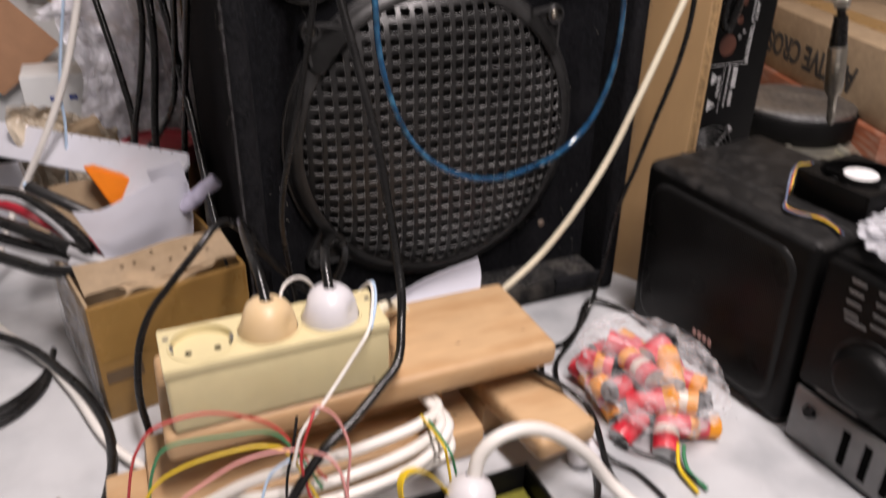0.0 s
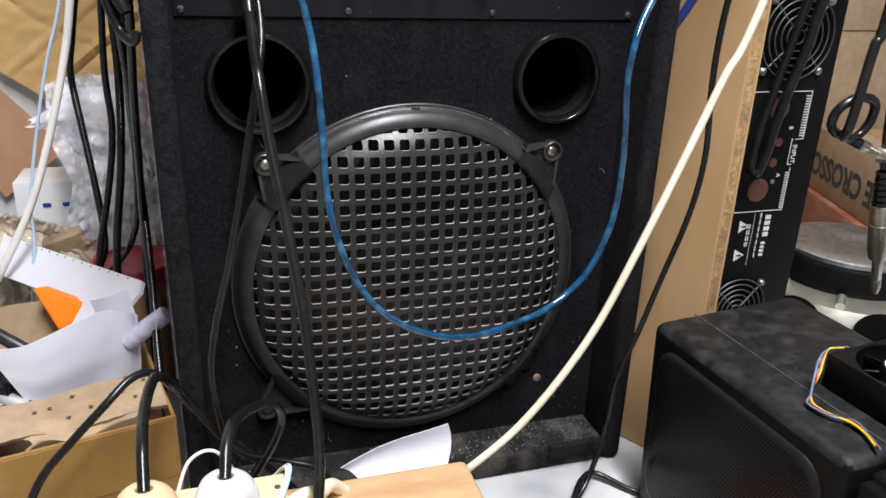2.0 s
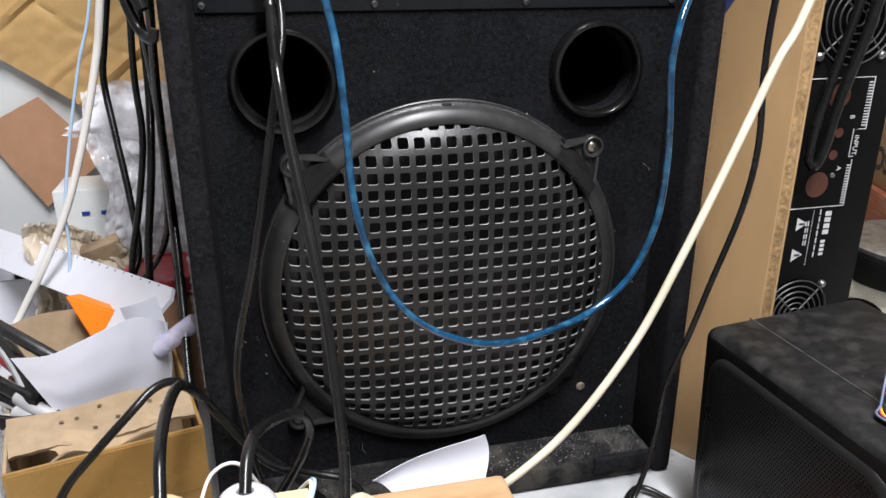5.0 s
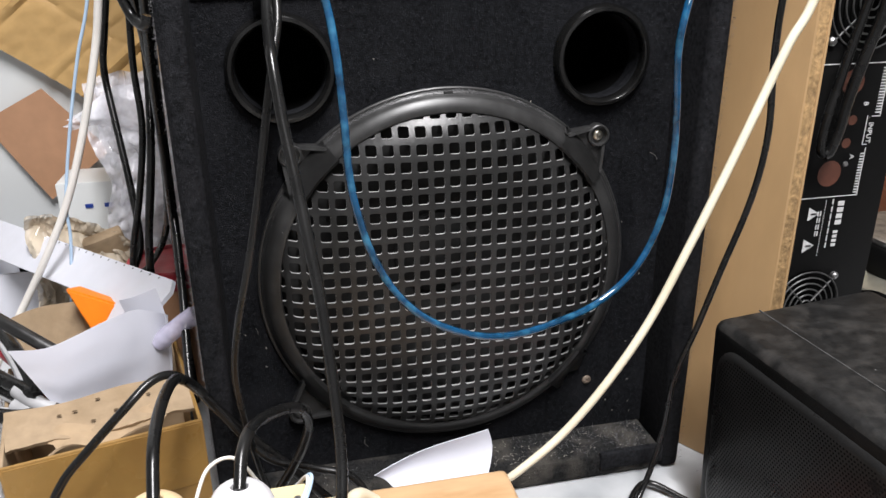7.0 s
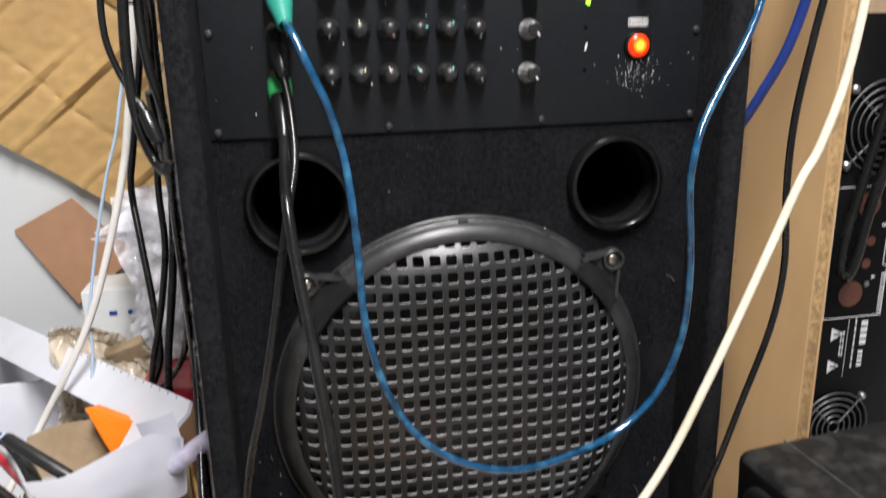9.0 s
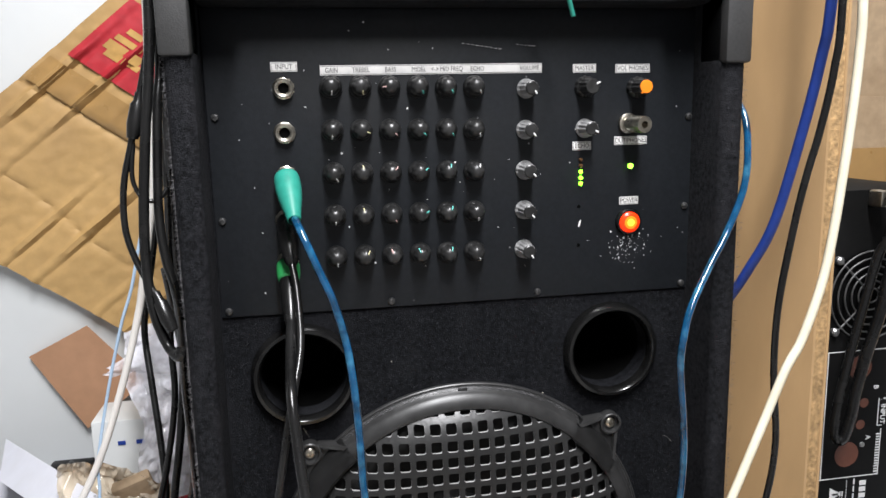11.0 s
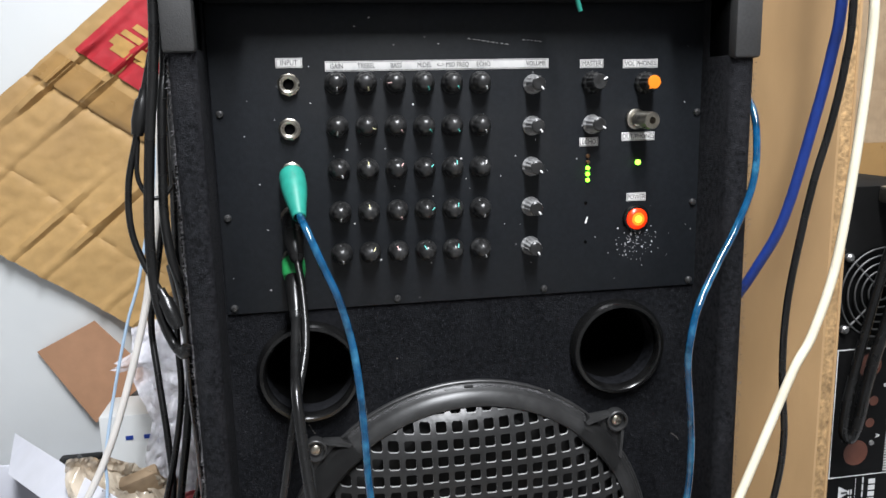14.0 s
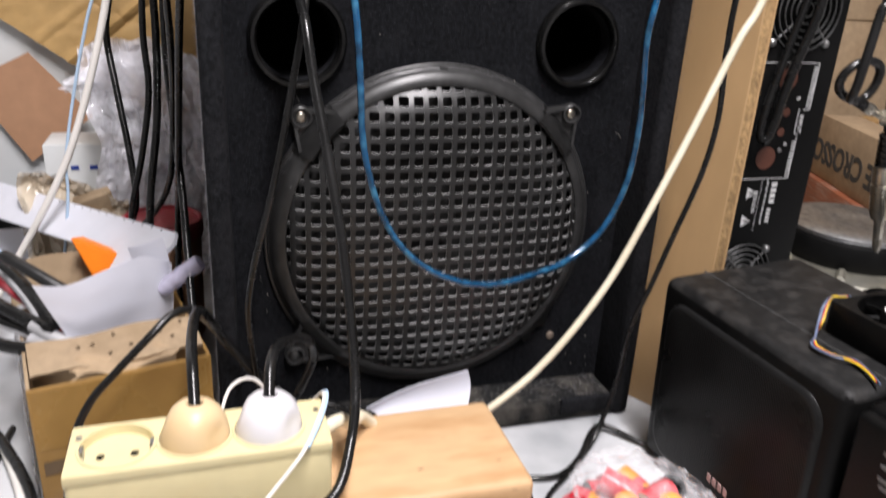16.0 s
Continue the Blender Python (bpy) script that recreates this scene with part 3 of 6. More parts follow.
    for ra, rb in zip(rows[:-1], rows[1:]):
        for k in range(len(prof_c) - 1):
            flange.faces.new((ra[k], ra[k + 1], rb[k + 1], rb[k]))
    bmesh.ops.solidify(flange, geom=list(flange.faces), thickness=0.0015)
    part("ear_stump", flange, M_RING, ring, "broken stump of a fixing ear")
    return t


def ribbed(prof, m):
    """A turned knob with a fluted grip."""
    bm = lathe(prof, Matrix.Identity(4), 48)
    for v in bm.verts:
        if 0.001 < v.co.z < 0.0160 and v.co.x ** 2 + v.co.y ** 2 > 1e-6:
            k = 1 + 0.055 * (1 if round(math.atan2(v.co.y, v.co.x) / (2 * math.pi) * 48) % 4 < 2 else -1)
            v.co.x, v.co.y = v.co.x * k, v.co.y * k
    bm.transform(m)
    return bm


def build_panel(cab):
    plate = part("mixer_panel", box(0.0245, 0.3855, PANEL_Y, -0.0002, 0.408, 0.6225, 0.0004), M_PANEL, cab, "matt black mixer panel with chipped paint")
    for x, z in ((0.026, 0.550), (0.027, 0.478), (0.026, 0.4125), (0.147, 0.4125), (0.260, 0.4125), (0.379, 0.412), (0.380, 0.474), (0.381, 0.543)):
        screw(plate, min(max(x, 0.0295), 0.381), PANEL_Y, z, 0.0027, M_SCREW_DARK)

    def knob(x, z, grey=False, turn=0.0, cap=None):
        m = toward((x, PANEL_Y, z), FRONT) @ pose(0, 0, 0, 0, 0, turn)
        if grey:
            prof = [(0.0070, 0), (0.0072, 0.0008), (0.0066, 0.0022), (0.0057, 0.0030), (0.0054, 0.010), (0.0050, 0.0155), (0.0042, 0.0168), (0, 0.0168)]
            k = part("knob", ribbed(prof, m), M_KNOB_GREY, plate, "ribbed grey knob")
            part("cap", lathe([(0.0050, 0.0150), (0.0050, 0.0162), (0.0040, 0.0170), (0, 0.0170)], m, 20), M_KNOB, k, "black knob cap")
            part("pointer", box(-0.0006, 0.0006, 0.0026, 0.0054, 0.0160, 0.0174, 0.0002, m), M_TAPE, k, "pale pointer line")
            return k
        prof = [(0.0077, 0), (0.0080, 0.0010), (0.0079, 0.0030), (0.0073, 0.0050), (0.0066, 0.0058), (0.0063, 0.0086), (0.0059, 0.0112), (0.0050, 0.0134), (0.0036, 0.0148), (0.0018, 0.0155), (0, 0.0156)]
        bm = lathe(prof, Matrix.Identity(4), 48)
        for v in bm.verts:
            if 0.0054 < v.co.z < 0.0140 and round(math.atan2(v.co.y, v.co.x) / (2 * math.pi) * 48) % 6 < 2:
                v.co.x, v.co.y = v.co.x * 0.93, v.co.y * 0.93
        bm.transform(m)
        k = part("knob", bm, M_KNOB, plate, "black domed pointer knob")
        part("pointer", tube([m @ Vector(q) for q in ((0, 0.0032, 0.0150), (0, 0.0044, 0.0142), (0, 0.0052, 0.0131), (0, 0.0058, 0.0118))], 0.00045, 6, 2), cap or M_TAPE, k, "pale pointer line")
        return k

    marks = (M_TAPE, M_MARK_YELLOW, M_PINKLOGO, M_MARK_TEAL, M_MARK_TEAL, M_TAPE)
    turns = ((180, 192, 95, 205, 215, 212), (172, 250, 225, 225, 218, 205), (205, 2, 318, 300, 345, 335), (178, 4, 205, 292, 335, 190), (185, 328, 16, 24, 338, 205))
    rng = random.Random(4)
    for r in range(5):
        for c in range(6):
            knob(0.1095 + 0.0205 * c - 0.0004 * r, 0.5695 - 0.0302 * r - 0.0003 * c, False, turns[r][c], cap=marks[c])
        knob(0.2515 - 0.0006 * r, 0.5660 - 0.0298 * r, True, rng.uniform(-150, -110))
    for x, z, cap in ((0.2970, 0.5665, None), (0.3380, 0.5655, M_ORANGE)):
        m = toward((x, PANEL_Y, z), FRONT)
        prof = [(0.0078, 0), (0.0080, 0.0010), (0.0074, 0.0034), (0.0062, 0.0044), (0.0059, 0.010), (0.0055, 0.0158), (0.0048, 0.0168), (0, 0.0168)]
        k = part("knob", ribbed(prof, m), M_KNOB, plate, "ribbed black knob")
        if cap:
            part("orange_cap", lathe([(0.0049, 0.0166), (0.0047, 0.0178), (0, 0.0182)], m, 20), cap, k, "orange knob cap")
        part("pointer", box(-0.0006, 0.0006, 0.0030, 0.0060, 0.0160, 0.0178, 0.0002, m @ pose(0, 0, 0, 0, 0, -60 if not cap else 145)), cap or M_TAPE, k, "pointer line")
    knob(0.2970, 0.5360, True, -120)

    def jack(x, z):
        m = toward((x, PANEL_Y, z), FRONT)
        nut = lathe([(0.0076, 0), (0.0078, 0.0009), (0.0070, 0.0016), (0.0060, 0.0019)], m @ pose(0, 0, 0, 0, 0, x * 9000 + z * 4000), 10)
        ring = lathe([(0.0068, 0.0016), (0.0067, 0.0046), (0.0061, 0.0052), (0.0048, 0.0050), (0.0038, 0.0040), (0.0037, 0.0004)], m, 28)
        j = part("jack_socket", join(nut, ring), M_STEEL, plate, "nickel jack socket")
        part("hole", lathe([(0.0047, 0.0016), (0, 0.0016)], m, 20), M_DARK, j)

    jack(0.0770, 0.5690)
    jack(0.0760, 0.5385)
    jack(0.0755, 0.5080)
    jack(0.0735, 0.4770)
    jack(0.0730, 0.4470)
    out = part("phones_socket", lathe([(0.0076, 0), (0.0076, 0.0026), (0.0066, 0.0032), (0.0050, 0.0034), (0.0050, 0.0060), (0.0062, 0.0066), (0.0064, 0.0240), (0.0058, 0.0250), (0.0026, 0.0250), (0.0024, 0.0140), (0, 0.0140)],
                                      toward((0.3310, PANEL_Y, 0.5390), (0.12, -1, -0.04)), 28), M_STEEL, plate, "nickel adapter in the phones socket")
    for x, z, w, h, words in ((0.0780, 0.5835, 0.0180, 0.0066, "INPUT"), (0.2965, 0.5800, 0.0180, 0.0062, "MASTER"),
                              (0.3345, 0.5795, 0.0272, 0.0064, "VOL PHONES"), (0.2950, 0.5230, 0.0146, 0.0064, "ECHO"),
                              (0.3340, 0.5260, 0.0262, 0.0064, "OUT/PHONES"), (0.3335, 0.4800, 0.0154, 0.0062, "POWER")):
        lab = part("label", box(x - w / 2, x + w / 2, PANEL_Y - 0.0004, PANEL_Y, z - h / 2, z + h / 2, 0.0001), M_LABEL, plate, "white label with typed word " + words)
        part("lettering", letters(words, 0.0048, facing(x, PANEL_Y - 0.0005, z) @ Matrix.Diagonal((0.86, 1, 1, 1)), 0.00008), M_INK, lab, smooth=False)
        rim = [box(x + q * (w / 2 - 0.0007) - 0.00013, x + q * (w / 2 - 0.0007) + 0.00013, PANEL_Y - 0.00055, PANEL_Y - 0.0003, z - h / 2 + 0.0006, z + h / 2 - 0.0006) for q in (-1, 1)]
        rim += [box(x - w / 2 + 0.0006, x + w / 2 - 0.0006, PANEL_Y - 0.00055, PANEL_Y - 0.0003, z + s * (h / 2 - 0.0006) - 0.00015, z + s * (h / 2 - 0.0006) + 0.00015) for s in (-1, 1)]
        part("border", join(*rim), M_INK, lab)
    lab = part("label", box(0.1025, 0.2635, PANEL_Y - 0.0004, PANEL_Y, 0.5772, 0.5842, 0.0001), M_LABEL, plate, "long white label naming the knob columns")
    part("border", join(*[box(0.1031, 0.2629, PANEL_Y - 0.00055, PANEL_Y - 0.0003, z, z + 0.0003) for z in (0.5777, 0.5834)]), M_INK, lab)
    for x, words in ((0.1105, "GAIN"), (0.1310, "TREBEL"), (0.1520, "BASS"), (0.1722, "MIDEL"), (0.1838, "<->"), (0.1960, "MID FREQ"), (0.2150, "ECHO"), (0.2540, "VOLUME")):
        part("lettering", letters(words, 0.0047, facing(x, PANEL_Y - 0.0005, 0.5807) @ Matrix.Diagonal((0.80, 1, 1, 1)), 0.00008), M_INK, lab, smooth=False)
    for k in range(5):
        z = 0.5125 - 0.0045 * k
        lit = k >= 2
        part("led", lathe([(0.0016, 0), (0.0016, 0.0012), (0.001, 0.002), (0, 0.0022)], toward((0.2942, PANEL_Y, z), FRONT), 10), M_LED_ON if lit else M_LED_OFF, plate,
             "lit green level lamp" if lit else "unlit level lamp")
    part("led", lathe([(0.0021, 0), (0.0021, 0.0012), (0.0014, 0.0022), (0, 0.0025)], toward((0.3342, PANEL_Y, 0.5065), FRONT), 12), M_LED_ON2, plate, "lit green pilot lamp")
    for z in (0.477, 0.447):
        part("hole", lathe([(0.0014, 0.0003), (0, 0.0003)], toward((0.2930, PANEL_Y, z), FRONT), 10), M_DARK, plate)
    m = toward((0.3332, PANEL_Y, 0.4635), FRONT)
    sw = part("power_switch", lathe([(0.0105, 0), (0.0105, 0.002), (0.0095, 0.0035), (0.0084, 0.0035), (0.0082, 0.001)], m, 32), M_PLASTIC, plate, "round rocker switch bezel")
    part("rocker", lathe([(0.0081, 0.0008), (0.0080, 0.0042), (0.0066, 0.0056), (0.0050, 0.0060)], m, 24), M_ROCKER, sw, "lit red rocker")
    part("rocker_glow", lathe([(0.0050, 0.0060), (0.0030, 0.0062)], m, 20), M_ROCKER_HOT, sw, "bright lit part of the rocker")
    part("rocker_glow", lathe([(0.0030, 0.0062), (0, 0.0063)], m, 20), make_mat("red_switch_core", (1.0, 0.42, 0.03), 0.25, vary=0.0, emit=1.6), sw, "bright lit centre of the rocker")
    # chipped paint round the switch and elsewhere
    chips = bmesh.new()
    for k in range(150):
        if k < 110:
            x, z = 0.334 + rng.gauss(0, 0.008), 0.4465 + rng.gauss(0, 0.0075)
        else:
            x, z = rng.uniform(0.03, 0.38), rng.uniform(0.415, 0.60)
        if math.hypot(x - 0.3332, z - 0.4635) < 0.0115:
            continue
        s = rng.uniform(0.0002, 0.0005) * (1.7 if k % 13 == 0 else 1)
        a = rng.uniform(0, 6.28)
        vs = [chips.verts.new((x + s * math.cos(a + q) * rng.uniform(0.5, 1.2), PANEL_Y - 0.00008, z + s * 1.3 * math.sin(a + q) * rng.uniform(0.5, 1.2))) for q in (0, 1.3, 2.5, 3.8, 5.1)]
        chips.faces.new(vs)
    tagged(part("paint_chips", chips, M_PRINT, plate, "pale chips in the black paint", smooth=False), kind="stuff")


# ---- plugs in the panel and their cables ----
def build_plug_cables():
    a = Vector((0.0755, -0.006, 0.5075))
    d = Vector((0.10, -0.80, -0.60)).normalized()
    t = thing("blue_audio_cable", a, "glossy blue cable with teal plug drooping before the grille", "cable")
    part("plug", lathe([(0.0085, 0), (0.0092, 0.004), (0.0090, 0.014), (0.0078, 0.024), (0.0058, 0.035), (0.0046, 0.043), (0.0040, 0.0435)], toward(a, d), 20), M_TEAL, t, "ribbed teal plug")
    s = a + d * 0.040
    part("cord", tube([s, (0.084, -0.058, 0.476), (0.094, -0.068, 0.452), (0.102, -0.073, 0.432), (0.109, -0.076, 0.404), (0.1125, -0.079, 0.374), (0.1145, -0.082, 0.337),
                       (0.1155, -0.084, 0.306), (0.119, -0.087, 0.280), (0.1275, -0.090, 0.250), (0.142, -0.092, 0.222), (0.164, -0.094, 0.200), (0.196, -0.094, 0.1845),
                       (0.228, -0.090, 0.179), (0.262, -0.083, 0.1815), (0.296, -0.074, 0.188), (0.323, -0.069, 0.205), (0.338, -0.069, 0.228), (0.347, -0.071, 0.260),
                       (0.3475, -0.075, 0.299), (0.3445, -0.078, 0.332), (0.339, -0.082, 0.370), (0.340, -0.083, 0.392), (0.348, -0.077, 0.412), (0.366, -0.066, 0.436),
                       (0.384, -0.057, 0.459), (0.4005, -0.050, 0.490), (0.4075, -0.042, 0.518), (0.4095, -0.030, 0.546), (0.4080, 0.0, 0.566), (0.4085, 0.05, 0.575)], 0.0027, 12), M_BLUE, t)
    a = Vector((0.073, -0.006, 0.4465))
    d = Vector((0.02, -0.72, -0.70)).normalized()
    t = thing("black_audio_cable", a, "black cable with green jack plug hanging past the grille", "cable", "cables from the panel")
    part("plug", lathe([(0.0070, 0), (0.0082, 0.002), (0.0084, 0.010), (0.0074, 0.015), (0.0066, 0.0155)], toward(a, d), 20), M_GREEN, t, "green jack plug sleeve")
    part("boot", lathe([(0.0066, 0.015), (0.0068, 0.020), (0.0062, 0.034), (0.0042, 0.05), (0.0036, 0.051)], toward(a, d), 18), M_RUBBER, t, "black rubber boot")
    s = a + d * 0.048
    part("cord", tube([s, (0.0735, -0.060, 0.405), (0.073, -0.085, 0.392), (0.0735, -0.107, 0.380), (0.0765, -0.121, 0.347), (0.0805, -0.133, 0.318), (0.0845, -0.146, 0.286), (0.0885, -0.159, 0.252),
                       (0.0915, -0.174, 0.205), (0.0925, -0.186, 0.172), (0.0905, -0.200, 0.151), (0.0855, -0.213, 0.133), (0.0745, -0.2365, 0.119), (0.057, -0.247, 0.108),
                       (0.032, -0.260, 0.095), (0.009, -0.270, 0.086), (-0.02, -0.285, 0.060), (-0.05, -0.300, 0.010)], 0.0034, 12), M_RUBBER, t)
    a = Vector((0.0735, -0.006, 0.477))
    d = Vector((0.08, -0.62, -0.78)).normalized()
    t = thing("black_audio_cable", a, "thin black cable with a dark jack plug, hanging beside the grille", "cable", "cables from the panel")
    part("plug", lathe([(0.0065, 0), (0.0070, 0.004), (0.0068, 0.022), (0.0045, 0.034), (0.0030, 0.036)], toward(a, d), 16), M_RUBBER, t)
    s = a + d * 0.034
    part("cord", tube([s, (0.0790, -0.040, 0.43), (0.0795, -0.060, 0.40), (0.0735, -0.082, 0.374), (0.0665, -0.085, 0.34), (0.0595, -0.083, 0.303), (0.048, -0.080, 0.250), (0.0365, -0.078, 0.205),
                       (0.0305, -0.076, 0.165), (0.0335, -0.072, 0.120), (0.040, -0.064, 0.070), (0.05, -0.058, 0.02)], 0.0026, 10), M_RUBBER, t)


# ---- plywood board and cables on it ----
def build_board():
    d = Vector((0.5, -0.866, 0))
    n = Vector((0.96, 0.10, 0))
    f = Vector((0.4515, -0.0685, 0))
    m = Matrix((( -d.x, n.x, 0, f.x), (-d.y, n.y, 0, f.y), (0, 0, 1, 0), (0, 0, 0, 1)))
    t = thing("plywood_board", f + 0.1 * n, "tall plywood-faced chipboard panel standing beside the loudspeaker", "board")
    part("face", box(0.0, 0.36, 0.0, 0.002, 0.001, 0.98, 0, m), M_PLY, t, "pale brown plywood face")
    part("core", box(0.0004, 0.36, 0.002, 0.0125, 0.001, 0.98, 0.0005, m), M_CHIP, t, "rough chipboard core edge")
    part("face", box(0.0, 0.36, 0.0125, 0.0145, 0.001, 0.98, 0, m), M_PLY, t, "pale brown plywood face")


def build_right_cables():
    cable("cream_mains_cable", [(0.19, -0.110, 0.045), (0.203, -0.122, 0.072), (0.219, -0.130, 0.0905), (0.2500, -0.131, 0.117), (0.2800, -0.132, 0.154), (0.3085, -0.132, 0.199), (0.3325, -0.132, 0.252),
                                (0.3525, -0.131, 0.298), (0.3715, -0.130, 0.344), (0.3865, -0.130, 0.382), (0.3975, -0.130, 0.403), (0.4105, -0.130, 0.447), (0.4185, -0.130, 0.510),
                                (0.4235, -0.130, 0.577), (0.4225, -0.130, 0.625), (0.42, -0.12, 0.75), (0.43, -0.09, 0.95)], 0.0029, M_CREAM,
          "thick cream mains cable rising from behind the plank")
    cable("thin_black_cable", [(0.408, -0.128, 0.75), (0.409, -0.131, 0.61), (0.4095, -0.127, 0.571), (0.4055, -0.123, 0.534), (0.3995, -0.120, 0.503), (0.3945, -0.117, 0.467), (0.391, -0.112, 0.418),
                               (0.394, -0.107, 0.371), (0.4025, -0.101, 0.318), (0.3995, -0.097, 0.270), (0.3855, -0.092, 0.211), (0.376, -0.087, 0.166), (0.3640, -0.083, 0.120), (0.3635, -0.077, 0.070),
                               (0.355, -0.078, 0.030), (0.335, -0.092, 0.006), (0.30, -0.122, 0.004), (0.262, -0.155, 0.004), (0.24, -0.21, 0.004)], 0.0024, M_RUBBER, "thin black cable hanging by the board and trailing on the bench")
    cable("thin_black_cable", [(0.248, -0.118, 0.004), (0.285, -0.125, 0.004), (0.318, -0.105, 0.005), (0.343, -0.078, 0.010), (0.362, -0.070, 0.008), (0.385, -0.095, 0.004), (0.40, -0.105, 0.004)], 0.0026, M_RUBBER,
          "thin black cable lying on the bench")
    cable("navy_cable", [(0.430, -0.10, 0.75), (0.4285, -0.095, 0.616), (0.4290, -0.088, 0.581), (0.4265, -0.078, 0.537), (0.4190, -0.062, 0.468), (0.4105, -0.046, 0.430), (0.4035, -0.026, 0.398), (0.4060, 0.0, 0.380), (0.4065, 0.03, 0.37)],
          0.0036, M_NAVY, "dark blue cable running down the board")


# ---- power strip on planks ----
def build_planks():
    t = single("wooden_plank", box(-0.087, 0.211, -0.231, -0.128, 0.073, 0.095, 0.005, seg=3), M_PLANK, "sanded pine plank with rounded corners under the power strip", "plank", "stacked planks")
    m = Matrix.Translation((0.187, -0.216, 0.0)) @ pose(0, 0, 0, 0, 0, 7)
    single("wooden_plank", box(-0.0275, 0.0275, -0.068, 0.060, 0.030, 0.052, 0.006, m, 3), M_PLANK, "pine offcut lying crosswise under the top plank", "plank", "stacked planks")
    single("wooden_plank", box(0.158, 0.214, -0.21, -0.135, 0.0005, 0.0295, 0.003), M_PLANK, "pine offcut propping the crosswise one", "plank", "stacked planks")
    single("wooden_plank", box(-0.105, 0.150, -0.232, -0.140, 0.0005, 0.030, 0.005), M_PLANK, "dark pine offcut lying on the bench", "plank", "stacked planks")
    single("wooden_block", box(-0.04, 0.13, -0.19, -0.135, 0.0305, 0.0725, 0.003), M_PLANK, "pine spacer between the planks", "wood block")
    single("wooden_plank", box(-0.135, -0.075, -0.26, -0.165, 0.0005, 0.021, 0.004), M_PLANK, "short pine offcut lying on the bench", "plank", "stacked planks")


STRIP_M = Matrix.Translation((-0.0045, -0.2055, 0.0955)) @ pose(0, 0, 0, 0, 0, 0.5)


def build_strip():
    t = thing("power_strip", STRIP_M.translation, "yellowed three-socket power strip on the plank", "power strip")
    h = 0.052
    # body: a box with socket wells sunk into its top
    body = box(-0.0755, 0.0755, -0.0245, 0.0245, 0.0, h - 0.006, 0.0035, STRIP_M, 3)
    part("body", body, M_STRIP, t, "yellowed plastic body")
    top = slab_with_holes(-0.0750, 0.0750, -0.0240, 0.0240, [(x, 0, 0.0205) for x in (-0.0485, -0.0045, 0.0395)], 0.0, 0.0062)
    top.transform(STRIP_M @ Matrix.Translation((0, 0, h - 0.0065)) @ pose(0, 0, 0, 90, 0, 0))
    part("top_cover", top, M_STRIP, t, "yellowed cover with round sockets", smooth=False)
    edge = join(*[box(-0.0755, 0.0755, s * 0.0238 - 0.0010, s * 0.0238 + 0.0010, h - 0.008, h - 0.0001, 0.0009, STRIP_M) for s in (-1, 1)],
                *[box(s * 0.0747 - 0.0010, s * 0.0747 + 0.0010, -0.0238, 0.0238, h - 0.008, h - 0.0001, 0.0009, STRIP_M) for s in (-1, 1)])
    part("rim", edge, M_STRIP, t)
    for x in (-0.0485, -0.0045, 0.0395):
        m = STRIP_M @ Matrix.Translation((x, 0, h))
        s = part("socket", lathe([(0.0225, 0.0), (0.0222, 0.0008), (0.0208, 0.0008), (0.0203, -0.0058), (0, -0.0058)], m, 40), M_STRIP, t, "round socket well")
        for sx in (-1, 1):
            part("pin_hole", lathe([(0.0025, -0.0054), (0, -0.0054)], m @ Matrix.Translation((sx * 0.0095, -0.002, 0)), 12), M_DARK, s)
            part("earth_clip", box(-0.003, 0.003, -0.0012, 0.0012, -0.006, 0.0006, 0.0004, m @ pose(0, 0, 0, 0, 0, 90) @ Matrix.Translation((0, sx * 0.0195, 0))), M_DULL, s, "metal earth clip")
    for x in (-0.03, 0.03):
        screw_bm = lathe([(0.002, 0), (0.002, 0.0004), (0, 0.0005)], STRIP_M @ Matrix.Translation((x * 2.35, 0.012, h)), 10)
        part("screw", screw_bm, M_DULL, t)


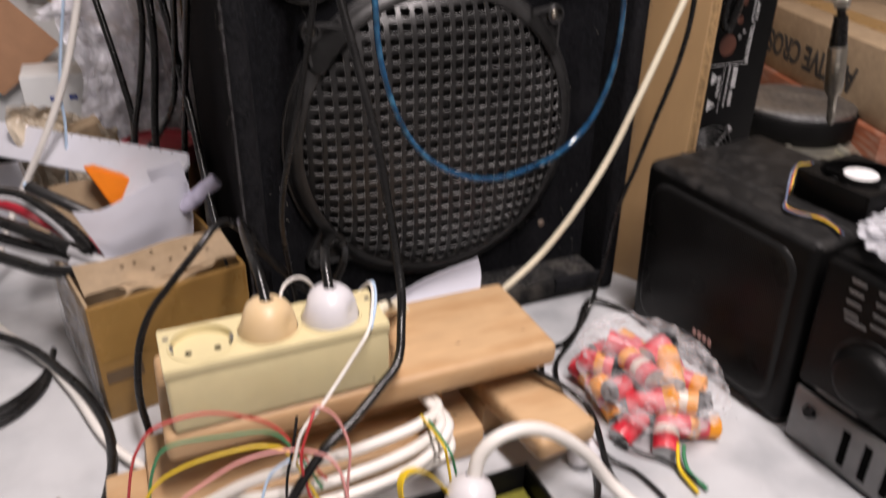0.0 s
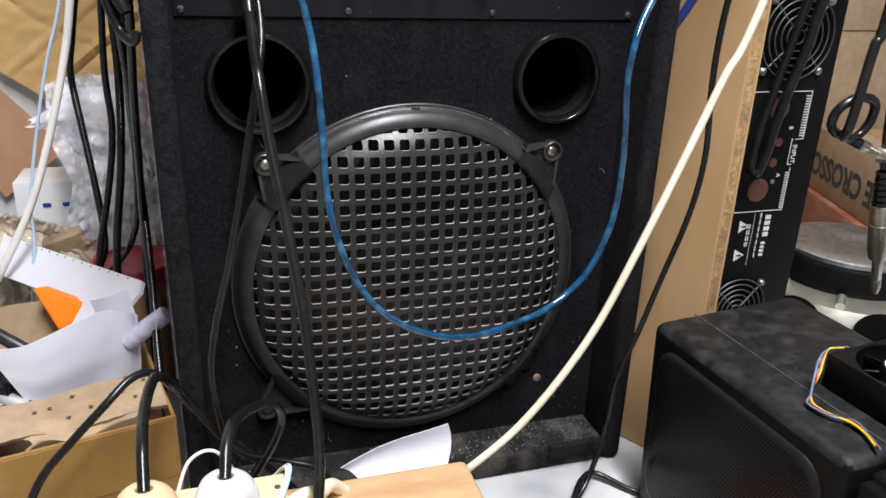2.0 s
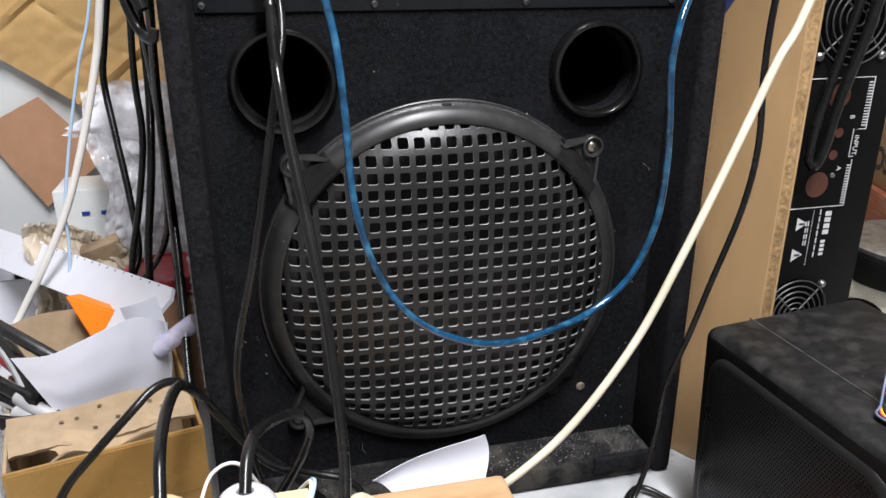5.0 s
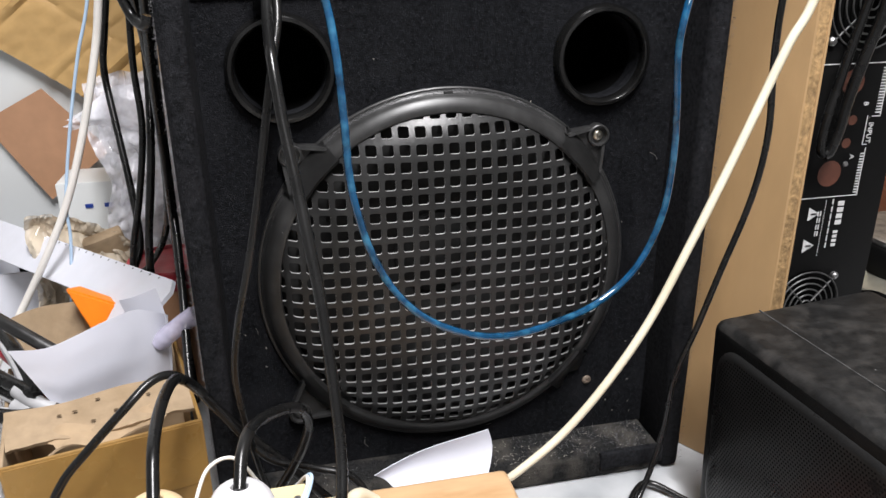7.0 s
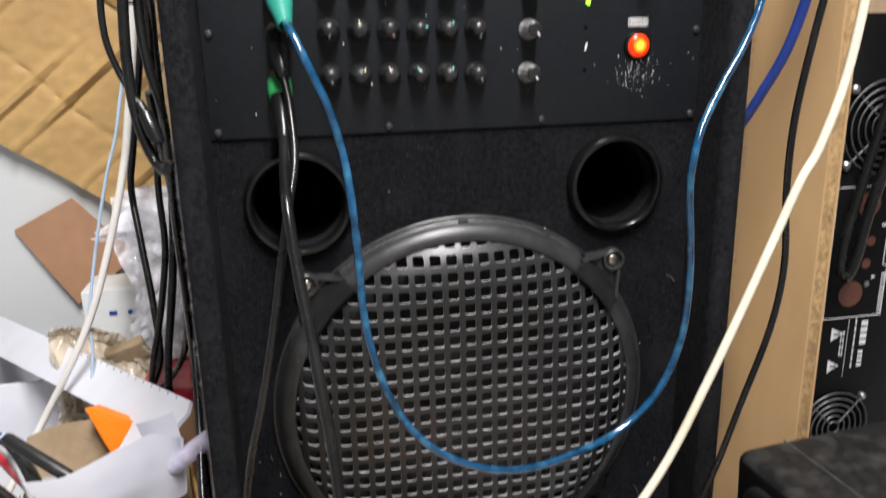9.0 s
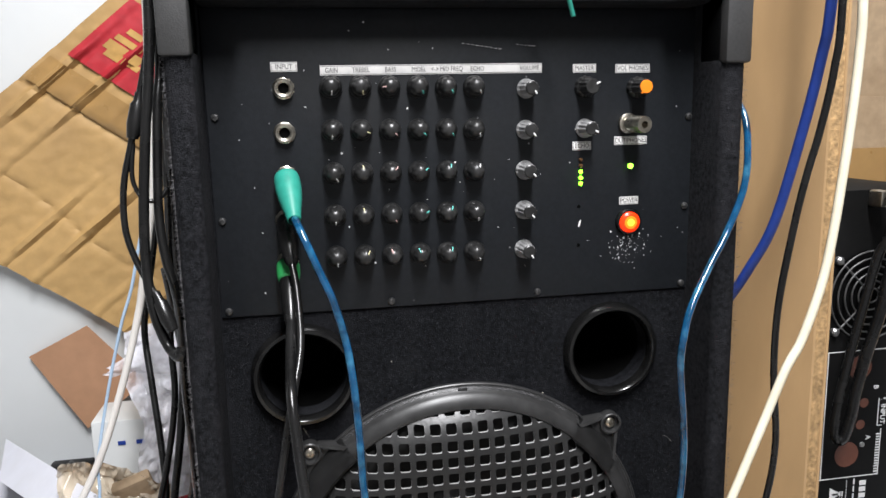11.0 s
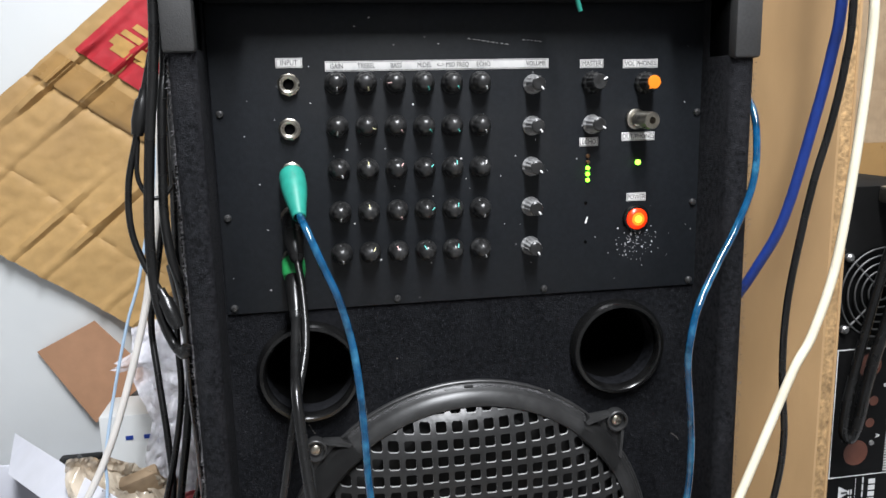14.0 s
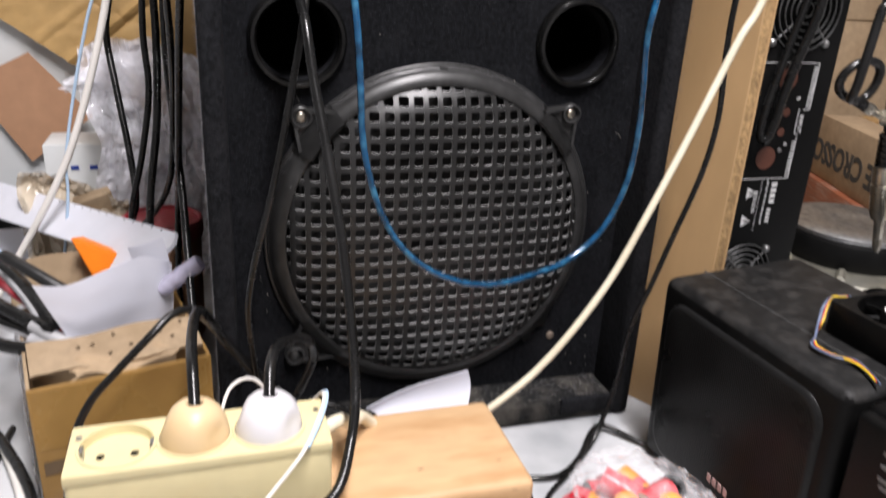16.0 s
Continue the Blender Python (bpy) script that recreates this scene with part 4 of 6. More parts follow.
def build_mains_plugs():
    h = 0.052
    for x, mat, label, tail in ((-0.0045, M_PLUGC, "round cream mains plug with a grip dent", ((-0.0085, -0.185, 0.181), (-0.0090, -0.165, 0.1855), (-0.0085, -0.140, 0.1865), (-0.0065, -0.112, 0.184), (-0.004, -0.088, 0.174), (0.003, -0.070, 0.155), (0.014, -0.060, 0.130), (0.033, -0.058, 0.103), (0.055, -0.056, 0.075), (0.09, -0.056, 0.03))),
                                (0.0395, M_PLUGW, "round white mains plug with a grip dent", ((0.0385, -0.186, 0.179), (0.0450, -0.165, 0.1815), (0.0600, -0.135, 0.170), (0.0720, -0.110, 0.153), (0.0770, -0.095, 0.130), (0.0710, -0.085, 0.104), (0.062, -0.078, 0.082), (0.045, -0.074, 0.050), (0.035, -0.07, 0.012)))):
        at = STRIP_M @ Vector((x, 0, h - 0.0045))
        t = thing("mains_plug", at, label + " in the power strip", "plug", "mains plugs")
        bm = lathe([(0.0160, -0.005), (0.0196, -0.004), (0.0204, 0.000), (0.0206, 0.004), (0.0202, 0.009), (0.0191, 0.0138), (0.0172, 0.0184), (0.0145, 0.0222), (0.0112, 0.0250), (0.0080, 0.0265), (0.0054, 0.0270), (0.0047, 0.0262), (0.0046, 0.020), (0, 0.020)], Matrix.Identity(4), 48)
        for v in bm.verts:
            k = math.exp(-((v.co.x - 0.009) ** 2 + (v.co.z - 0.010) ** 2) / 0.00006) * (1 if v.co.y < 0 else 0)
            v.co.y += 0.0045 * k
            k = math.exp(-((v.co.x + 0.013) ** 2 + (v.co.z - 0.013) ** 2) / 0.00004) * (1 if v.co.y > 0 else 0)
            v.co.y -= 0.0055 * k
        bm.transform(Matrix.Translation(at) @ pose(0, 0, 0, -3, 4, 20))
        part("plug_body", bm, mat, t)
        top = at + Vector((0.001, 0.002, 0.0236))
        part("cord", tube([top, *tail], 0.0036, 10), M_RUBBER, t, "black mains cord")


# ---- cardboard box with tools ----
BOX_M = Matrix.Translation((-0.130, -0.076, 0)) @ pose(0, 0, 0, 0, 0, 13)


def build_tool_box():
    t = thing("cardboard_box", (-0.09, 0.0, 0), "small open ochre cardboard box with torn flaps, full of tools", "box")
    L, D, H, w = 0.134, 0.15, 0.114, 0.003
    part("front_wall", box(0, L, 0, w, 0.0005, H, 0.001, BOX_M), M_CARD_OCHRE, t, "ochre taped front")
    part("back_wall", box(0, L, D - w, D, 0.0005, H, 0.001, BOX_M), M_CARD_IN, t)
    part("side_wall", box(0, w, w, D - w, 0.0005, H, 0.001, BOX_M), M_CARD_PALE, t, "grey-brown printed side")
    part("side_wall", box(L - w, L, w, D - w, 0.0005, H, 0.001, BOX_M), M_CARD_OCHRE, t)
    part("bottom", box(w, L - w, w, D - w, 0.0005, 0.004, 0, BOX_M), M_CARD_IN, t)

    def flap(u, v):
        x = 0.004 + 0.126 * u
        y = 0.018 + 0.032 * v - 0.010 * u + 0.004 * u * v
        z = H + 0.001 + 0.005 * u + 0.012 * v + 0.0016 * math.sin(9 * u + 2 * v)
        if v < 0.01:
            y += 0.003 * noise.noise(Vector((u * 14, 0, 3))) + 0.002 * noise.noise(Vector((u * 40, 2, 3)))
        return BOX_M @ Vector((x, y, z))

    part("flap", sheet(flap, 40, 6, 0.0030), M_CARD_PALE, t, "torn flap with punched holes")

    rng = random.Random(3)
    for k in range(9):
        u, v = 0.30 + 0.075 * k + rng.uniform(-0.03, 0.03), rng.uniform(0.25, 0.9)
        q = flap(u, v)
        part("punched_hole", lathe([(0.0011, 0.0012), (0, 0.0013)], toward(q + Vector((0, 0, 0.001)), (0.0, -0.35, 0.93)) @ Matrix.Diagonal((1.7, 0.9, 1, 1)), 8), M_CARD_HOLE, t)

    def flap2(u, v):
        return BOX_M @ Vector((0.030 + 0.075 * u + 0.006 * math.sin(6 * v), 0.0035 + 0.020 * v + 0.006 * abs(u - 0.45) + 0.003 * math.sin(11 * u), H - 0.002 + 0.006 * v + 0.004 * u + 0.003 * math.sin(8 * u)))

    part("flap_scrap", sheet(flap2, 14, 5, 0.0015), M_CARD_IN, t, "torn cardboard tongue")
    part("tape", box(0.002, L - 0.002, -0.0006, 0, 0.060, 0.112, 0, BOX_M), M_CARD_TAPE, t, "glossy ochre parcel tape")
    part("smudge", box(0.004, 0.034, -0.0009, -0.0006, 0.038, 0.050, 0, BOX_M), M_CARD_HOLE, t, "dark smudge")
    film = sheet(lambda u, v: BOX_M @ Vector((-0.0015 - 0.004 * abs(noise.noise(Vector((u * 6, v * 5, 2)))) - 0.002 * abs(noise.noise(Vector((u * 17, v * 11, 5)))), 0.002 + 0.145 * u, 0.003 + 0.112 * v)), 30, 24)
    part("wrapping", film, M_FILM_BAG, t, "creased clear tape over the side")

    # white plastic angle piece, an L lying across the box
    outline = [Vector(q) for q in ((-0.330, 0.507, 0.129), (-0.026, 0.090, 0.172), (-0.028, 0.079, 0.166), (-0.049, 0.071, 0.146), (-0.094, 0.100, 0.126), (-0.083, 0.117, 0.141), (-0.312, 0.426, 0.107))]
    bm = bmesh.new()
    up = (outline[1] - outline[0]).cross(outline[-1] - outline[0]).normalized()
    up = up if up.z > 0 else -up
    hi = [bm.verts.new(q) for q in outline]
    lo = [bm.verts.new(q - up * 0.004) for q in outline]
    bm.faces.new(hi)
    bm.faces.new(lo)
    for k in range(len(outline)):
        bm.faces.new((hi[k], hi[(k + 1) % 7], lo[(k + 1) % 7], lo[k]))
    angle = single("plastic_angle", bm, M_DUCT, "white plastic angle strip resting across the box", "plastic strip", smooth=False)
    for k in range(14):
        q = outline[0].lerp(outline[1], 0.55 + 0.031 * k) + (outline[-1] - outline[0]).normalized() * 0.004 + up * 0.0002
        part("peg_hole", lathe([(0.0011, 0), (0, 0.0001)], toward(q, up), 8), M_DARK, angle)

    # curled white paper
    tops = ((-0.128, -0.018, 0.173), (-0.108, -0.004, 0.165), (-0.088, 0.012, 0.166), (-0.069, 0.028, 0.1685), (-0.051, 0.043, 0.168), (-0.037, 0.052, 0.160), (-0.030, 0.062, 0.152))
    lows = ((-0.110, -0.006, 0.118), (-0.102, 0.000, 0.110), (-0.088, 0.012, 0.107), (-0.072, 0.026, 0.106), (-0.056, 0.038, 0.104), (-0.042, 0.048, 0.101), (-0.034, 0.058, 0.100))
    top_path, low_path = smooth_path(tops, 4), smooth_path(lows, 4)

    def curl(u, v):
        k = round(u * (len(top_path) - 1))
        q = top_path[k].lerp(low_path[k], v)
        return q + Vector((0.55, -0.75, 0)) * (0.0030 * math.sin(math.pi * v) * math.sin(math.pi * u) + 0.0008 * noise.noise(Vector((u * 5, v * 4, 7))) - 0.001)

    def fold(u, v):
        a = Vector((-0.066, 0.062, 0.170)).lerp(Vector((-0.048, 0.063, 0.098)), v)
        b = Vector((-0.036, 0.060, 0.179)).lerp(Vector((-0.033, 0.061, 0.100)), v) + Vector((0.004, 0, 0)) * math.sin(math.pi * v)
        return a.lerp(b, u) + Vector((0, -0.003, 0)) * math.sin(math.pi * u)

    single("curled_paper", join(sheet(curl, 24, 12, 0.0006), sheet(fold, 8, 10, 0.0006)), M_PAPER, "curled sheet of white paper in the box", "paper")
    # clear pen tube
    a, b = Vector((-0.040, 0.052, 0.132)), Vector((-0.005, 0.047, 0.158))
    single("pen_tube", lathe([(0, 0), (0.0075, 0.0), (0.0080, 0.004), (0.0080, (b - a).length - 0.002), (0.0070, (b - a).length), (0, (b - a).length)], toward(a, b - a), 20), M_TUBE, "clear lilac plastic pen tube", "pen")
    # orange plastic piece
    bm = bmesh.new()
    vs = [bm.verts.new(q) for q in ((-0.124, 0.122, 0.161), (-0.070, 0.116, 0.138), (-0.098, 0.108, 0.104), (-0.114, 0.138, 0.156), (-0.068, 0.130, 0.134), (-0.094, 0.124, 0.104))]
    for f in ((0, 1, 2), (3, 4, 5), (0, 1, 4, 3), (1, 2, 5, 4), (2, 0, 3, 5)):
        bm.faces.new([vs[k] for k in f])
    bmesh.ops.bevel(bm, geom=list(bm.edges), offset=0.002, segments=2, affect="EDGES")
    single("orange_wedge", bm, M_ORANGE, "bright orange plastic wedge in the box", "plastic piece")
    # brown card tucked behind
    single("cardboard_piece", sheet(lambda u, v: Vector((-0.182 + 0.078 * u, 0.128 + 0.02 * v, 0.090 + 0.034 * v + 0.018 * u * v + 0.003 * math.sin(5 * u))), 10, 5, 0.002), M_CARD_PALE, "folded brown cardboard piece in the box", "cardboard")
    # marker pen with worn print
    t = thing("marker_pen", (-0.14, 0.045, 0.13), "black marker pen with pale lettering bars", "pen")
    a, b = Vector((-0.167, 0.062, 0.171)), Vector((-0.108, 0.035, 0.137))
    mm = toward(a, b - a)
    part("barrel", lathe([(0, 0.001), (0.0040, 0.001), (0.0052, 0.004), (0.0054, 0.060), (0.0050, 0.068), (0.0036, 0.072), (0, 0.073)], mm, 20), M_KNOB, t)
    part("end_plug", lathe([(0, -0.001), (0.0030, -0.001), (0.0036, 0.0012)], mm, 16), M_LBLUE, t, "pale blue end plug")
    for k, (z0, z1) in enumerate(((0.012, 0.0135), (0.020, 0.0235), (0.0245, 0.028), (0.029, 0.032), (0.038, 0.0405), (0.0415, 0.0445), (0.0455, 0.049), (0.050, 0.053))):
        part("print_bar", box(-0.0016, 0.0016, 0.0050, 0.0056, z0, z1, 0.0002, mm @ pose(0, 0, 0, 0, 0, 165)), M_PRINT, t)
    single("red_tool_handle", tube([(-0.196, 0.100, 0.142), (-0.180, 0.085, 0.140), (-0.155, 0.056, 0.133), (-0.128, 0.026, 0.125), (-0.112, 0.008, 0.116)], 0.0058, 12), M_REDLID, "red plastic tool handle in the box", "tool")
    # scissors: two long rubber loops with grey inner rims
    t = thing("scissors", (-0.15, 0.03, 0.12), "scissors with black and grey loop handles", "scissors")
    for pts in (((-0.224, 0.118, 0.151), (-0.201, 0.110, 0.150), (-0.172, 0.086, 0.149), (-0.140, 0.036, 0.139), (-0.122, 0.000, 0.126), (-0.133, 0.008, 0.127), (-0.152, 0.022, 0.131), (-0.180, 0.049, 0.137), (-0.200, 0.066, 0.141), (-0.222, 0.088, 0.146), (-0.229, 0.104, 0.150), (-0.224, 0.118, 0.151)),
                ((-0.222, 0.080, 0.127), (-0.200, 0.062, 0.125), (-0.172, 0.038, 0.122), (-0.144, 0.016, 0.119), (-0.122, -0.004, 0.115), (-0.134, -0.010, 0.114), (-0.160, 0.000, 0.115), (-0.180, 0.018, 0.117), (-0.202, 0.038, 0.120), (-0.222, 0.058, 0.124), (-0.226, 0.070, 0.126), (-0.222, 0.080, 0.127))):
        path = [Vector(q) for q in pts]
        part("handle", tube(path, 0.0056, 10, 5), M_RUBBER, t, "black rubber loop handle")
        c = sum(path[:-1], Vector()) / (len(path) - 1)
        part("inner_rim", tube([c + (q - c) * 0.80 - Vector((0, 0, 0.0015)) for q in path], 0.0040, 8, 5), M_GREYGRIP, t, "pale grey plastic rim inside the loop")
    part("shank", tube([(-0.138, 0.010, 0.126), (-0.124, -0.002, 0.121), (-0.110, -0.008, 0.115)], 0.0062, 12), M_GREYGRIP, t, "pale grey plastic shank")
    part("shank", tube([(-0.140, 0.002, 0.117), (-0.124, -0.006, 0.114), (-0.108, -0.006, 0.111)], 0.0058, 12), M_GREYGRIP, t, "pale grey plastic shank")
    part("blade", box(-0.006, 0.006, -0.0012, 0.0012, 0, 0.06, 0.0004, toward((-0.110, -0.008, 0.112), (0.6, 0.75, -0.65))), M_STEEL, t, "steel blade")


# ---- left background ----
def build_left_back():
    # large flattened carton leaning on the wall
    ua = Vector((0.776, 0.0, 0.630))
    va = Vector((0.815, 0.0, -0.58))
    o = Vector((-0.435, 0.512, 0.462))
    t = thing("flattened_carton", (-0.1, 0.5, 0.3), "large flattened brown carton leaning on the wall", "carton")

    def carton(u, v):
        q = o + ua * 0.56 * u + va * 0.50 * v
        q.y += -0.008 * u - 0.008 * v - 0.004 * math.sin(5 * v + 2 * u) + 0.006 * noise.noise(Vector((u * 4, v * 5, 1)))
        for k in range(11):
            c = 0.05 + 0.088 * k + 0.006 * noise.noise(Vector((u * 6, k, 0)))
            live = max(0, noise.noise(Vector((u * 3.5 + k * 2.7, k * 1.3, 4))) + 0.35)
            d = (v - c) / 0.0085
            q.y -= 0.0075 * live * (math.exp(-d * d) - 0.7 * math.exp(-((d - 1.9) ** 2)))
        d = (u - 0.40 - 0.01 * math.sin(7 * v)) / 0.010
        q.y += 0.0035 * math.exp(-d * d)
        d = (u - 0.17 - 0.02 * math.sin(9 * v)) / 0.006
        q.y += 0.0025 * math.exp(-d * d)
        q.y += 0.0012 * noise.noise(Vector((u * 40, v * 40, 2)))
        return q

    part("sheet", sheet(carton, 110, 170, 0.004), M_CARD, t, "brown corrugated board with creases")

    def on(u, v, lift=0.007):
        q = carton(u, v)
        q.y -= lift
        return q

    part("red_square", sheet(lambda a, b: on(0.515 + 0.19 * a, 0.035 + 0.195 * b, 0.0078), 24, 50), M_RED, t, "red printed square")
    bits = []
    for k, (a0, b0, a1, b1) in enumerate(((0.56, 0.09, 0.58, 0.14), (0.575, 0.075, 0.60, 0.17), (0.605, 0.08, 0.62, 0.15), (0.63, 0.09, 0.645, 0.17), (0.585, 0.18, 0.63, 0.195), (0.565, 0.15, 0.58, 0.18))):
        bits.append(sheet(lambda a, b, a0=a0, b0=b0, a1=a1, b1=b1: on(a0 + (a1 - a0) * a, b0 + (b1 - b0) * b, 0.0086), 4, 4))
    part("gold_mark", join(*bits), M_GOLD, t, "plain gold printed mark")
    part("tape", sheet(lambda a, b: on(0.415 + 0.075 * b, 0.01 + 0.95 * a, 0.0075), 90, 8), M_TAPE_BROWN, t, "brown parcel tape")
    q = [Vector((-0.291, 0.5165, 0.239)), Vector((-0.210, 0.500, 0.281)), Vector((-0.141, 0.498, 0.197)), Vector((-0.225, 0.512, 0.133))]
    single("brown_card", sheet(lambda u, v: q[0].lerp(q[1], u).lerp(q[3].lerp(q[2], u), v) + Vector((0, -0.002 * math.sin(3 * u + 2 * v), 0)), 8, 8, 0.002), M_CARD_BROWN, "square of smooth brown card leaning on the wall", "card")
    single("white_board", box(-1.25, 0.10, 0.521, 0.539, 0.0005, 1.15, 0.003), M_BOARD, "large white board standing against the wall", "board")
    t = thing("black_adapter", (-0.20, 0.48, 0.0055), "black plastic adapter standing in the pale crate", "adapter")
    part("body", box(-0.268, -0.214, 0.455, 0.490, 0.0055, 0.099, 0.003), M_HIFI, t)
    part("cable_stub", tube([(-0.240, 0.470, 0.098), (-0.238, 0.465, 0.104), (-0.232, 0.450, 0.103), (-0.226, 0.440, 0.094)], 0.003, 8), M_RUBBER, t)
    # bags
    def folds(u, v, seed):
        q = Vector((u * 3.2 + seed, v * 4.4, seed * 1.7))
        return 0.022 * abs(noise.noise(q)) + 0.012 * abs(noise.noise(q * 2.3)) + 0.006 * abs(noise.noise(q * 5.1)) + 0.0025 * noise.noise(q * 11.0)

    def drape(u, v):
        edge = 0.016 * noise.noise(Vector((v * 4, 1, 6))) * (1 - u)
        x = -0.132 + 0.136 * u + edge + 0.03 * (1 - v) * (1 - u) * 0.6
        z = 0.012 + (0.292 + 0.014 * math.sin(4 * u) + 0.010 * noise.noise(Vector((u * 6, 0, 2)))) * v
        return Vector((x, 0.372 - 0.020 * math.sin(math.pi * v) - folds(u, v, 1.3), z))

    t = thing("bubble_bag", (-0.06, 0.36, 0.012), "crumpled milky plastic bag standing on the bench", "plastic bag")
    part("front_film", sheet(drape, 60, 90), M_FILM_DIRTY, t, "creased milky film")
    part("back_film", sheet(lambda u, v: drape(u, v) * 1.0 + Vector((0.006, 0.022 + 0.8 * folds(u, v, 4.1), -0.008 * v)), 40, 60), M_FILM_DIRTY, t, "creased milky film")

    def wisp(u, v):
        ridge = Vector((-0.150, 0.345, 0.268)).lerp(Vector((-0.055, 0.350, 0.305)), u) + Vector((0, 0, 0.012 * math.sin(math.pi * u)))
        drop = (0.012 + 0.055 * u) * v
        return ridge + Vector((0.004 * math.sin(9 * v + 5 * u), -0.006 * math.sin(3 * v) + 0.004 * noise.noise(Vector((u * 5, v * 3, 3))), -drop + 0.004 * noise.noise(Vector((u * 3, v * 2, 9)))))

    single("film_wisp", sheet(wisp, 36, 16), M_FILM_DIRTY, "trailing fold of milky plastic film over the card", "plastic film")
    def kraft(u, v):
        x = -0.198 + 0.110 * u + 0.010 * noise.noise(Vector((v * 5, 3, 1)))
        z = 0.004 + (0.148 + 0.024 * math.sin(1.2 + 3.0 * u) + 0.008 * noise.noise(Vector((u * 7, 1, 5)))) * v
        return Vector((x, 0.318 - 0.030 * math.sin(math.pi * min(v, 0.9)) + 0.02 * u - 0.9 * folds(u * 1.3, v, 7.7), z))

    t = thing("kraft_bag", (-0.14, 0.31, 0.004), "crumpled clear bag with brown packing paper", "plastic bag")
    part("packing_paper", sheet(lambda u, v: kraft(u, v * 0.96) + Vector((0.003, 0.009, 0)), 40, 40), M_CARD_PALE, t, "creased tan packing paper")
    part("film", sheet(kraft, 60, 60), M_KRAFT, t, "shiny creased clear film")
    for k, (x, z, tilt) in enumerate(((-0.160, 0.100, 18), (-0.125, 0.120, -14), (-0.095, 0.085, 30), (-0.135, 0.060, 5))):
        single("cardboard_offcut", box(-0.022, 0.022, -0.008, 0.008, -0.026, 0.026, 0.003, pose(x, 0.315 + 0.006 * k, z, 20, tilt, 15)), M_CARD_PALE, "tan cardboard offcut inside the clear bag", "cardboard", "offcuts in the bag")
    t = thing("printed_carton", (-0.14, 0.43, 0), "small white carton with blue print bars", "carton")
    part("body", box(-0.190, -0.055, 0.40, 0.47, 0.0005, 0.182, 0.002), M_BOARD, t)
    for k in range(3):
        part("print_bar", box(-0.160 + 0.022 * k, -0.151 + 0.022 * k, 0.3988, 0.40, 0.150, 0.155), M_NAVY, t)
    t = thing("grey_crate", (-0.26, 0.42, 0), "low grey plastic crate at the back of the bench", "crate")
    part("front", box(-0.50, -0.205, 0.36, 0.365, 0.0005, 0.088, 0.002), M_DUCT, t, "pale grey plastic front")
    part("back", box(-0.50, -0.205, 0.495, 0.50, 0.0005, 0.088, 0.002), M_DUCT, t)
    part("side", box(-0.21, -0.205, 0.366, 0.494, 0.0005, 0.088, 0.002), M_DUCT, t)
    part("base", box(-0.50, -0.21, 0.366, 0.494, 0.0005, 0.005), M_SILVER, t)
    # jar with red lid
    t = thing("storage_jar", (-0.042, 0.218, 0), "round tub with a dark red lid", "tub")
    mm = Matrix.Translation((-0.046, 0.222, 0.0005))
    part("tub", lathe([(0, 0), (0.036, 0), (0.038, 0.004), (0.040, 0.125), (0, 0.125)], mm, 32), M_CARD_BROWN, t)
    part("lid", lathe([(0.042, 0.122), (0.043, 0.125), (0.043, 0.140), (0.0415, 0.1425), (0.039, 0.1425), (0.0375, 0.1395), (0, 0.1395)], mm, 40), M_REDLID, t, "dark red plastic lid")


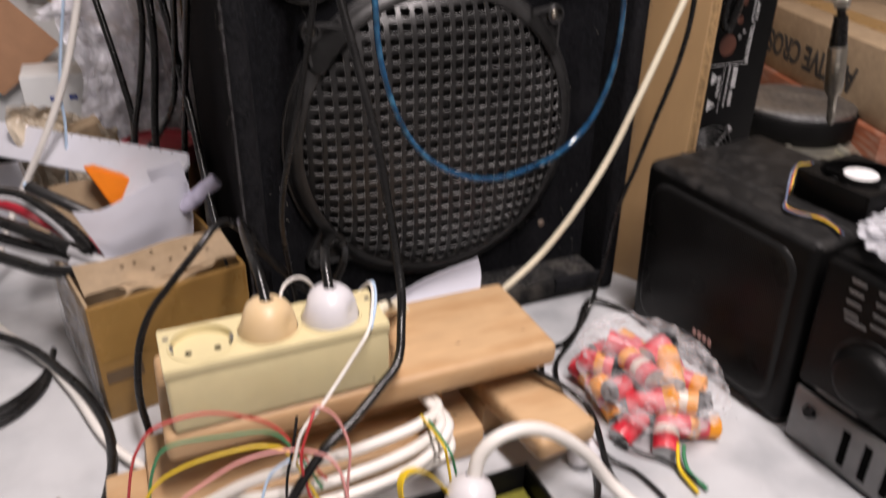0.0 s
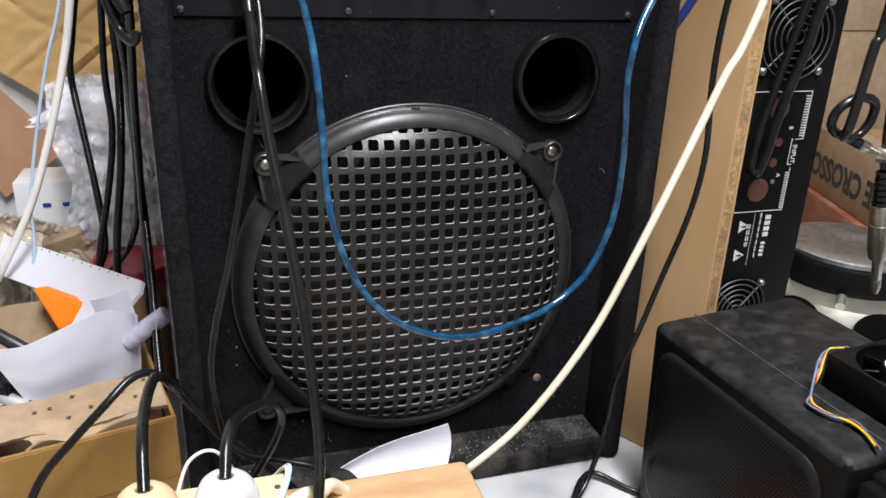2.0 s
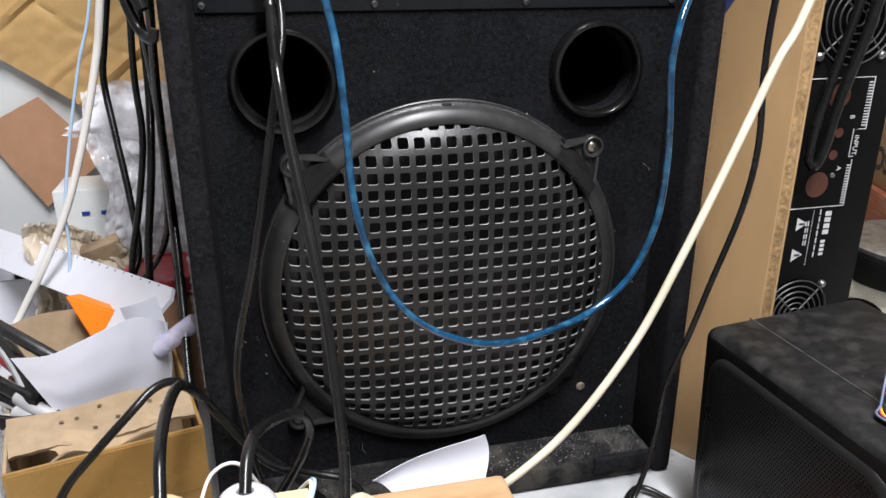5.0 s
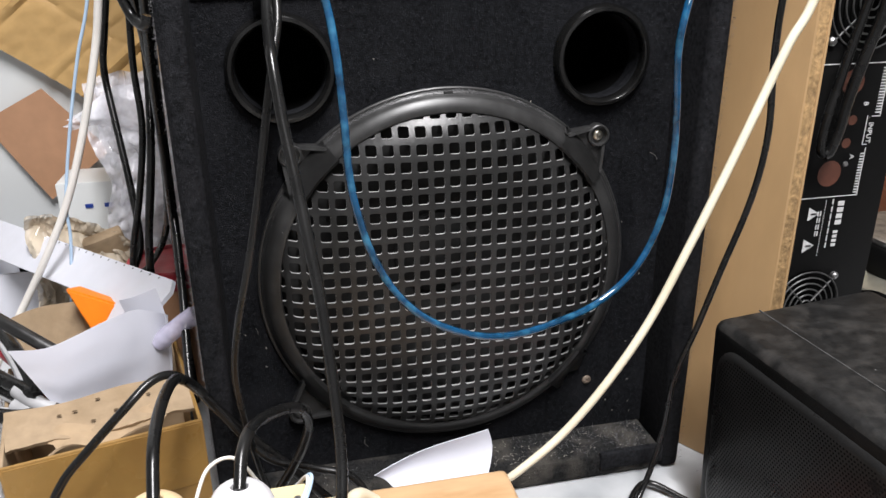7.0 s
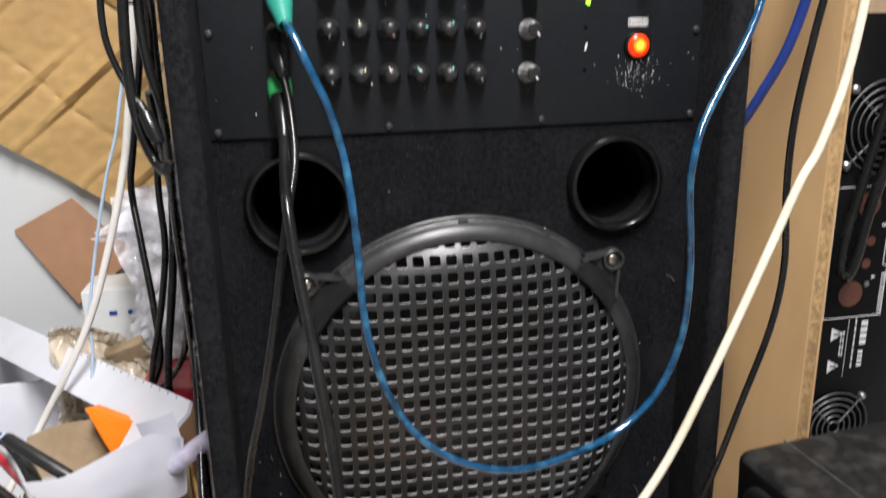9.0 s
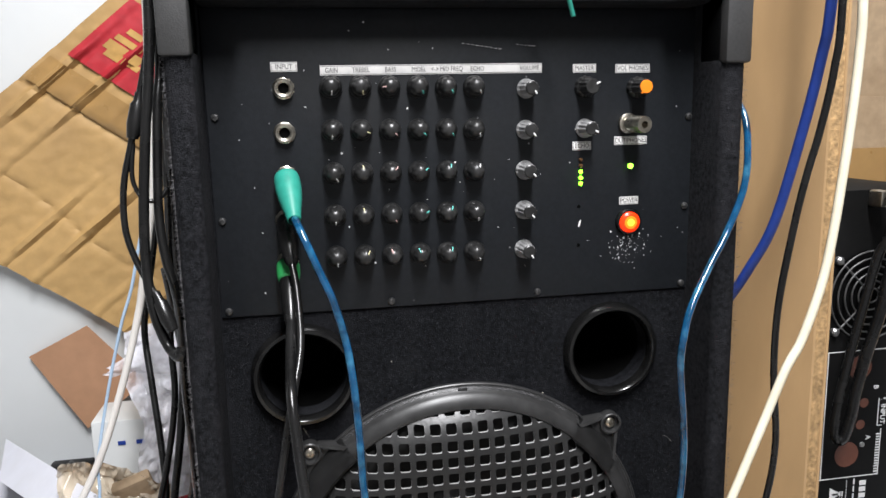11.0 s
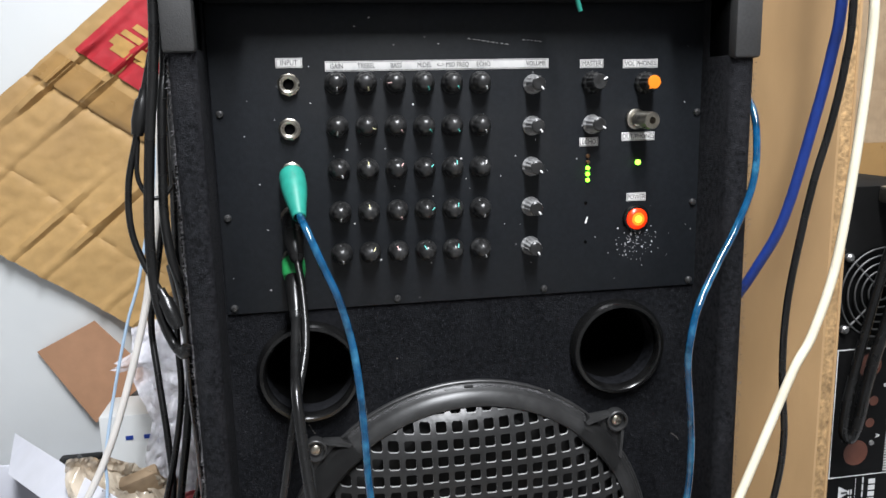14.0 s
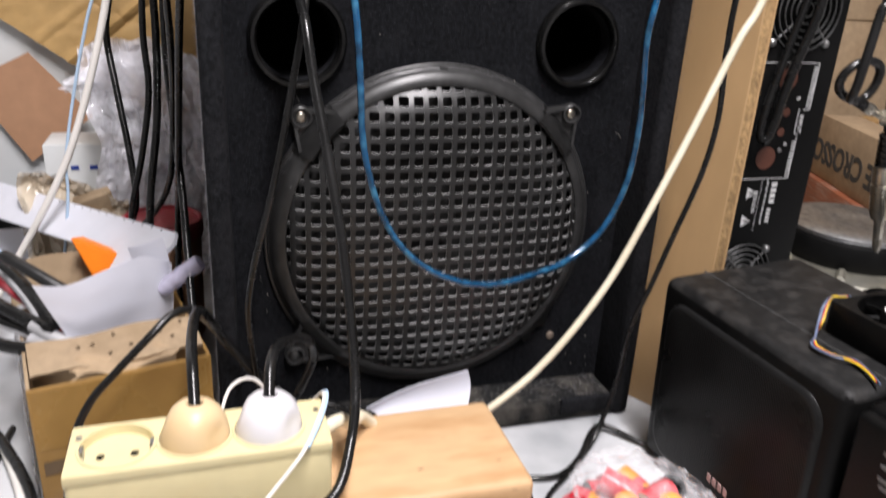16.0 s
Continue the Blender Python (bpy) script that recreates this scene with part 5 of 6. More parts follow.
def build_left_cables():
    g = "cables hanging beside the cabinet"
    cable("white_cable", [(-0.040, 0.20, 0.85), (-0.045, 0.20, 0.66), (-0.048, 0.20, 0.598), (-0.054, 0.205, 0.494), (-0.072, 0.215, 0.401), (-0.083, 0.22, 0.355), (-0.105, 0.22, 0.283), (-0.131, 0.22, 0.214), (-0.162, 0.22, 0.155),
                          (-0.198, 0.22, 0.095), (-0.235, 0.20, 0.030), (-0.245, 0.15, 0.008), (-0.225, 0.10, 0.007), (-0.185, 0.03, 0.007), (-0.158, -0.035, 0.007), (-0.135, -0.105, 0.007), (-0.110, -0.150, 0.008), (-0.085, -0.170, 0.012)], 0.0038, M_WHITEC,
          "thick white cable hanging down and trailing over the bench", g)
    cable("pale_blue_wire", [(-0.036, 0.19, 0.85), (-0.050, 0.20, 0.55), (-0.078, 0.21, 0.41), (-0.098, 0.215, 0.35), (-0.118, 0.22, 0.28), (-0.134, 0.222, 0.21), (-0.137, 0.224, 0.17), (-0.150, 0.225, 0.09), (-0.155, 0.225, 0.02)], 0.0016, M_LBLUE,
          "thin pale blue and white wire hanging down", g)
    cable("black_cable", [(-0.038, 0.24, 0.85), (-0.044, 0.26, 0.60), (-0.062, 0.27, 0.47), (-0.082, 0.275, 0.37), (-0.0885, 0.272, 0.33), (-0.082, 0.252, 0.278), (-0.0735, 0.228, 0.220), (-0.069, 0.207, 0.168), (-0.078, 0.188, 0.140), (-0.098, 0.172, 0.080), (-0.115, 0.165, 0.006)], 0.0036, M_RUBBER, "black cable hanging beside the cabinet", g)
    cable("black_cable", [(-0.018, 0.10, 0.85), (-0.022, 0.12, 0.60), (-0.033, 0.17, 0.45), (-0.034, 0.178, 0.345), (-0.0375, 0.147, 0.268), (-0.050, 0.140, 0.185), (-0.055, 0.150, 0.11), (-0.056, 0.155, 0.006)], 0.0038, M_RUBBER, "black cable hanging beside the cabinet", g)
    cable("black_cable", [(-0.020, 0.12, 0.85), (-0.028, 0.14, 0.56), (-0.040, 0.175, 0.42), (-0.0455, 0.178, 0.345), (-0.044, 0.165, 0.29), (-0.056, 0.165, 0.225), (-0.070, 0.168, 0.17), (-0.078, 0.168, 0.10), (-0.085, 0.165, 0.006)], 0.0032, M_RUBBER, "black cable hanging beside the cabinet", g)
    cable("black_cable", [(-0.004, 0.08, 0.85), (-0.008, 0.12, 0.62), (-0.019, 0.16, 0.46), (-0.0255, 0.164, 0.345), (-0.0215, 0.122, 0.270), (-0.0175, 0.088, 0.212), (-0.0155, 0.056, 0.160), (-0.0135, 0.020, 0.120), (-0.008, -0.02, 0.08), (-0.004, -0.04, 0.03)], 0.0036, M_RUBBER, "black cable hanging along the cabinet edge", g)
    cable("black_cable", [(-0.018, 0.03, 0.44), (-0.017, 0.07, 0.36), (-0.020, 0.10, 0.29), (-0.030, 0.13, 0.21), (-0.055, 0.165, 0.160), (-0.083, 0.175, 0.135), (-0.11, 0.175, 0.09), (-0.13, 0.172, 0.006)], 0.0030, M_RUBBER, "black cable crossing behind the others", g)
    # the coil that hangs in a long loop by the cabinet corner
    cable("black_cable_coil", [(0.000, -0.030, 0.72), (-0.002, -0.033, 0.620), (-0.0055, -0.035, 0.576), (-0.0105, -0.035, 0.540), (-0.0160, -0.035, 0.486), (-0.0170, -0.036, 0.449), (-0.0140, -0.038, 0.422), (-0.0075, -0.040, 0.402), (0.0005, -0.0495, 0.396), (0.003, -0.0505, 0.402)], 0.0034, M_RUBBER, "looped black cable on the cabinet corner", g)
    cable("black_cable_coil", [(0.000, -0.020, 0.72), (0.0005, -0.022, 0.600), (-0.0025, -0.030, 0.558), (-0.0055, -0.030, 0.522), (-0.0075, -0.030, 0.485), (-0.0055, -0.030, 0.458), (-0.0025, -0.026, 0.439), (-0.003, -0.012, 0.41), (-0.009, 0.02, 0.35), (-0.016, 0.07, 0.27), (-0.024, 0.12, 0.18), (-0.030, 0.15, 0.09), (-0.030, 0.16, 0.006)], 0.0031, M_RUBBER, "looped black cable on the cabinet corner", g)
    cable("black_cable_coil", [(0.000, -0.026, 0.72), (-0.003, -0.028, 0.61), (-0.0075, -0.030, 0.586), (-0.0130, -0.030, 0.565), (-0.0200, -0.030, 0.537), (-0.0275, -0.030, 0.508), (-0.0290, -0.030, 0.479), (-0.0230, -0.032, 0.456), (-0.0125, -0.038, 0.436), (-0.0025, -0.044, 0.415)], 0.0022, M_RUBBER, "thin black signal lead with moulded connectors", g)
    cable("black_cable_coil", [(-0.0195, -0.030, 0.535), (-0.0215, -0.031, 0.512), (-0.016, -0.031, 0.499), (-0.0075, -0.030, 0.498), (-0.001, -0.028, 0.505)], 0.0016, M_RUBBER, "thin black branch lead in a small loop", g)
    for a, b in (((-0.0125, -0.030, 0.567), (-0.0195, -0.030, 0.538)), ((-0.0125, -0.038, 0.438), (-0.0020, -0.046, 0.413))):
        a, b = Vector(a), Vector(b)
        ln = (b - a).length
        single("inline_connector", lathe([(0, 0), (0.0028, 0), (0.0032, 0.006), (0.0046, 0.008), (0.0050, ln * 0.7), (0.0036, ln), (0, ln)], toward(a, b - a), 14), M_RUBBER, "moulded black inline connector on the hanging lead", "connector", "inline connectors")
    # cable arching over the box flap
    cable("black_cable", [(-0.100, -0.128, 0.020), (-0.102, -0.122, 0.055), (-0.096, -0.112, 0.090), (-0.083, -0.105, 0.117), (-0.064, -0.100, 0.137), (-0.040, -0.092, 0.159), (-0.025, -0.080, 0.169), (-0.013, -0.070, 0.168), (-0.003, -0.064, 0.157), (0.013, -0.062, 0.133), (0.031, -0.066, 0.106), (0.050, -0.070, 0.086), (0.080, -0.070, 0.074), (0.11, -0.075, 0.06), (0.13, -0.085, 0.01)], 0.0030, M_RUBBER, "black cable arching over the box", g)
    cable("black_cable", [(-0.32, 0.16, 0.006), (-0.262, 0.105, 0.016), (-0.205, 0.055, 0.016), (-0.165, -0.010, 0.014), (-0.138, -0.075, 0.012), (-0.130, -0.130, 0.008), (-0.14, -0.19, 0.006), (-0.16, -0.24, 0.006)], 0.0042, M_RUBBER, "black cable on the bench beside the box", "bench cables")
    for k in range(3):
        cable("black_cable", [(-0.34, 0.02 - 0.008 * k, 0.004), (-0.26, -0.035 - 0.01 * k, 0.004), (-0.215, -0.025 - 0.012 * k, 0.004), (-0.185, 0.010 - 0.01 * k, 0.004), (-0.178, 0.05, 0.004)], 0.0030, M_RUBBER, "black cable coiled on the bench", "bench cables")


# ---- right background ----
def build_amp():
    t = thing("power_amplifier", (0.533, 0.15, 0), "black rack power amplifier standing on its end, rear panel out", "amplifier")
    y = -0.025
    part("case", box(0.4885, 0.580, y, 0.34, 0.0005, 0.483, 0.0015), M_AMP, t)
    f = y - 0.0002

    def fan(cx, cz, r=0.0385):
        fan_part = part("fan_opening", lathe([(r, 0.0004), (r * 0.97, 0.0006), (0, 0.0005)], toward((cx, y, cz), FRONT), 40), M_DARK, t, "round fan opening")
        for k in range(6):
            rr = r * (0.16 + 0.165 * k)
            pts = [(cx + rr * math.cos(a), y - 0.004, cz + rr * math.sin(a)) for a in (2 * math.pi * q / 20 for q in range(21))]
            part("guard_ring", tube(pts, 0.0007, 6, 2), M_WIRE, fan_part, "wire guard ring")
        for q in range(4):
            a = math.pi / 4 + q * math.pi / 2
            part("guard_spoke", tube([(cx + 0.2 * r * math.cos(a), y - 0.0045, cz + 0.2 * r * math.sin(a)), (cx + 1.11 * r * math.cos(a), y - 0.003, cz + 1.11 * r * math.sin(a))], 0.0008, 6, 2), M_WIRE, fan_part, "wire guard spoke")
            part("guard_screw", lathe([(0.0034, 0), (0.0034, 0.003), (0.002, 0.0045), (0, 0.0048)], toward((cx + 1.12 * r * math.cos(a), y, cz + 1.12 * r * math.sin(a)), FRONT), 12), M_DULL, fan_part)

    fan(0.531, 0.398, 0.037)
    fan(0.519, 0.140, 0.033)

    def ink(name, bms, label=""):
        return part(name, join(*bms), M_PRINT, t, label, smooth=False)

    def dash(x0, x1, z0, z1):
        return box(x0, x1, f - 0.0003, f, z0, z1)

    ink("printed_frame", [dash(0.498, 0.561, 0.3505, 0.3512), dash(0.4985, 0.4992, 0.240, 0.351), dash(0.498, 0.553, 0.2395, 0.2402), dash(0.5603, 0.5610, 0.308, 0.351), dash(0.553, 0.561, 0.307, 0.3077), dash(0.5485, 0.5492, 0.284, 0.308), dash(0.5485, 0.5530, 0.2835, 0.2842), dash(0.5525, 0.5532, 0.240, 0.281)], "white printed frame line")
    ink("hatching", [dash(0.5555, 0.5600, 0.310 + 0.0024 * k, 0.3110 + 0.0024 * k) for k in range(16)], "printed hatching")
    ink("hatching", [dash(0.5488, 0.5520, 0.242 + 0.0024 * k, 0.243 + 0.0024 * k) for k in range(15)], "printed hatching")
    for x, z, r in ((0.529, 0.336, 0.0105), (0.535, 0.305, 0.0042), (0.533, 0.286, 0.0042), (0.522, 0.2605, 0.0112)):
        part("blank_hole", lathe([(r, 0.0003), (r * 0.92, -0.001 + 0.0012), (0, 0.0004)], toward((x, y, z), FRONT), 20), M_COPPER, t, "empty socket hole showing red board")
    for x, z in ((0.516, 0.326), (0.536, 0.268)):
        part("screw", lathe([(0.0024, 0), (0.002, 0.0012), (0, 0.0014)], toward((x, y, z), FRONT), 10), M_DULL, t)
    part("lettering", letters("INPUT", 0.0062, facing(0.5535, f, 0.2935, -90)), M_PRINT, t, smooth=False)
    part("lettering", letters("B", 0.0060, facing(0.545, f, 0.318, -90)), M_PRINT, t, smooth=False)
    part("lettering", letters("A", 0.0060, facing(0.541, f, 0.274, -90)), M_PRINT, t, smooth=False)
    for x, wd, z0, size, gap, count in ((0.5365, 0.0060, 0.214, 0.0042, 0.0015, 4), (0.5365, 0.0044, 0.194, 0.0026, 0.0014, 4), (0.5305, 0.0012, 0.193, 0.0050, 0.0016, 7), (0.5240, 0.0005, 0.186, 0.0016, 0.0010, 20)):
        for k in range(count):
            ink("print_bar", [dash(x, x + wd, z0 + (size + gap) * k, z0 + (size + gap) * k + size)], "plain printed bar")
    for cx, cz in ((0.5130, 0.2255), (0.5130, 0.1965)):
        bm = bmesh.new()
        vs = [bm.verts.new((cx + a, f - 0.0003, cz + b)) for a, b in ((0.0065, 0), (-0.0045, 0.0062), (-0.0045, -0.0062))]
        bm.faces.new(vs)
        w = part("warning_triangle", bm, M_PRINT, t, "white warning triangle", smooth=False)
        part("warning_mark", box(cx - 0.002, cx + 0.0035, f - 0.0008, f - 0.0004, cz - 0.0008, cz + 0.0008), M_INK, w)
    ink("print_bar", [dash(0.5180 + 0.0022 * a, 0.5190 + 0.0022 * a, 0.205 + 0.006 * b, 0.2095 + 0.006 * b) for a in range(2) for b in range(4)], "plain printed bars")
    part("handle_bracket", box(0.5235, 0.5335, -0.040, -0.025, 0.470, 0.483, 0.002), M_STEEL, t, "steel bracket")
    g = "cables hanging in front of the amplifier"
    cable("black_cable", [(0.540, -0.050, 0.70), (0.530, -0.048, 0.48), (0.522, -0.042, 0.43), (0.512, -0.040, 0.38), (0.504, -0.040, 0.342), (0.498, -0.040, 0.310), (0.497, -0.040, 0.288), (0.501, -0.040, 0.281)], 0.0036, M_RUBBER, "thick black cable hanging down the amplifier", g)
    cable("black_cable", [(0.556, -0.058, 0.70), (0.545, -0.056, 0.48), (0.530, -0.050, 0.43), (0.524, -0.048, 0.39), (0.516, -0.046, 0.355), (0.511, -0.044, 0.325), (0.509, -0.042, 0.300), (0.506, -0.040, 0.284), (0.501, -0.040, 0.281)], 0.0044, M_RUBBER, "thick black cable hanging down the amplifier", g)


def build_right_back():
    # bare woofer, magnet up
    mm = Matrix.Translation((0.838, 0.150, 0.0005))
    t = thing("bare_woofer", mm.translation, "bare woofer lying face down with zinc basket and round magnet", "speaker driver")
    bm = lathe([(0.138, 0.0), (0.140, 0.006), (0.134, 0.010), (0.130, 0.012), (0.124, 0.045), (0.113, 0.066), (0.085, 0.074), (0.060, 0.076)], mm, 48)
    part("basket", bm, M_BASKET, t, "pressed zinc-plated basket")
    for k in range(8):
        a = math.radians(22 + 45 * k)
        d = Vector((math.cos(a), math.sin(a), 0))
        c = mm.translation + d * 0.1215 + Vector((0, 0, 0.047))
        fr = toward(c, d + Vector((0, 0, 0.34)))
        part("window", lathe([(0.025, 0.0022), (0.022, 0.004), (0, 0.0042)], fr @ Matrix.Diagonal((1.25, 0.95, 1, 1)), 20), M_DARK, t, "dark opening in the basket")
        rib = tube([mm.translation + Vector((d.x * 0.092, d.y * 0.092, 0.0745)), mm.translation + Vector((d.x * 0.113, d.y * 0.113, 0.070))], 0.006, 8)
        rib.transform(Matrix.Translation(mm.translation) @ pose(0, 0, 0, 0, 0, 22.5) @ Matrix.Translation(-mm.translation))
        part("rib", rib, M_BASKET, t, "pressed rib")
    part("magnet", lathe([(0.086, 0.074), (0.088, 0.077), (0.088, 0.106), (0.086, 0.109), (0.07, 0.109)], mm, 48), M_AMP, t, "black ferrite magnet ring")
    part("back_plate", lathe([(0.083, 0.109), (0.084, 0.111), (0.084, 0.116), (0.080, 0.119), (0.03, 0.119), (0.026, 0.117), (0, 0.117)], mm, 48), M_DULL, t, "steel back plate")
    # carton with lettering
    cm = Matrix(((-0.33, 0.944, 0, 0.974), (-0.944, -0.33, 0, 0.311), (0, 0, 1, 0), (0, 0, 0, 1)))
    t = thing("printed_carton", cm @ Vector((0.1, 0.1, 0.104)), "brown carton with dark printed words, lying behind the woofer", "carton")
    part("body", box(-0.125, 0.32, 0, 0.20, 0.1045, 0.206, 0.002, cm), M_CARD_IN, t)
    part("tape", box(-0.125, 0.32, 0.06, 0.11, 0.206, 0.2065, 0, cm), M_TAPE_BROWN, t)
    part("lettering", letters("ACTIVE CROSSOVER", 0.052, cm @ facing(0.0, -0.0006, 0.150, 180) @ Matrix.Diagonal((0.88, 1, 1, 1)), 0.0003, 0.0016), M_INK, t, smooth=False)
    red = make_mat("red_brown_card", (0.24, 0.075, 0.035), 0.6, vary=0.15, scale=30, stain=(0.4, 0.36, 0.3), stain_amount=0.4, stain_scale=25, stretch=(1, 1, 8))
    single("red_brown_carton", box(-0.12, 0.32, -0.012, 0.20, 0.0005, 0.104, 0.003, cm), red, "red-brown striped carton under the printed one", "carton")
    t = thing("brown_carton", (1.1, 0.5, 0), "large brown carton standing at the back", "carton")
    part("body", box(0.62, 1.60, 0.452, 0.545, 0.0005, 0.80, 0.004), M_CARD_IN, t)
    part("flap", box(0.625, 1.595, 0.449, 0.4515, 0.36, 0.56, 0.001), M_CARD_IN, t, "folded brown flap")
    part("tape", box(0.63, 1.59, 0.4478, 0.4488, 0.435, 0.485), M_TAPE_BROWN, t, "brown parcel tape")
    # two leads with jack plugs hanging from above
    t = thing("jack_lead", (0.51, -0.16, 0.22), "black lead with a long chrome jack plug hanging from above", "cable")
    part("cord", tube([(0.50, -0.16, 1.899), (0.50, -0.16, 1.2), (0.500, -0.16, 0.75), (0.503, -0.16, 0.50), (0.505, -0.16, 0.40), (0.509, -0.16, 0.35), (0.515, -0.16, 0.318)], 0.0036, 10), M_RUBBER, t)
    mj = toward((0.5155, -0.16, 0.316), (0.21, 0, -1))
    for k in range(6):
        part("relief_ring", lathe([(0.0046, 0.0046 * k), (0.0060 + 0.0003 * k, 0.0046 * k + 0.0006), (0.0060 + 0.0003 * k, 0.0046 * k + 0.0034), (0.0046, 0.0040 + 0.0046 * k)], mj, 16), M_RUBBER, t, "ring of the ribbed strain relief")
    part("plug_body", lathe([(0.0050, 0.026), (0.0082, 0.027), (0.0084, 0.040), (0.0076, 0.0405), (0.0076, 0.042), (0.0086, 0.0425), (0.0082, 0.066), (0.0068, 0.072), (0.0044, 0.0725)], mj, 24), M_STEEL, t, "chrome plug body")
    part("plug_tip", lathe([(0.0040, 0.072), (0.0038, 0.090), (0.0034, 0.0905), (0.0038, 0.092), (0.0037, 0.097), (0.0020, 0.103), (0, 0.104)], mj, 14), M_STEEL, t, "chrome plug tip")
    t = thing("jack_lead", (0.48, -0.16, 0.33), "black lead tied in a loop with a right-angled chrome plug", "cable")
    part("cord", tube([(0.492, -0.165, 1.899), (0.492, -0.165, 1.2), (0.490, -0.165, 0.75), (0.480, -0.165, 0.45), (0.474, -0.165, 0.405), (0.470, -0.166, 0.374), (0.4685, -0.165, 0.352), (0.473, -0.158, 0.342), (0.486, -0.156, 0.342), (0.4935, -0.157, 0.352),
                       (0.4930, -0.159, 0.364), (0.485, -0.160, 0.370), (0.472, -0.160, 0.3695), (0.4625, -0.158, 0.362), (0.462, -0.155, 0.352), (0.469, -0.153, 0.345), (0.480, -0.154, 0.3405), (0.489, -0.158, 0.336)], 0.0034, 10, 6), M_RUBBER, t)
    part("plug", lathe([(0.0038, 0), (0.0044, 0.002), (0.0044, 0.008), (0.0030, 0.010), (0.0028, 0.020), (0, 0.021)], toward((0.488, -0.158, 0.337), (0.9, 0, -0.38)), 16), M_STEEL, t, "chrome plug")
    part("plug_head", lathe([(0, -0.006), (0.0062, -0.005), (0.0068, 0.004), (0.0060, 0.006), (0, 0.0066)], toward((0.512, -0.160, 0.328), (0.45, -0.8, 0.1)), 20), M_STEEL, t, "round chrome plug head")


HIFI_M = Matrix.Translation((0.3960, -0.0985, 0.0008)) @ pose(0, 0, 0, 0, -2.5, 3.2)


def build_hifi():
    """In the local frame of the units the fronts lie in x = 0 and face -x; y runs from -0.2 to 0."""
    H = 0.180
    t = thing("bookshelf_speaker", HIFI_M @ Vector((0.06, -0.1, 0)), "black bookshelf loudspeaker with perforated grille and dusty top", "loudspeaker")
    part("body", box(-0.010, 0.135, -0.200, 0.0, 0.0005, H, 0.010, HIFI_M, 4), M_HIFI, t)
    t.children[0].data.materials.append(M_HIFI_TOP)
    for f in t.children[0].data.polygons:
        f.material_index = 1 if f.normal.z > 0.5 else 0
    part("seam", box(0.0285, 0.0292, -0.196, -0.004, H - 0.0006, H + 0.0003, 0, HIFI_M), M_SEAM, t, "dusty seam line across the top")
    mesh = bmesh.new()
    ring = []
    for cy, cz, a0 in ((-0.036, H - 0.036, 0), (-0.164, H - 0.036, 90), (-0.164, 0.036, 180), (-0.036, 0.036, 270)):
        ring += [(cy + 0.022 * math.cos(radians(a0 + 15 * k)), cz + 0.022 * math.sin(radians(a0 + 15 * k))) for k in range(7)]
    loops = [[mesh.verts.new((x, -0.1 + (y + 0.1) * g, H / 2 + (z - H / 2) * g)) for y, z in ring] for x, g in ((-0.0098, 1.0), (-0.0118, 0.990), (-0.0132, 0.970), (-0.0138, 0.945))]
    for a, b in zip(loops[:-1], loops[1:]):
        for k in range(len(ring)):
            n = (k + 1) % len(ring)
            mesh.faces.new((a[k], a[n], b[n], b[k]))
    mesh.faces.new(loops[-1])
    mesh.transform(HIFI_M)
    gr = part("front_grille", mesh, M_CLOTH, t, "finely perforated black grille")
    dots = bmesh.new()
    for i in range(64):
        for j in range(58):
            y, z = -0.184 + 0.00265 * i + (0.0013 if j % 2 else 0), 0.016 + 0.00262 * j
            dy, dz = max(abs(y + 0.1) - 0.0635, 0), max(abs(z - H / 2) - (H / 2 - 0.0365), 0)
            if math.hypot(dy, dz) > 0.0205:
                continue
            vs = [dots.verts.new(HIFI_M @ Vector((-0.0139 + 0.0030 * max(0, math.hypot(dy, dz) - 0.0165) / 0.004, y + 0.0008 * math.cos(a), z + 0.0008 * math.sin(a)))) for a in (0, 1.05, 2.09, 3.14, 4.19, 5.24)]
            dots.faces.new(vs)
    tagged(part("perforation", dots, M_DARK, gr, "fine round perforations", smooth=False), kind="stuff")
    bars = [box(-0.0146, -0.0139, y, y + 0.0038, 0.036, 0.0425, 0, HIFI_M) for y in (-0.118, -0.1115, -0.105, -0.0985)]
    for bar in bars:
        part("logo_bar", bar, M_PINKLOGO, t, "small worn pinkish logo bar")
    # main unit beside it
    t = thing("hifi_unit", HIFI_M @ Vector((0.06, -0.33, 0)), "black hi-fi main unit with dial, print bars and silver vent strip", "hi-fi")
    part("body", box(0.0, 0.16, -0.44, -0.204, 0.0005, H - 0.002, 0.006, HIFI_M, 3), M_HIFI, t)
    part("fascia", box(-0.009, 0.003, -0.438, -0.206, 0.06, H - 0.006, 0.004, HIFI_M, 3), M_HIFI, t, "black fascia")
    part("vent_strip", box(-0.0105, 0.0, -0.436, -0.208, 0.004, 0.056, 0.003, HIFI_M, 2), M_SILVER, t, "grey vent strip")
    for k in range(9):
        part("vent_slot", box(-0.0112, -0.0085, -0.264 - 0.019 * k, -0.257 - 0.019 * k, 0.012, 0.046, 0.0008, HIFI_M), M_DARK, t, "dark vent slot")
    part("vent_boss", lathe([(0.006, 0), (0.005, 0.003), (0, 0.0032)], HIFI_M @ toward((-0.0105, -0.226, 0.040), (-1, 0, 0)), 16), M_HIFI, t)
    dial = part("dial", lathe([(0.027, 0), (0.026, 0.006), (0.022, 0.012), (0.017, 0.014), (0, 0.014)], HIFI_M @ toward((-0.009, -0.262, 0.098), (-1, 0, 0)), 32), M_HIFI, t, "round black control dial")
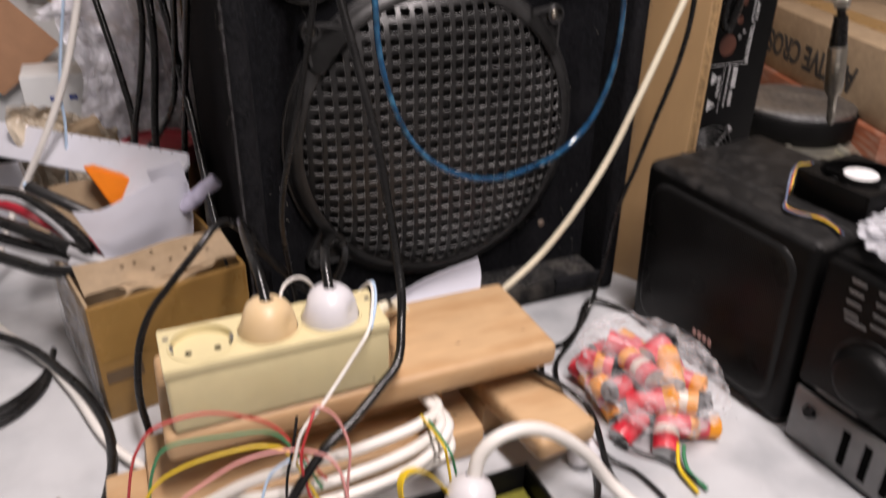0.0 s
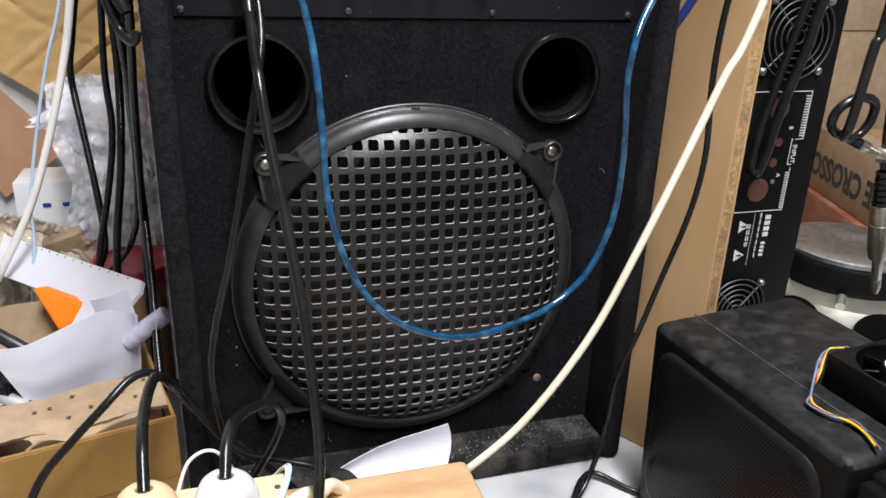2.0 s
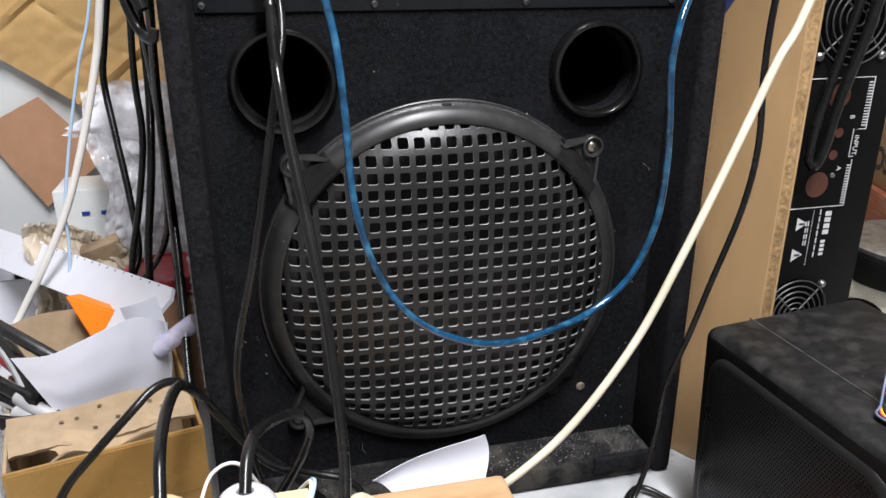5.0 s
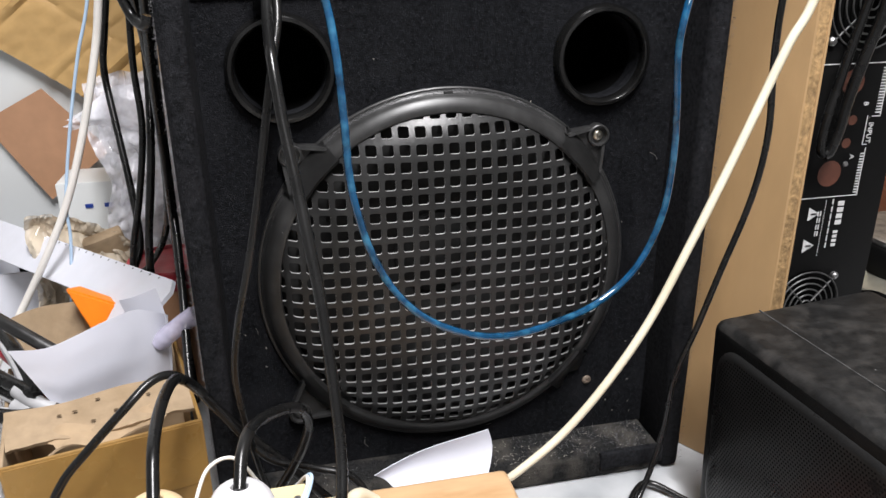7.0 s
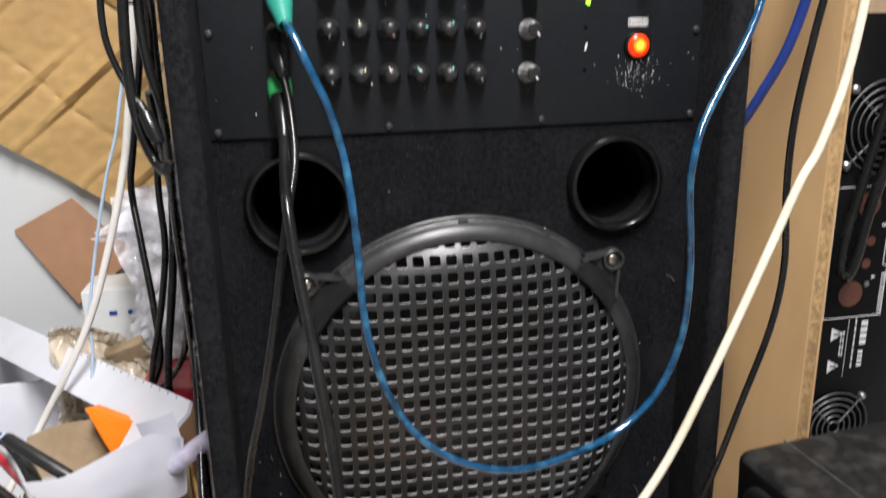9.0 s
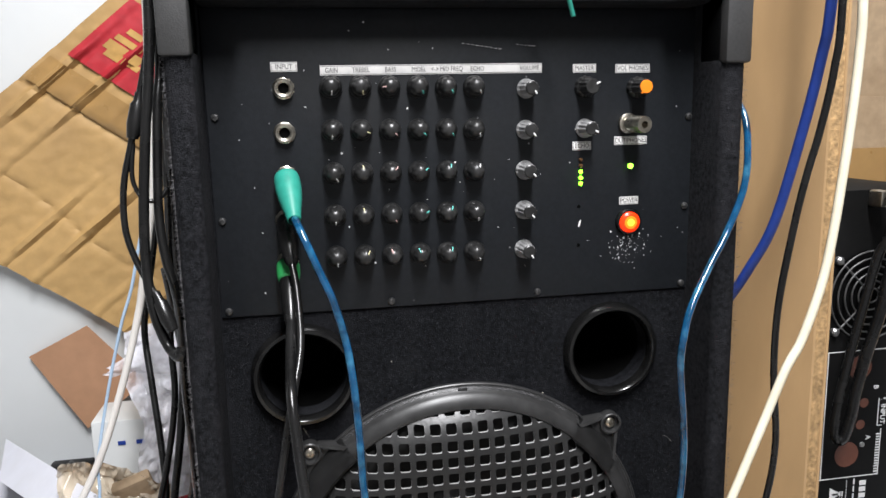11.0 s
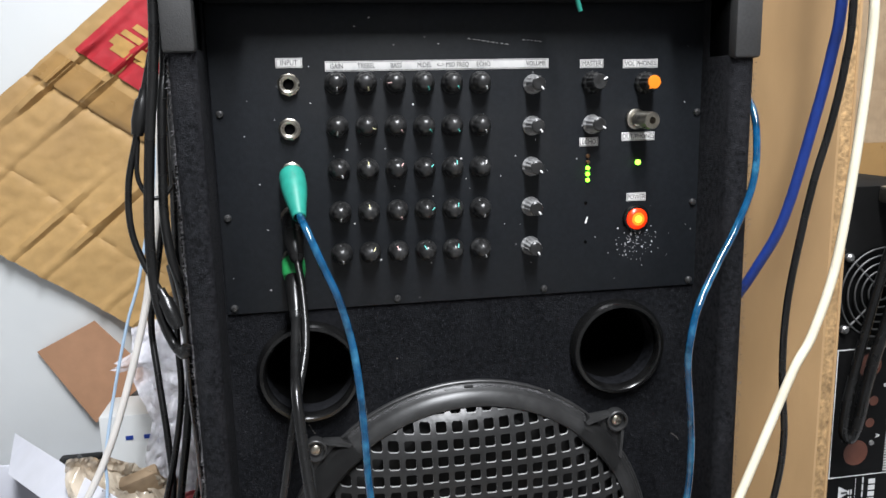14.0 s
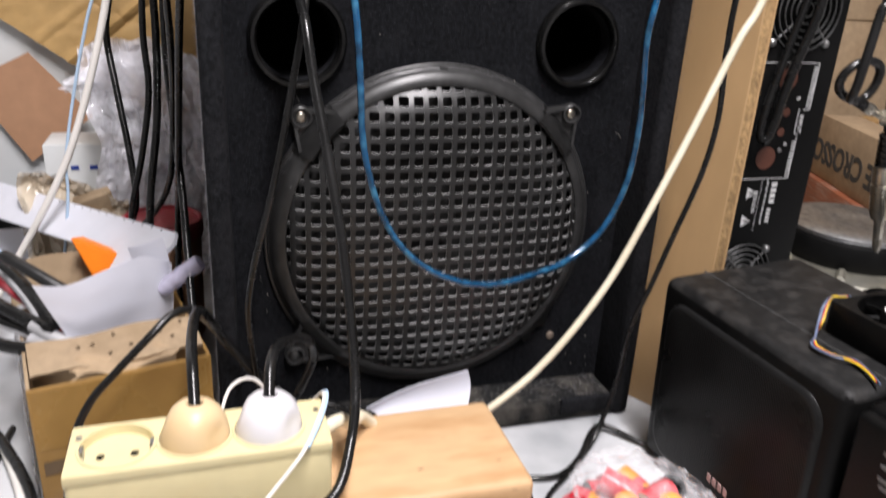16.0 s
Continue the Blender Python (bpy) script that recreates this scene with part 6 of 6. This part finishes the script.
    part("dial_ring", lathe([(0.031, 0.0005), (0.0305, 0.0015), (0.0285, 0.0015), (0.028, 0.0004)], HIFI_M @ toward((-0.009, -0.262, 0.098), (-1, 0, 0)), 32), M_HIFI_TOP, t)
    bars = []
    for k in range(4):
        bars.append(box(-0.0096, -0.009, -0.242 - 0.0 * k, -0.230, 0.166 - 0.009 * k, 0.1685 - 0.009 * k, 0, HIFI_M))
        bars.append(box(-0.0096, -0.009, -0.288, -0.252, 0.166 - 0.009 * k, 0.1685 - 0.009 * k, 0, HIFI_M))
    bars.append(box(-0.0096, -0.009, -0.250, -0.232, 0.134, 0.1365, 0, HIFI_M))
    bars.append(box(-0.0096, -0.009, -0.262, -0.225, 0.062, 0.0645, 0, HIFI_M))
    print_mat = make_mat("grey_print", 0.13, 0.5, vary=0.2)
    for bar in bars:
        part("print_bar", bar, print_mat, t, "pale printed bar")


FAN_M = Matrix.Translation((0.4370, -0.2220, 0.1836)) @ pose(0, 0, 0, 0, -2.5, 4) @ Matrix.Diagonal((0.85, 0.85, 0.74, 1))


def build_fan():
    t = thing("cooling_fan", FAN_M @ Vector((0.04, -0.04, 0)), "black square cooling fan with white hub sticker on the speaker", "fan")
    for a, b, c, d in ((0, 0.08, -0.003, 0), (0, 0.08, -0.08, -0.077), (0, 0.003, -0.077, -0.003), (0.077, 0.08, -0.077, -0.003)):
        part("frame_side", box(a, b, c, d, 0.0, 0.0335, 0.001, FAN_M), M_HIFI, t)
    c = FAN_M @ Matrix.Translation((0.04, -0.04, 0))
    plate = slab_with_holes(-0.0385, 0.0385, -0.0385, 0.0385, [(0, 0, 0.0365)], 0.0, 0.003)
    plate.transform(c @ Matrix.Translation((0, 0, 0.030)) @ pose(0, 0, 0, 90, 0, 0))
    part("top_plate", plate, M_HIFI, t, smooth=False)
    part("duct", lathe([(0.0365, 0.002), (0.0375, 0.030)], c, 32), M_HIFI, t)
    hub = part("hub", lathe([(0.0185, 0.004), (0.0185, 0.030), (0.0170, 0.0325), (0, 0.0325)], c, 32), M_HIFI, t)
    part("sticker", lathe([(0.0160, 0.0327), (0.0158, 0.0331), (0, 0.0331)], c, 32), M_TAPE, hub, "white hub sticker")
    for k in range(7):
        def blade(u, v, k=k):
            a = 2 * math.pi * k / 7 + 0.65 * v + 0.1 * u
            r = 0.018 + 0.0175 * u
            return c @ Vector((r * math.cos(a), r * math.sin(a), 0.008 + 0.018 * v))
        part("blade", sheet(blade, 4, 4, 0.001), M_HIFI, t, "curved fan blade")
    g = "fan wires"
    for k, mt in enumerate((M_YELLOW, M_REDW, M_RUBBER, M_GREYW)):
        o = 0.0013 * k
        cable("fan_wire", [(0.452 + o, -0.219, 0.2086), (0.440, -0.2185, 0.2086), (0.434 - o, -0.222, 0.204), (0.428 - o, -0.227, 0.196), (0.418 - o, -0.233 - o, 0.188), (0.411 - o, -0.243, 0.1852), (0.412, -0.256 - o, 0.1852), (0.418 + o, -0.268, 0.1854), (0.418, -0.280 - o, 0.1854), (0.414, -0.292 - o, 0.1852)], 0.0008, mt, "thin coloured wire from the fan", g)
    single("clear_bag", crumple(HIFI_M @ Vector((0.050, -0.252, 0.190)), (0.050, 0.050, 0.0095), 3.1, 5, 0.5, 3.0), M_FILM_BAG, "clear plastic bag with small parts on the hi-fi", "plastic bag", smooth=False)
    single("blue_button", lathe([(0, 0), (0.006, 0), (0.006, 0.005), (0.004, 0.006), (0, 0.006)], HIFI_M @ Matrix.Translation((0.030, -0.240, 0.1795)), 16), M_SIGN_BLUE, "small blue plastic button in the bag", "button")


def build_sweet_bag():
    rng = random.Random(12)
    cx, cy = 0.312, -0.222
    spots = []
    for layer, (n, rad, z) in enumerate(((10, 0.043, 0.0115), (8, 0.031, 0.030), (4, 0.015, 0.048))):
        for k in range(n):
            a = 2 * math.pi * k / n + layer
            spots.append((cx + rad * math.cos(a) * 0.92, cy + rad * 1.35 * math.sin(a), z))
    g = "red and orange cells in the bag"
    for k, (x, y, z) in enumerate(spots):
        m = Matrix.Translation((x + rng.uniform(-0.004, 0.004), y + rng.uniform(-0.004, 0.004), z)) @ pose(0, 0, 0, 90 + rng.uniform(-22, 22), rng.uniform(-20, 20), rng.uniform(0, 180))
        t = thing("small_cell", (x, y, z), "small red and orange wrapped cylindrical cell in a clear bag", "cell", g)
        part("wrap", lathe([(0.0103, -0.020), (0.0105, -0.019), (0.0105, 0.010), (0.0103, 0.0105)], m, 18), M_BATT_RED if k % 5 else M_BATT_ORANGE, t, "glossy red wrap" if k % 5 else "glossy orange wrap")
        part("print_band", lathe([(0.01062, -0.006), (0.01068, -0.0058), (0.01068, 0.0015), (0.01062, 0.002)], m, 18), (M_BATT_ORANGE, M_BATT_RED, M_BATT_RED, M_BATT_PALE)[k % 4], t, "printed band")
        part("band", lathe([(0.0103, 0.0105), (0.0106, 0.011), (0.0105, 0.020), (0.0094, 0.021), (0.0035, 0.021), (0.0035, 0.023), (0, 0.023)], m, 18), M_BATT_ORANGE if k % 3 else M_AMP, t, "orange end band" if k % 3 else "dark end band")
        part("end", lathe([(0.0103, -0.020), (0, -0.0202)], m, 16), M_DULL, t)
    single("clear_bag", crumple((cx + 0.002, cy, 0.032), (0.056, 0.073, 0.034), 4.4, 5, 0.30, 2.6), M_FILM, "clear crumpled bag holding the red and orange cells", "plastic bag")


def build_front_clutter():
    # paper scrap behind the plank
    def scroll(u, v):
        top = Vector((0.122, -0.084, 0.070)).lerp(Vector((0.211, -0.080, 0.0955)), u)
        low = Vector((0.140, -0.094, 0.056)).lerp(Vector((0.205, -0.096, 0.058)), u)
        bulge = 0.006 * math.sin(math.pi * v) * max(0.0, (u - 0.6) / 0.4)
        return top.lerp(low, v) + Vector((bulge, 0.006 * math.sin(math.pi * v) + 0.002 * math.sin(5 * u), 0.003 * math.sin(math.pi * u) * (1 - v)))

    single("paper_scrap", sheet(scroll, 10, 14, 0.0006), M_PAPER, "curved scrap of white paper behind the plank", "paper")
    g = "white coil under the plank"
    for pts in (((0.100, -0.215, 0.066), (0.103, -0.246, 0.066), (0.095, -0.260, 0.066), (0.072, -0.262, 0.056), (0.037, -0.262, 0.050), (0.005, -0.262, 0.049), (-0.030, -0.255, 0.045), (-0.05, -0.24, 0.036)),
                ((0.104, -0.205, 0.062), (0.106, -0.236, 0.066), (0.086, -0.250, 0.068), (0.058, -0.252, 0.064), (0.024, -0.252, 0.061), (-0.007, -0.252, 0.061), (-0.04, -0.245, 0.052), (-0.07, -0.238, 0.036)),
                ((0.108, -0.220, 0.056), (0.106, -0.256, 0.064), (0.085, -0.270, 0.055), (0.059, -0.272, 0.046), (0.026, -0.272, 0.042), (-0.006, -0.272, 0.042), (-0.045, -0.265, 0.035), (-0.06, -0.262, 0.01)),
                ((0.110, -0.228, 0.048), (0.104, -0.264, 0.050), (0.080, -0.2685, 0.044), (0.050, -0.268, 0.035), (0.018, -0.268, 0.030), (-0.02, -0.266, 0.026), (-0.05, -0.262, 0.012))):
        cable("white_cable", pts, 0.0042, M_WHITEC, "loop of a coiled white cable under the plank", g)
    cable("twin_wire", [(0.062, -0.165, 0.130), (0.0715, -0.178, 0.150), (0.0715, -0.190, 0.1515), (0.063, -0.215, 0.1515), (0.053, -0.236, 0.148), (0.036, -0.247, 0.134), (0.013, -0.262, 0.118), (-0.004, -0.270, 0.106), (-0.012, -0.275, 0.085)], 0.0012, M_WHITEC, "thin white wire over the power strip", "thin wires")
    cable("twin_wire", [(0.060, -0.163, 0.128), (0.0735, -0.177, 0.1505), (0.0735, -0.190, 0.1520), (0.066, -0.213, 0.1520), (0.056, -0.234, 0.149)], 0.0011, M_LBLUE, "thin pale blue wire over the power strip", "thin wires")
    for pts, mt in ((((-0.120, -0.252, 0.040), (-0.110, -0.252, 0.088), (-0.102, -0.252, 0.110), (-0.089, -0.250, 0.122), (-0.060, -0.248, 0.122), (-0.034, -0.250, 0.112), (-0.017, -0.252, 0.099), (-0.004, -0.262, 0.080), (0.01, -0.27, 0.06)), M_REDW),
                    (((0.004, -0.262, 0.114), (0.009, -0.266, 0.120), (0.020, -0.268, 0.108), (0.026, -0.274, 0.085), (0.022, -0.278, 0.055), (0.020, -0.282, 0.010)), M_PINKW),
                    (((0.006, -0.266, 0.117), (0.001, -0.272, 0.112), (-0.007, -0.276, 0.090), (-0.005, -0.280, 0.065), (0.0, -0.284, 0.040), (0.004, -0.288, 0.005)), M_REDW),
                    (((-0.104, -0.262, 0.010), (-0.102, -0.258, 0.065), (-0.095, -0.256, 0.096), (-0.083, -0.254, 0.108), (-0.050, -0.253, 0.104), (-0.021, -0.254, 0.098), (-0.007, -0.262, 0.082), (0.006, -0.272, 0.055)), M_GREENW),
                    (((-0.115, -0.262, 0.050), (-0.099, -0.258, 0.080), (-0.079, -0.256, 0.090), (-0.051, -0.255, 0.092), (-0.026, -0.256, 0.090), (-0.012, -0.264, 0.084), (0.002, -0.276, 0.050)), M_YELLOW),
                    (((-0.100, -0.285, 0.050), (-0.089, -0.275, 0.075), (-0.064, -0.271, 0.088), (-0.039, -0.270, 0.096), (-0.010, -0.271, 0.094), (0.012, -0.275, 0.082), (0.019, -0.284, 0.060), (0.018, -0.29, 0.01)), M_PINKW),
                    (((-0.030, -0.29, 0.005), (-0.036, -0.280, 0.055), (-0.028, -0.274, 0.080), (-0.014, -0.274, 0.090)), M_LBLUE),
                    (((-0.004, -0.258, 0.110), (-0.010, -0.268, 0.095), (-0.018, -0.276, 0.07), (-0.020, -0.284, 0.03), (-0.018, -0.29, 0.004)), M_RUBBER),
                    (((0.088, -0.246, 0.072), (0.090, -0.282, 0.074), (0.0925, -0.286, 0.060), (0.095, -0.292, 0.030)), M_YELLOW),
                    (((0.092, -0.246, 0.070), (0.094, -0.283, 0.070), (0.097, -0.288, 0.056), (0.100, -0.294, 0.030)), M_GREENW)):
        cable("hook_up_wire", pts, 0.0010, mt, "thin coloured hook-up wire", "thin wires")

    def ribbon(u, v):
        path = smooth_path(((0.086, -0.330, 0.030), (0.081, -0.310, 0.058), (0.066, -0.302, 0.078), (0.052, -0.302, 0.080), (0.047, -0.310, 0.068), (0.056, -0.325, 0.040), (0.06, -0.335, 0.02)), 4)
        q = path[round(u * (len(path) - 1))]
        return q + Vector((0.2, -0.9, 0.3)) * 0.007 * v

    single("yellow_lead", sheet(ribbon, 24, 2, 0.0008), M_YELLOW, "flat yellow ribbon lead in the open case", "cable")
    # open black case with a circuit board
    t = thing("black_case", (0.10, -0.33, 0), "open black plastic case with a circuit board", "case")
    part("base", box(0.028, 0.155, -0.400, -0.290, 0.0005, 0.004, 0.001), M_HIFI, t)
    for a in ((0.028, 0.031, -0.400, -0.290), (0.152, 0.155, -0.400, -0.290), (0.031, 0.152, -0.293, -0.290), (0.031, 0.152, -0.400, -0.397)):
        part("wall", box(*a, 0.004, 0.042, 0.001), M_HIFI, t)
    part("circuit_board", box(0.105, 0.150, -0.385, -0.296, 0.020, 0.022, 0), M_PCB, t, "olive circuit board")
    t = thing("white_plug", (0.10, -0.315, 0.05), "white round plug on a thick white cable", "plug")
    part("plug_body", lathe([(0, -0.004), (0.016, -0.002), (0.0175, 0.006), (0.0165, 0.018), (0.012, 0.025), (0.006, 0.028)], toward((0.092, -0.322, 0.044), (0.3, 0.35, 0.88)), 24), M_PLUGW, t)
    part("cord", tube([(0.100, -0.313, 0.068), (0.105, -0.310, 0.082), (0.117, -0.310, 0.0935), (0.138, -0.310, 0.095), (0.162, -0.310, 0.083), (0.190, -0.312, 0.056), (0.212, -0.318, 0.024), (0.23, -0.34, 0.007), (0.24, -0.39, 0.007)], 0.0050, 12), M_WHITEC, t)
    single("white_stopper", lathe([(0, 0), (0.014, 0), (0.015, 0.004), (0.011, 0.016), (0.005, 0.021), (0, 0.022)], toward((0.222, -0.272, 0.006), (-0.3, 0.5, 0.8)), 20), M_PLUGW, "white plastic stopper lying on the bench", "stopper")
    for pts, mt in ((((0.236, -0.262, 0.010), (0.240, -0.280, 0.006), (0.252, -0.300, 0.004), (0.256, -0.33, 0.004)), M_RUBBER), (((0.255, -0.265, 0.010), (0.266, -0.282, 0.006), (0.282, -0.300, 0.005), (0.292, -0.33, 0.004)), M_RUBBER),
                    (((0.296, -0.292, 0.012), (0.290, -0.300, 0.010), (0.284, -0.312, 0.006), (0.283, -0.335, 0.004)), M_YELLOW), (((0.300, -0.295, 0.012), (0.294, -0.303, 0.009), (0.290, -0.316, 0.005), (0.292, -0.335, 0.004)), M_GREENW)):
        cable("hook_up_wire", pts, 0.0017, mt, "short hook-up wire on the bench", "thin wires")
    cable("black_cable", [(0.16, -0.150, 0.066), (0.172, -0.185, 0.0625), (0.200, -0.222, 0.0625), (0.224, -0.262, 0.050), (0.232, -0.29, 0.004), (0.23, -0.33, 0.004)], 0.0026, M_RUBBER, "thin black cable across the lower plank", "bench cables")
    cable("black_cable", [(0.252, -0.145, 0.004), (0.236, -0.180, 0.004), (0.238, -0.215, 0.005), (0.237, -0.250, 0.005), (0.215, -0.300, 0.004), (0.18, -0.34, 0.004)], 0.0026, M_RUBBER, "thin black cable on the bench", "bench cables")
    # small jack plug at the front of the bench
    t = thing("phono_plug", (-0.168, -0.165, 0.0), "small black audio plug with a steel tip lying on the bench", "plug")
    mj = toward((-0.170, -0.185, 0.0075), (0.05, 1, 0.02))
    part("sleeve", lathe([(0, -0.02), (0.004, -0.02), (0.0065, -0.008), (0.0065, 0.006), (0.0040, 0.012), (0.0018, 0.0125)], mj, 16), M_RUBBER, t)
    part("tip", lathe([(0.0016, 0.0125), (0.0016, 0.022), (0, 0.0235)], mj, 10), M_STEEL, t, "steel tip")
    # white thread of cable over the strip's back
    cable("white_wire", [(0.005, -0.165, 0.13), (0.014, -0.150, 0.145), (0.030, -0.145, 0.146), (0.045, -0.150, 0.125)], 0.0012, M_WHITEC, "thin white wire behind the plugs", "thin wires")
    cable("cream_lead", [(0.072, -0.190, 0.130), (0.084, -0.180, 0.128), (0.095, -0.165, 0.115), (0.105, -0.15, 0.108), (0.12, -0.135, 0.085)], 0.0048, M_CREAM, "cream lead leaving the power strip", "bench cables")


def build_teal_wire():
    cable("teal_wire", [(0.235, -0.02, 0.659), (0.250, -0.050, 0.652), (0.262, -0.054, 0.632), (0.2695, -0.052, 0.611)], 0.0016, M_TEAL, "thin teal wire end over the cabinet top")


def build_scratches():
    """Bare scratches and chips in the panel's paint."""
    rng = random.Random(8)
    spots = [(0.205 + 0.0034 * k, 0.5985 - 0.0005 * k) for k in range(9)] + [(0.245 + 0.0030 * k, 0.5975 - 0.0003 * k) for k in range(5)] + [(rng.uniform(0.05, 0.375), rng.uniform(0.415, 0.615)) for k in range(13)]
    bm = bmesh.new()
    for k, (x, z) in enumerate(spots):
        ln = rng.uniform(0.0006, 0.0017) if k < 14 else rng.uniform(0.0004, 0.0012)
        th = 0.00022 if k < 14 else rng.uniform(0.0003, 0.0008)
        m = Matrix.Translation((x, PANEL_Y - 0.0003, z)) @ pose(0, 0, 0, 0, rng.uniform(2, 12) if k < 14 else rng.uniform(-35, 35), 0)
        chip = [m @ Vector(q) for q in ((-ln, 0, -th * 0.4), (ln * 0.4, 0, -th), (ln, 0, th * 0.3), (-ln * 0.2, 0, th))]
        bm.faces.new([bm.verts.new(q) for q in chip])
    bm.faces.new([bm.verts.new((0.2935 + a, PANEL_Y - 0.0003, 0.464 + b)) for a, b in ((-0.0012, -0.0030), (0.0004, -0.0022), (0.0016, 0.0030), (-0.0002, 0.0012))])
    tagged(part("scratch", bm, M_LABEL, CAB, "pale scratches in the black paint", smooth=False), kind="stuff")


def build_lint():
    """Dust fibres and specks caught on the carpet."""
    rng = random.Random(21)
    bm = bmesh.new()
    for k in range(360):
        if k < 150:
            c, n = Vector((rng.uniform(0.19, 0.382) if k % 4 else rng.uniform(0.03, 0.38), rng.uniform(-0.042, -0.004), 0.0246)), Vector((0, 0, 1))
        elif k < 250:
            x = rng.uniform(0.03, 0.38)
            z = abs(rng.gauss(0, 0.13)) + 0.028
            if z > 0.40 or math.hypot(x - RX, z - RZ) < 0.150 or any(math.hypot(x - a, z - b) < 0.042 for a, b in PORTS):
                continue
            c, n = Vector((x, -0.0006, z)), Vector((0, -1, 0))
        else:
            c, n = Vector((rng.choice((0.0045, 0.4025)) + rng.uniform(-0.0006, 0.0006), rng.uniform(-0.044, -0.01), rng.uniform(0.03, 0.57))), Vector((-1, 0, 0))
        t = n.orthogonal().normalized()
        b = n.cross(t)
        a = rng.uniform(0, 6.28)
        d = t * math.cos(a) + b * math.sin(a)
        w = n.cross(d)
        ln = rng.uniform(0.0004, 0.0011) if k % 3 else rng.uniform(0.002, 0.006)
        th = 0.00032 if k % 3 else 0.00009
        bend = w * rng.uniform(-0.4, 0.4) * ln
        pts = [c - d * ln, c + bend + n * 0.0006, c + d * ln]
        lo = [bm.verts.new(q - w * th + n * 0.0002) for q in pts]
        hi = [bm.verts.new(q + w * th + n * 0.0002) for q in pts]
        for q in (0, 1):
            bm.faces.new((lo[q], lo[q + 1], hi[q + 1], hi[q]))
    tagged(part("lint", bm, M_LINT, CAB, "grey lint and dust fibres", smooth=False), kind="stuff")


def build_fuzz():
    """Short fibres standing off the carpet, pale with dust along the worn edges."""
    rng = random.Random(33)

    def strands(name, spots, material, label):
        verts, faces = [], []
        for c, n, ln, th in spots:
            t = n.orthogonal().normalized()
            a = rng.uniform(0, 6.28)
            d = (t * math.cos(a) + n.cross(t) * math.sin(a))
            w = n.cross(d) * th
            tip = c + d * ln * 0.8 + n * ln * rng.uniform(0.15, 0.8) + w * rng.uniform(-8, 8)
            mid = c.lerp(tip, 0.5) + n * ln * 0.18
            k = len(verts)
            verts += [c - w, c + w, mid - w * 0.8, mid + w * 0.8, tip]
            faces += [(k, k + 1, k + 3, k + 2), (k + 2, k + 3, k + 4)]
        me = bpy.data.meshes.new(name)
        me.from_pydata(verts, [], faces)
        me.materials.append(material)
        ob = new(name, me)
        ob.parent = CAB
        ob.matrix_parent_inverse = world_place(CAB).inverted()
        ob["label"] = label
        tagged(ob, kind="stuff")

    spots = []
    while len(spots) < 9000:
        x, z = rng.uniform(0.024, 0.383), rng.uniform(0.026, 0.406)
        if math.hypot(x - RX, z - RZ) < 0.150 or any(math.hypot(x - a, z - b) < 0.041 for a, b in PORTS):
            continue
        spots.append((Vector((x, 0.0, z)), Vector((0, -1, 0)), rng.uniform(0.0012, 0.0032), 0.00010))
    for k in range(5200):
        z = rng.uniform(0.01, 0.60)
        near_left = k % 5 < 3
        x = rng.uniform(0.006, 0.022) if near_left else rng.uniform(0.385, 0.401)
        spots.append((Vector((x, -0.045, z)), Vector((0, -1, 0)), rng.uniform(0.0010, 0.0030), 0.00010))
    for k in range(2600):
        spots.append((Vector((rng.uniform(0.03, 0.378), rng.uniform(-0.04, -0.002), 0.0242)), Vector((0, 0, 1)), rng.uniform(0.0015, 0.0050), 0.00010))
    strands("carpet_pile", spots, M_FUZZ, "short black carpet fibres")
    pale = []
    for k in range(4600):
        z = rng.uniform(0.01, 0.60)
        if k % 4:
            q, n = Vector((0.0055, rng.uniform(-0.046, -0.036), z)), Vector((-0.8, -0.6, 0))
        else:
            q, n = Vector((0.4015, rng.uniform(-0.046, -0.036), z)), Vector((0.8, -0.6, 0))
        pale.append((q, n, rng.uniform(0.0010, 0.0036), 0.00011))
    for k in range(500):
        pale.append((Vector((rng.betavariate(3, 1.2) * 0.19 + 0.19, rng.uniform(-0.042, -0.002), 0.0246)), Vector((0, 0, 1)), rng.uniform(0.0015, 0.0060), 0.00009))
    for k in range(900):
        a = rng.gauss(1.75, 0.55)
        r = rng.uniform(0.1462, 0.1486)
        pale.append((Vector((RX + r * math.cos(a), -0.0058, RZ + r * math.sin(a))), Vector((math.cos(a) * 0.5, -0.6, 0.6 + math.sin(a) * 0.3)).normalized(), rng.uniform(0.0006, 0.0022), 0.00010))
    strands("edge_fluff", pale, M_FUZZ_PALE, "pale dusty fibres along the worn edges")


build_room()
CAB = build_cabinet()
build_panel(CAB)
build_plug_cables()
build_board()
build_right_cables()
build_planks()
build_strip()
build_mains_plugs()
build_tool_box()
build_left_back()
build_left_cables()
build_amp()
build_right_back()
build_hifi()
build_fan()
build_sweet_bag()
build_front_clutter()
build_teal_wire()
build_lint()
build_scratches()
build_fuzz()
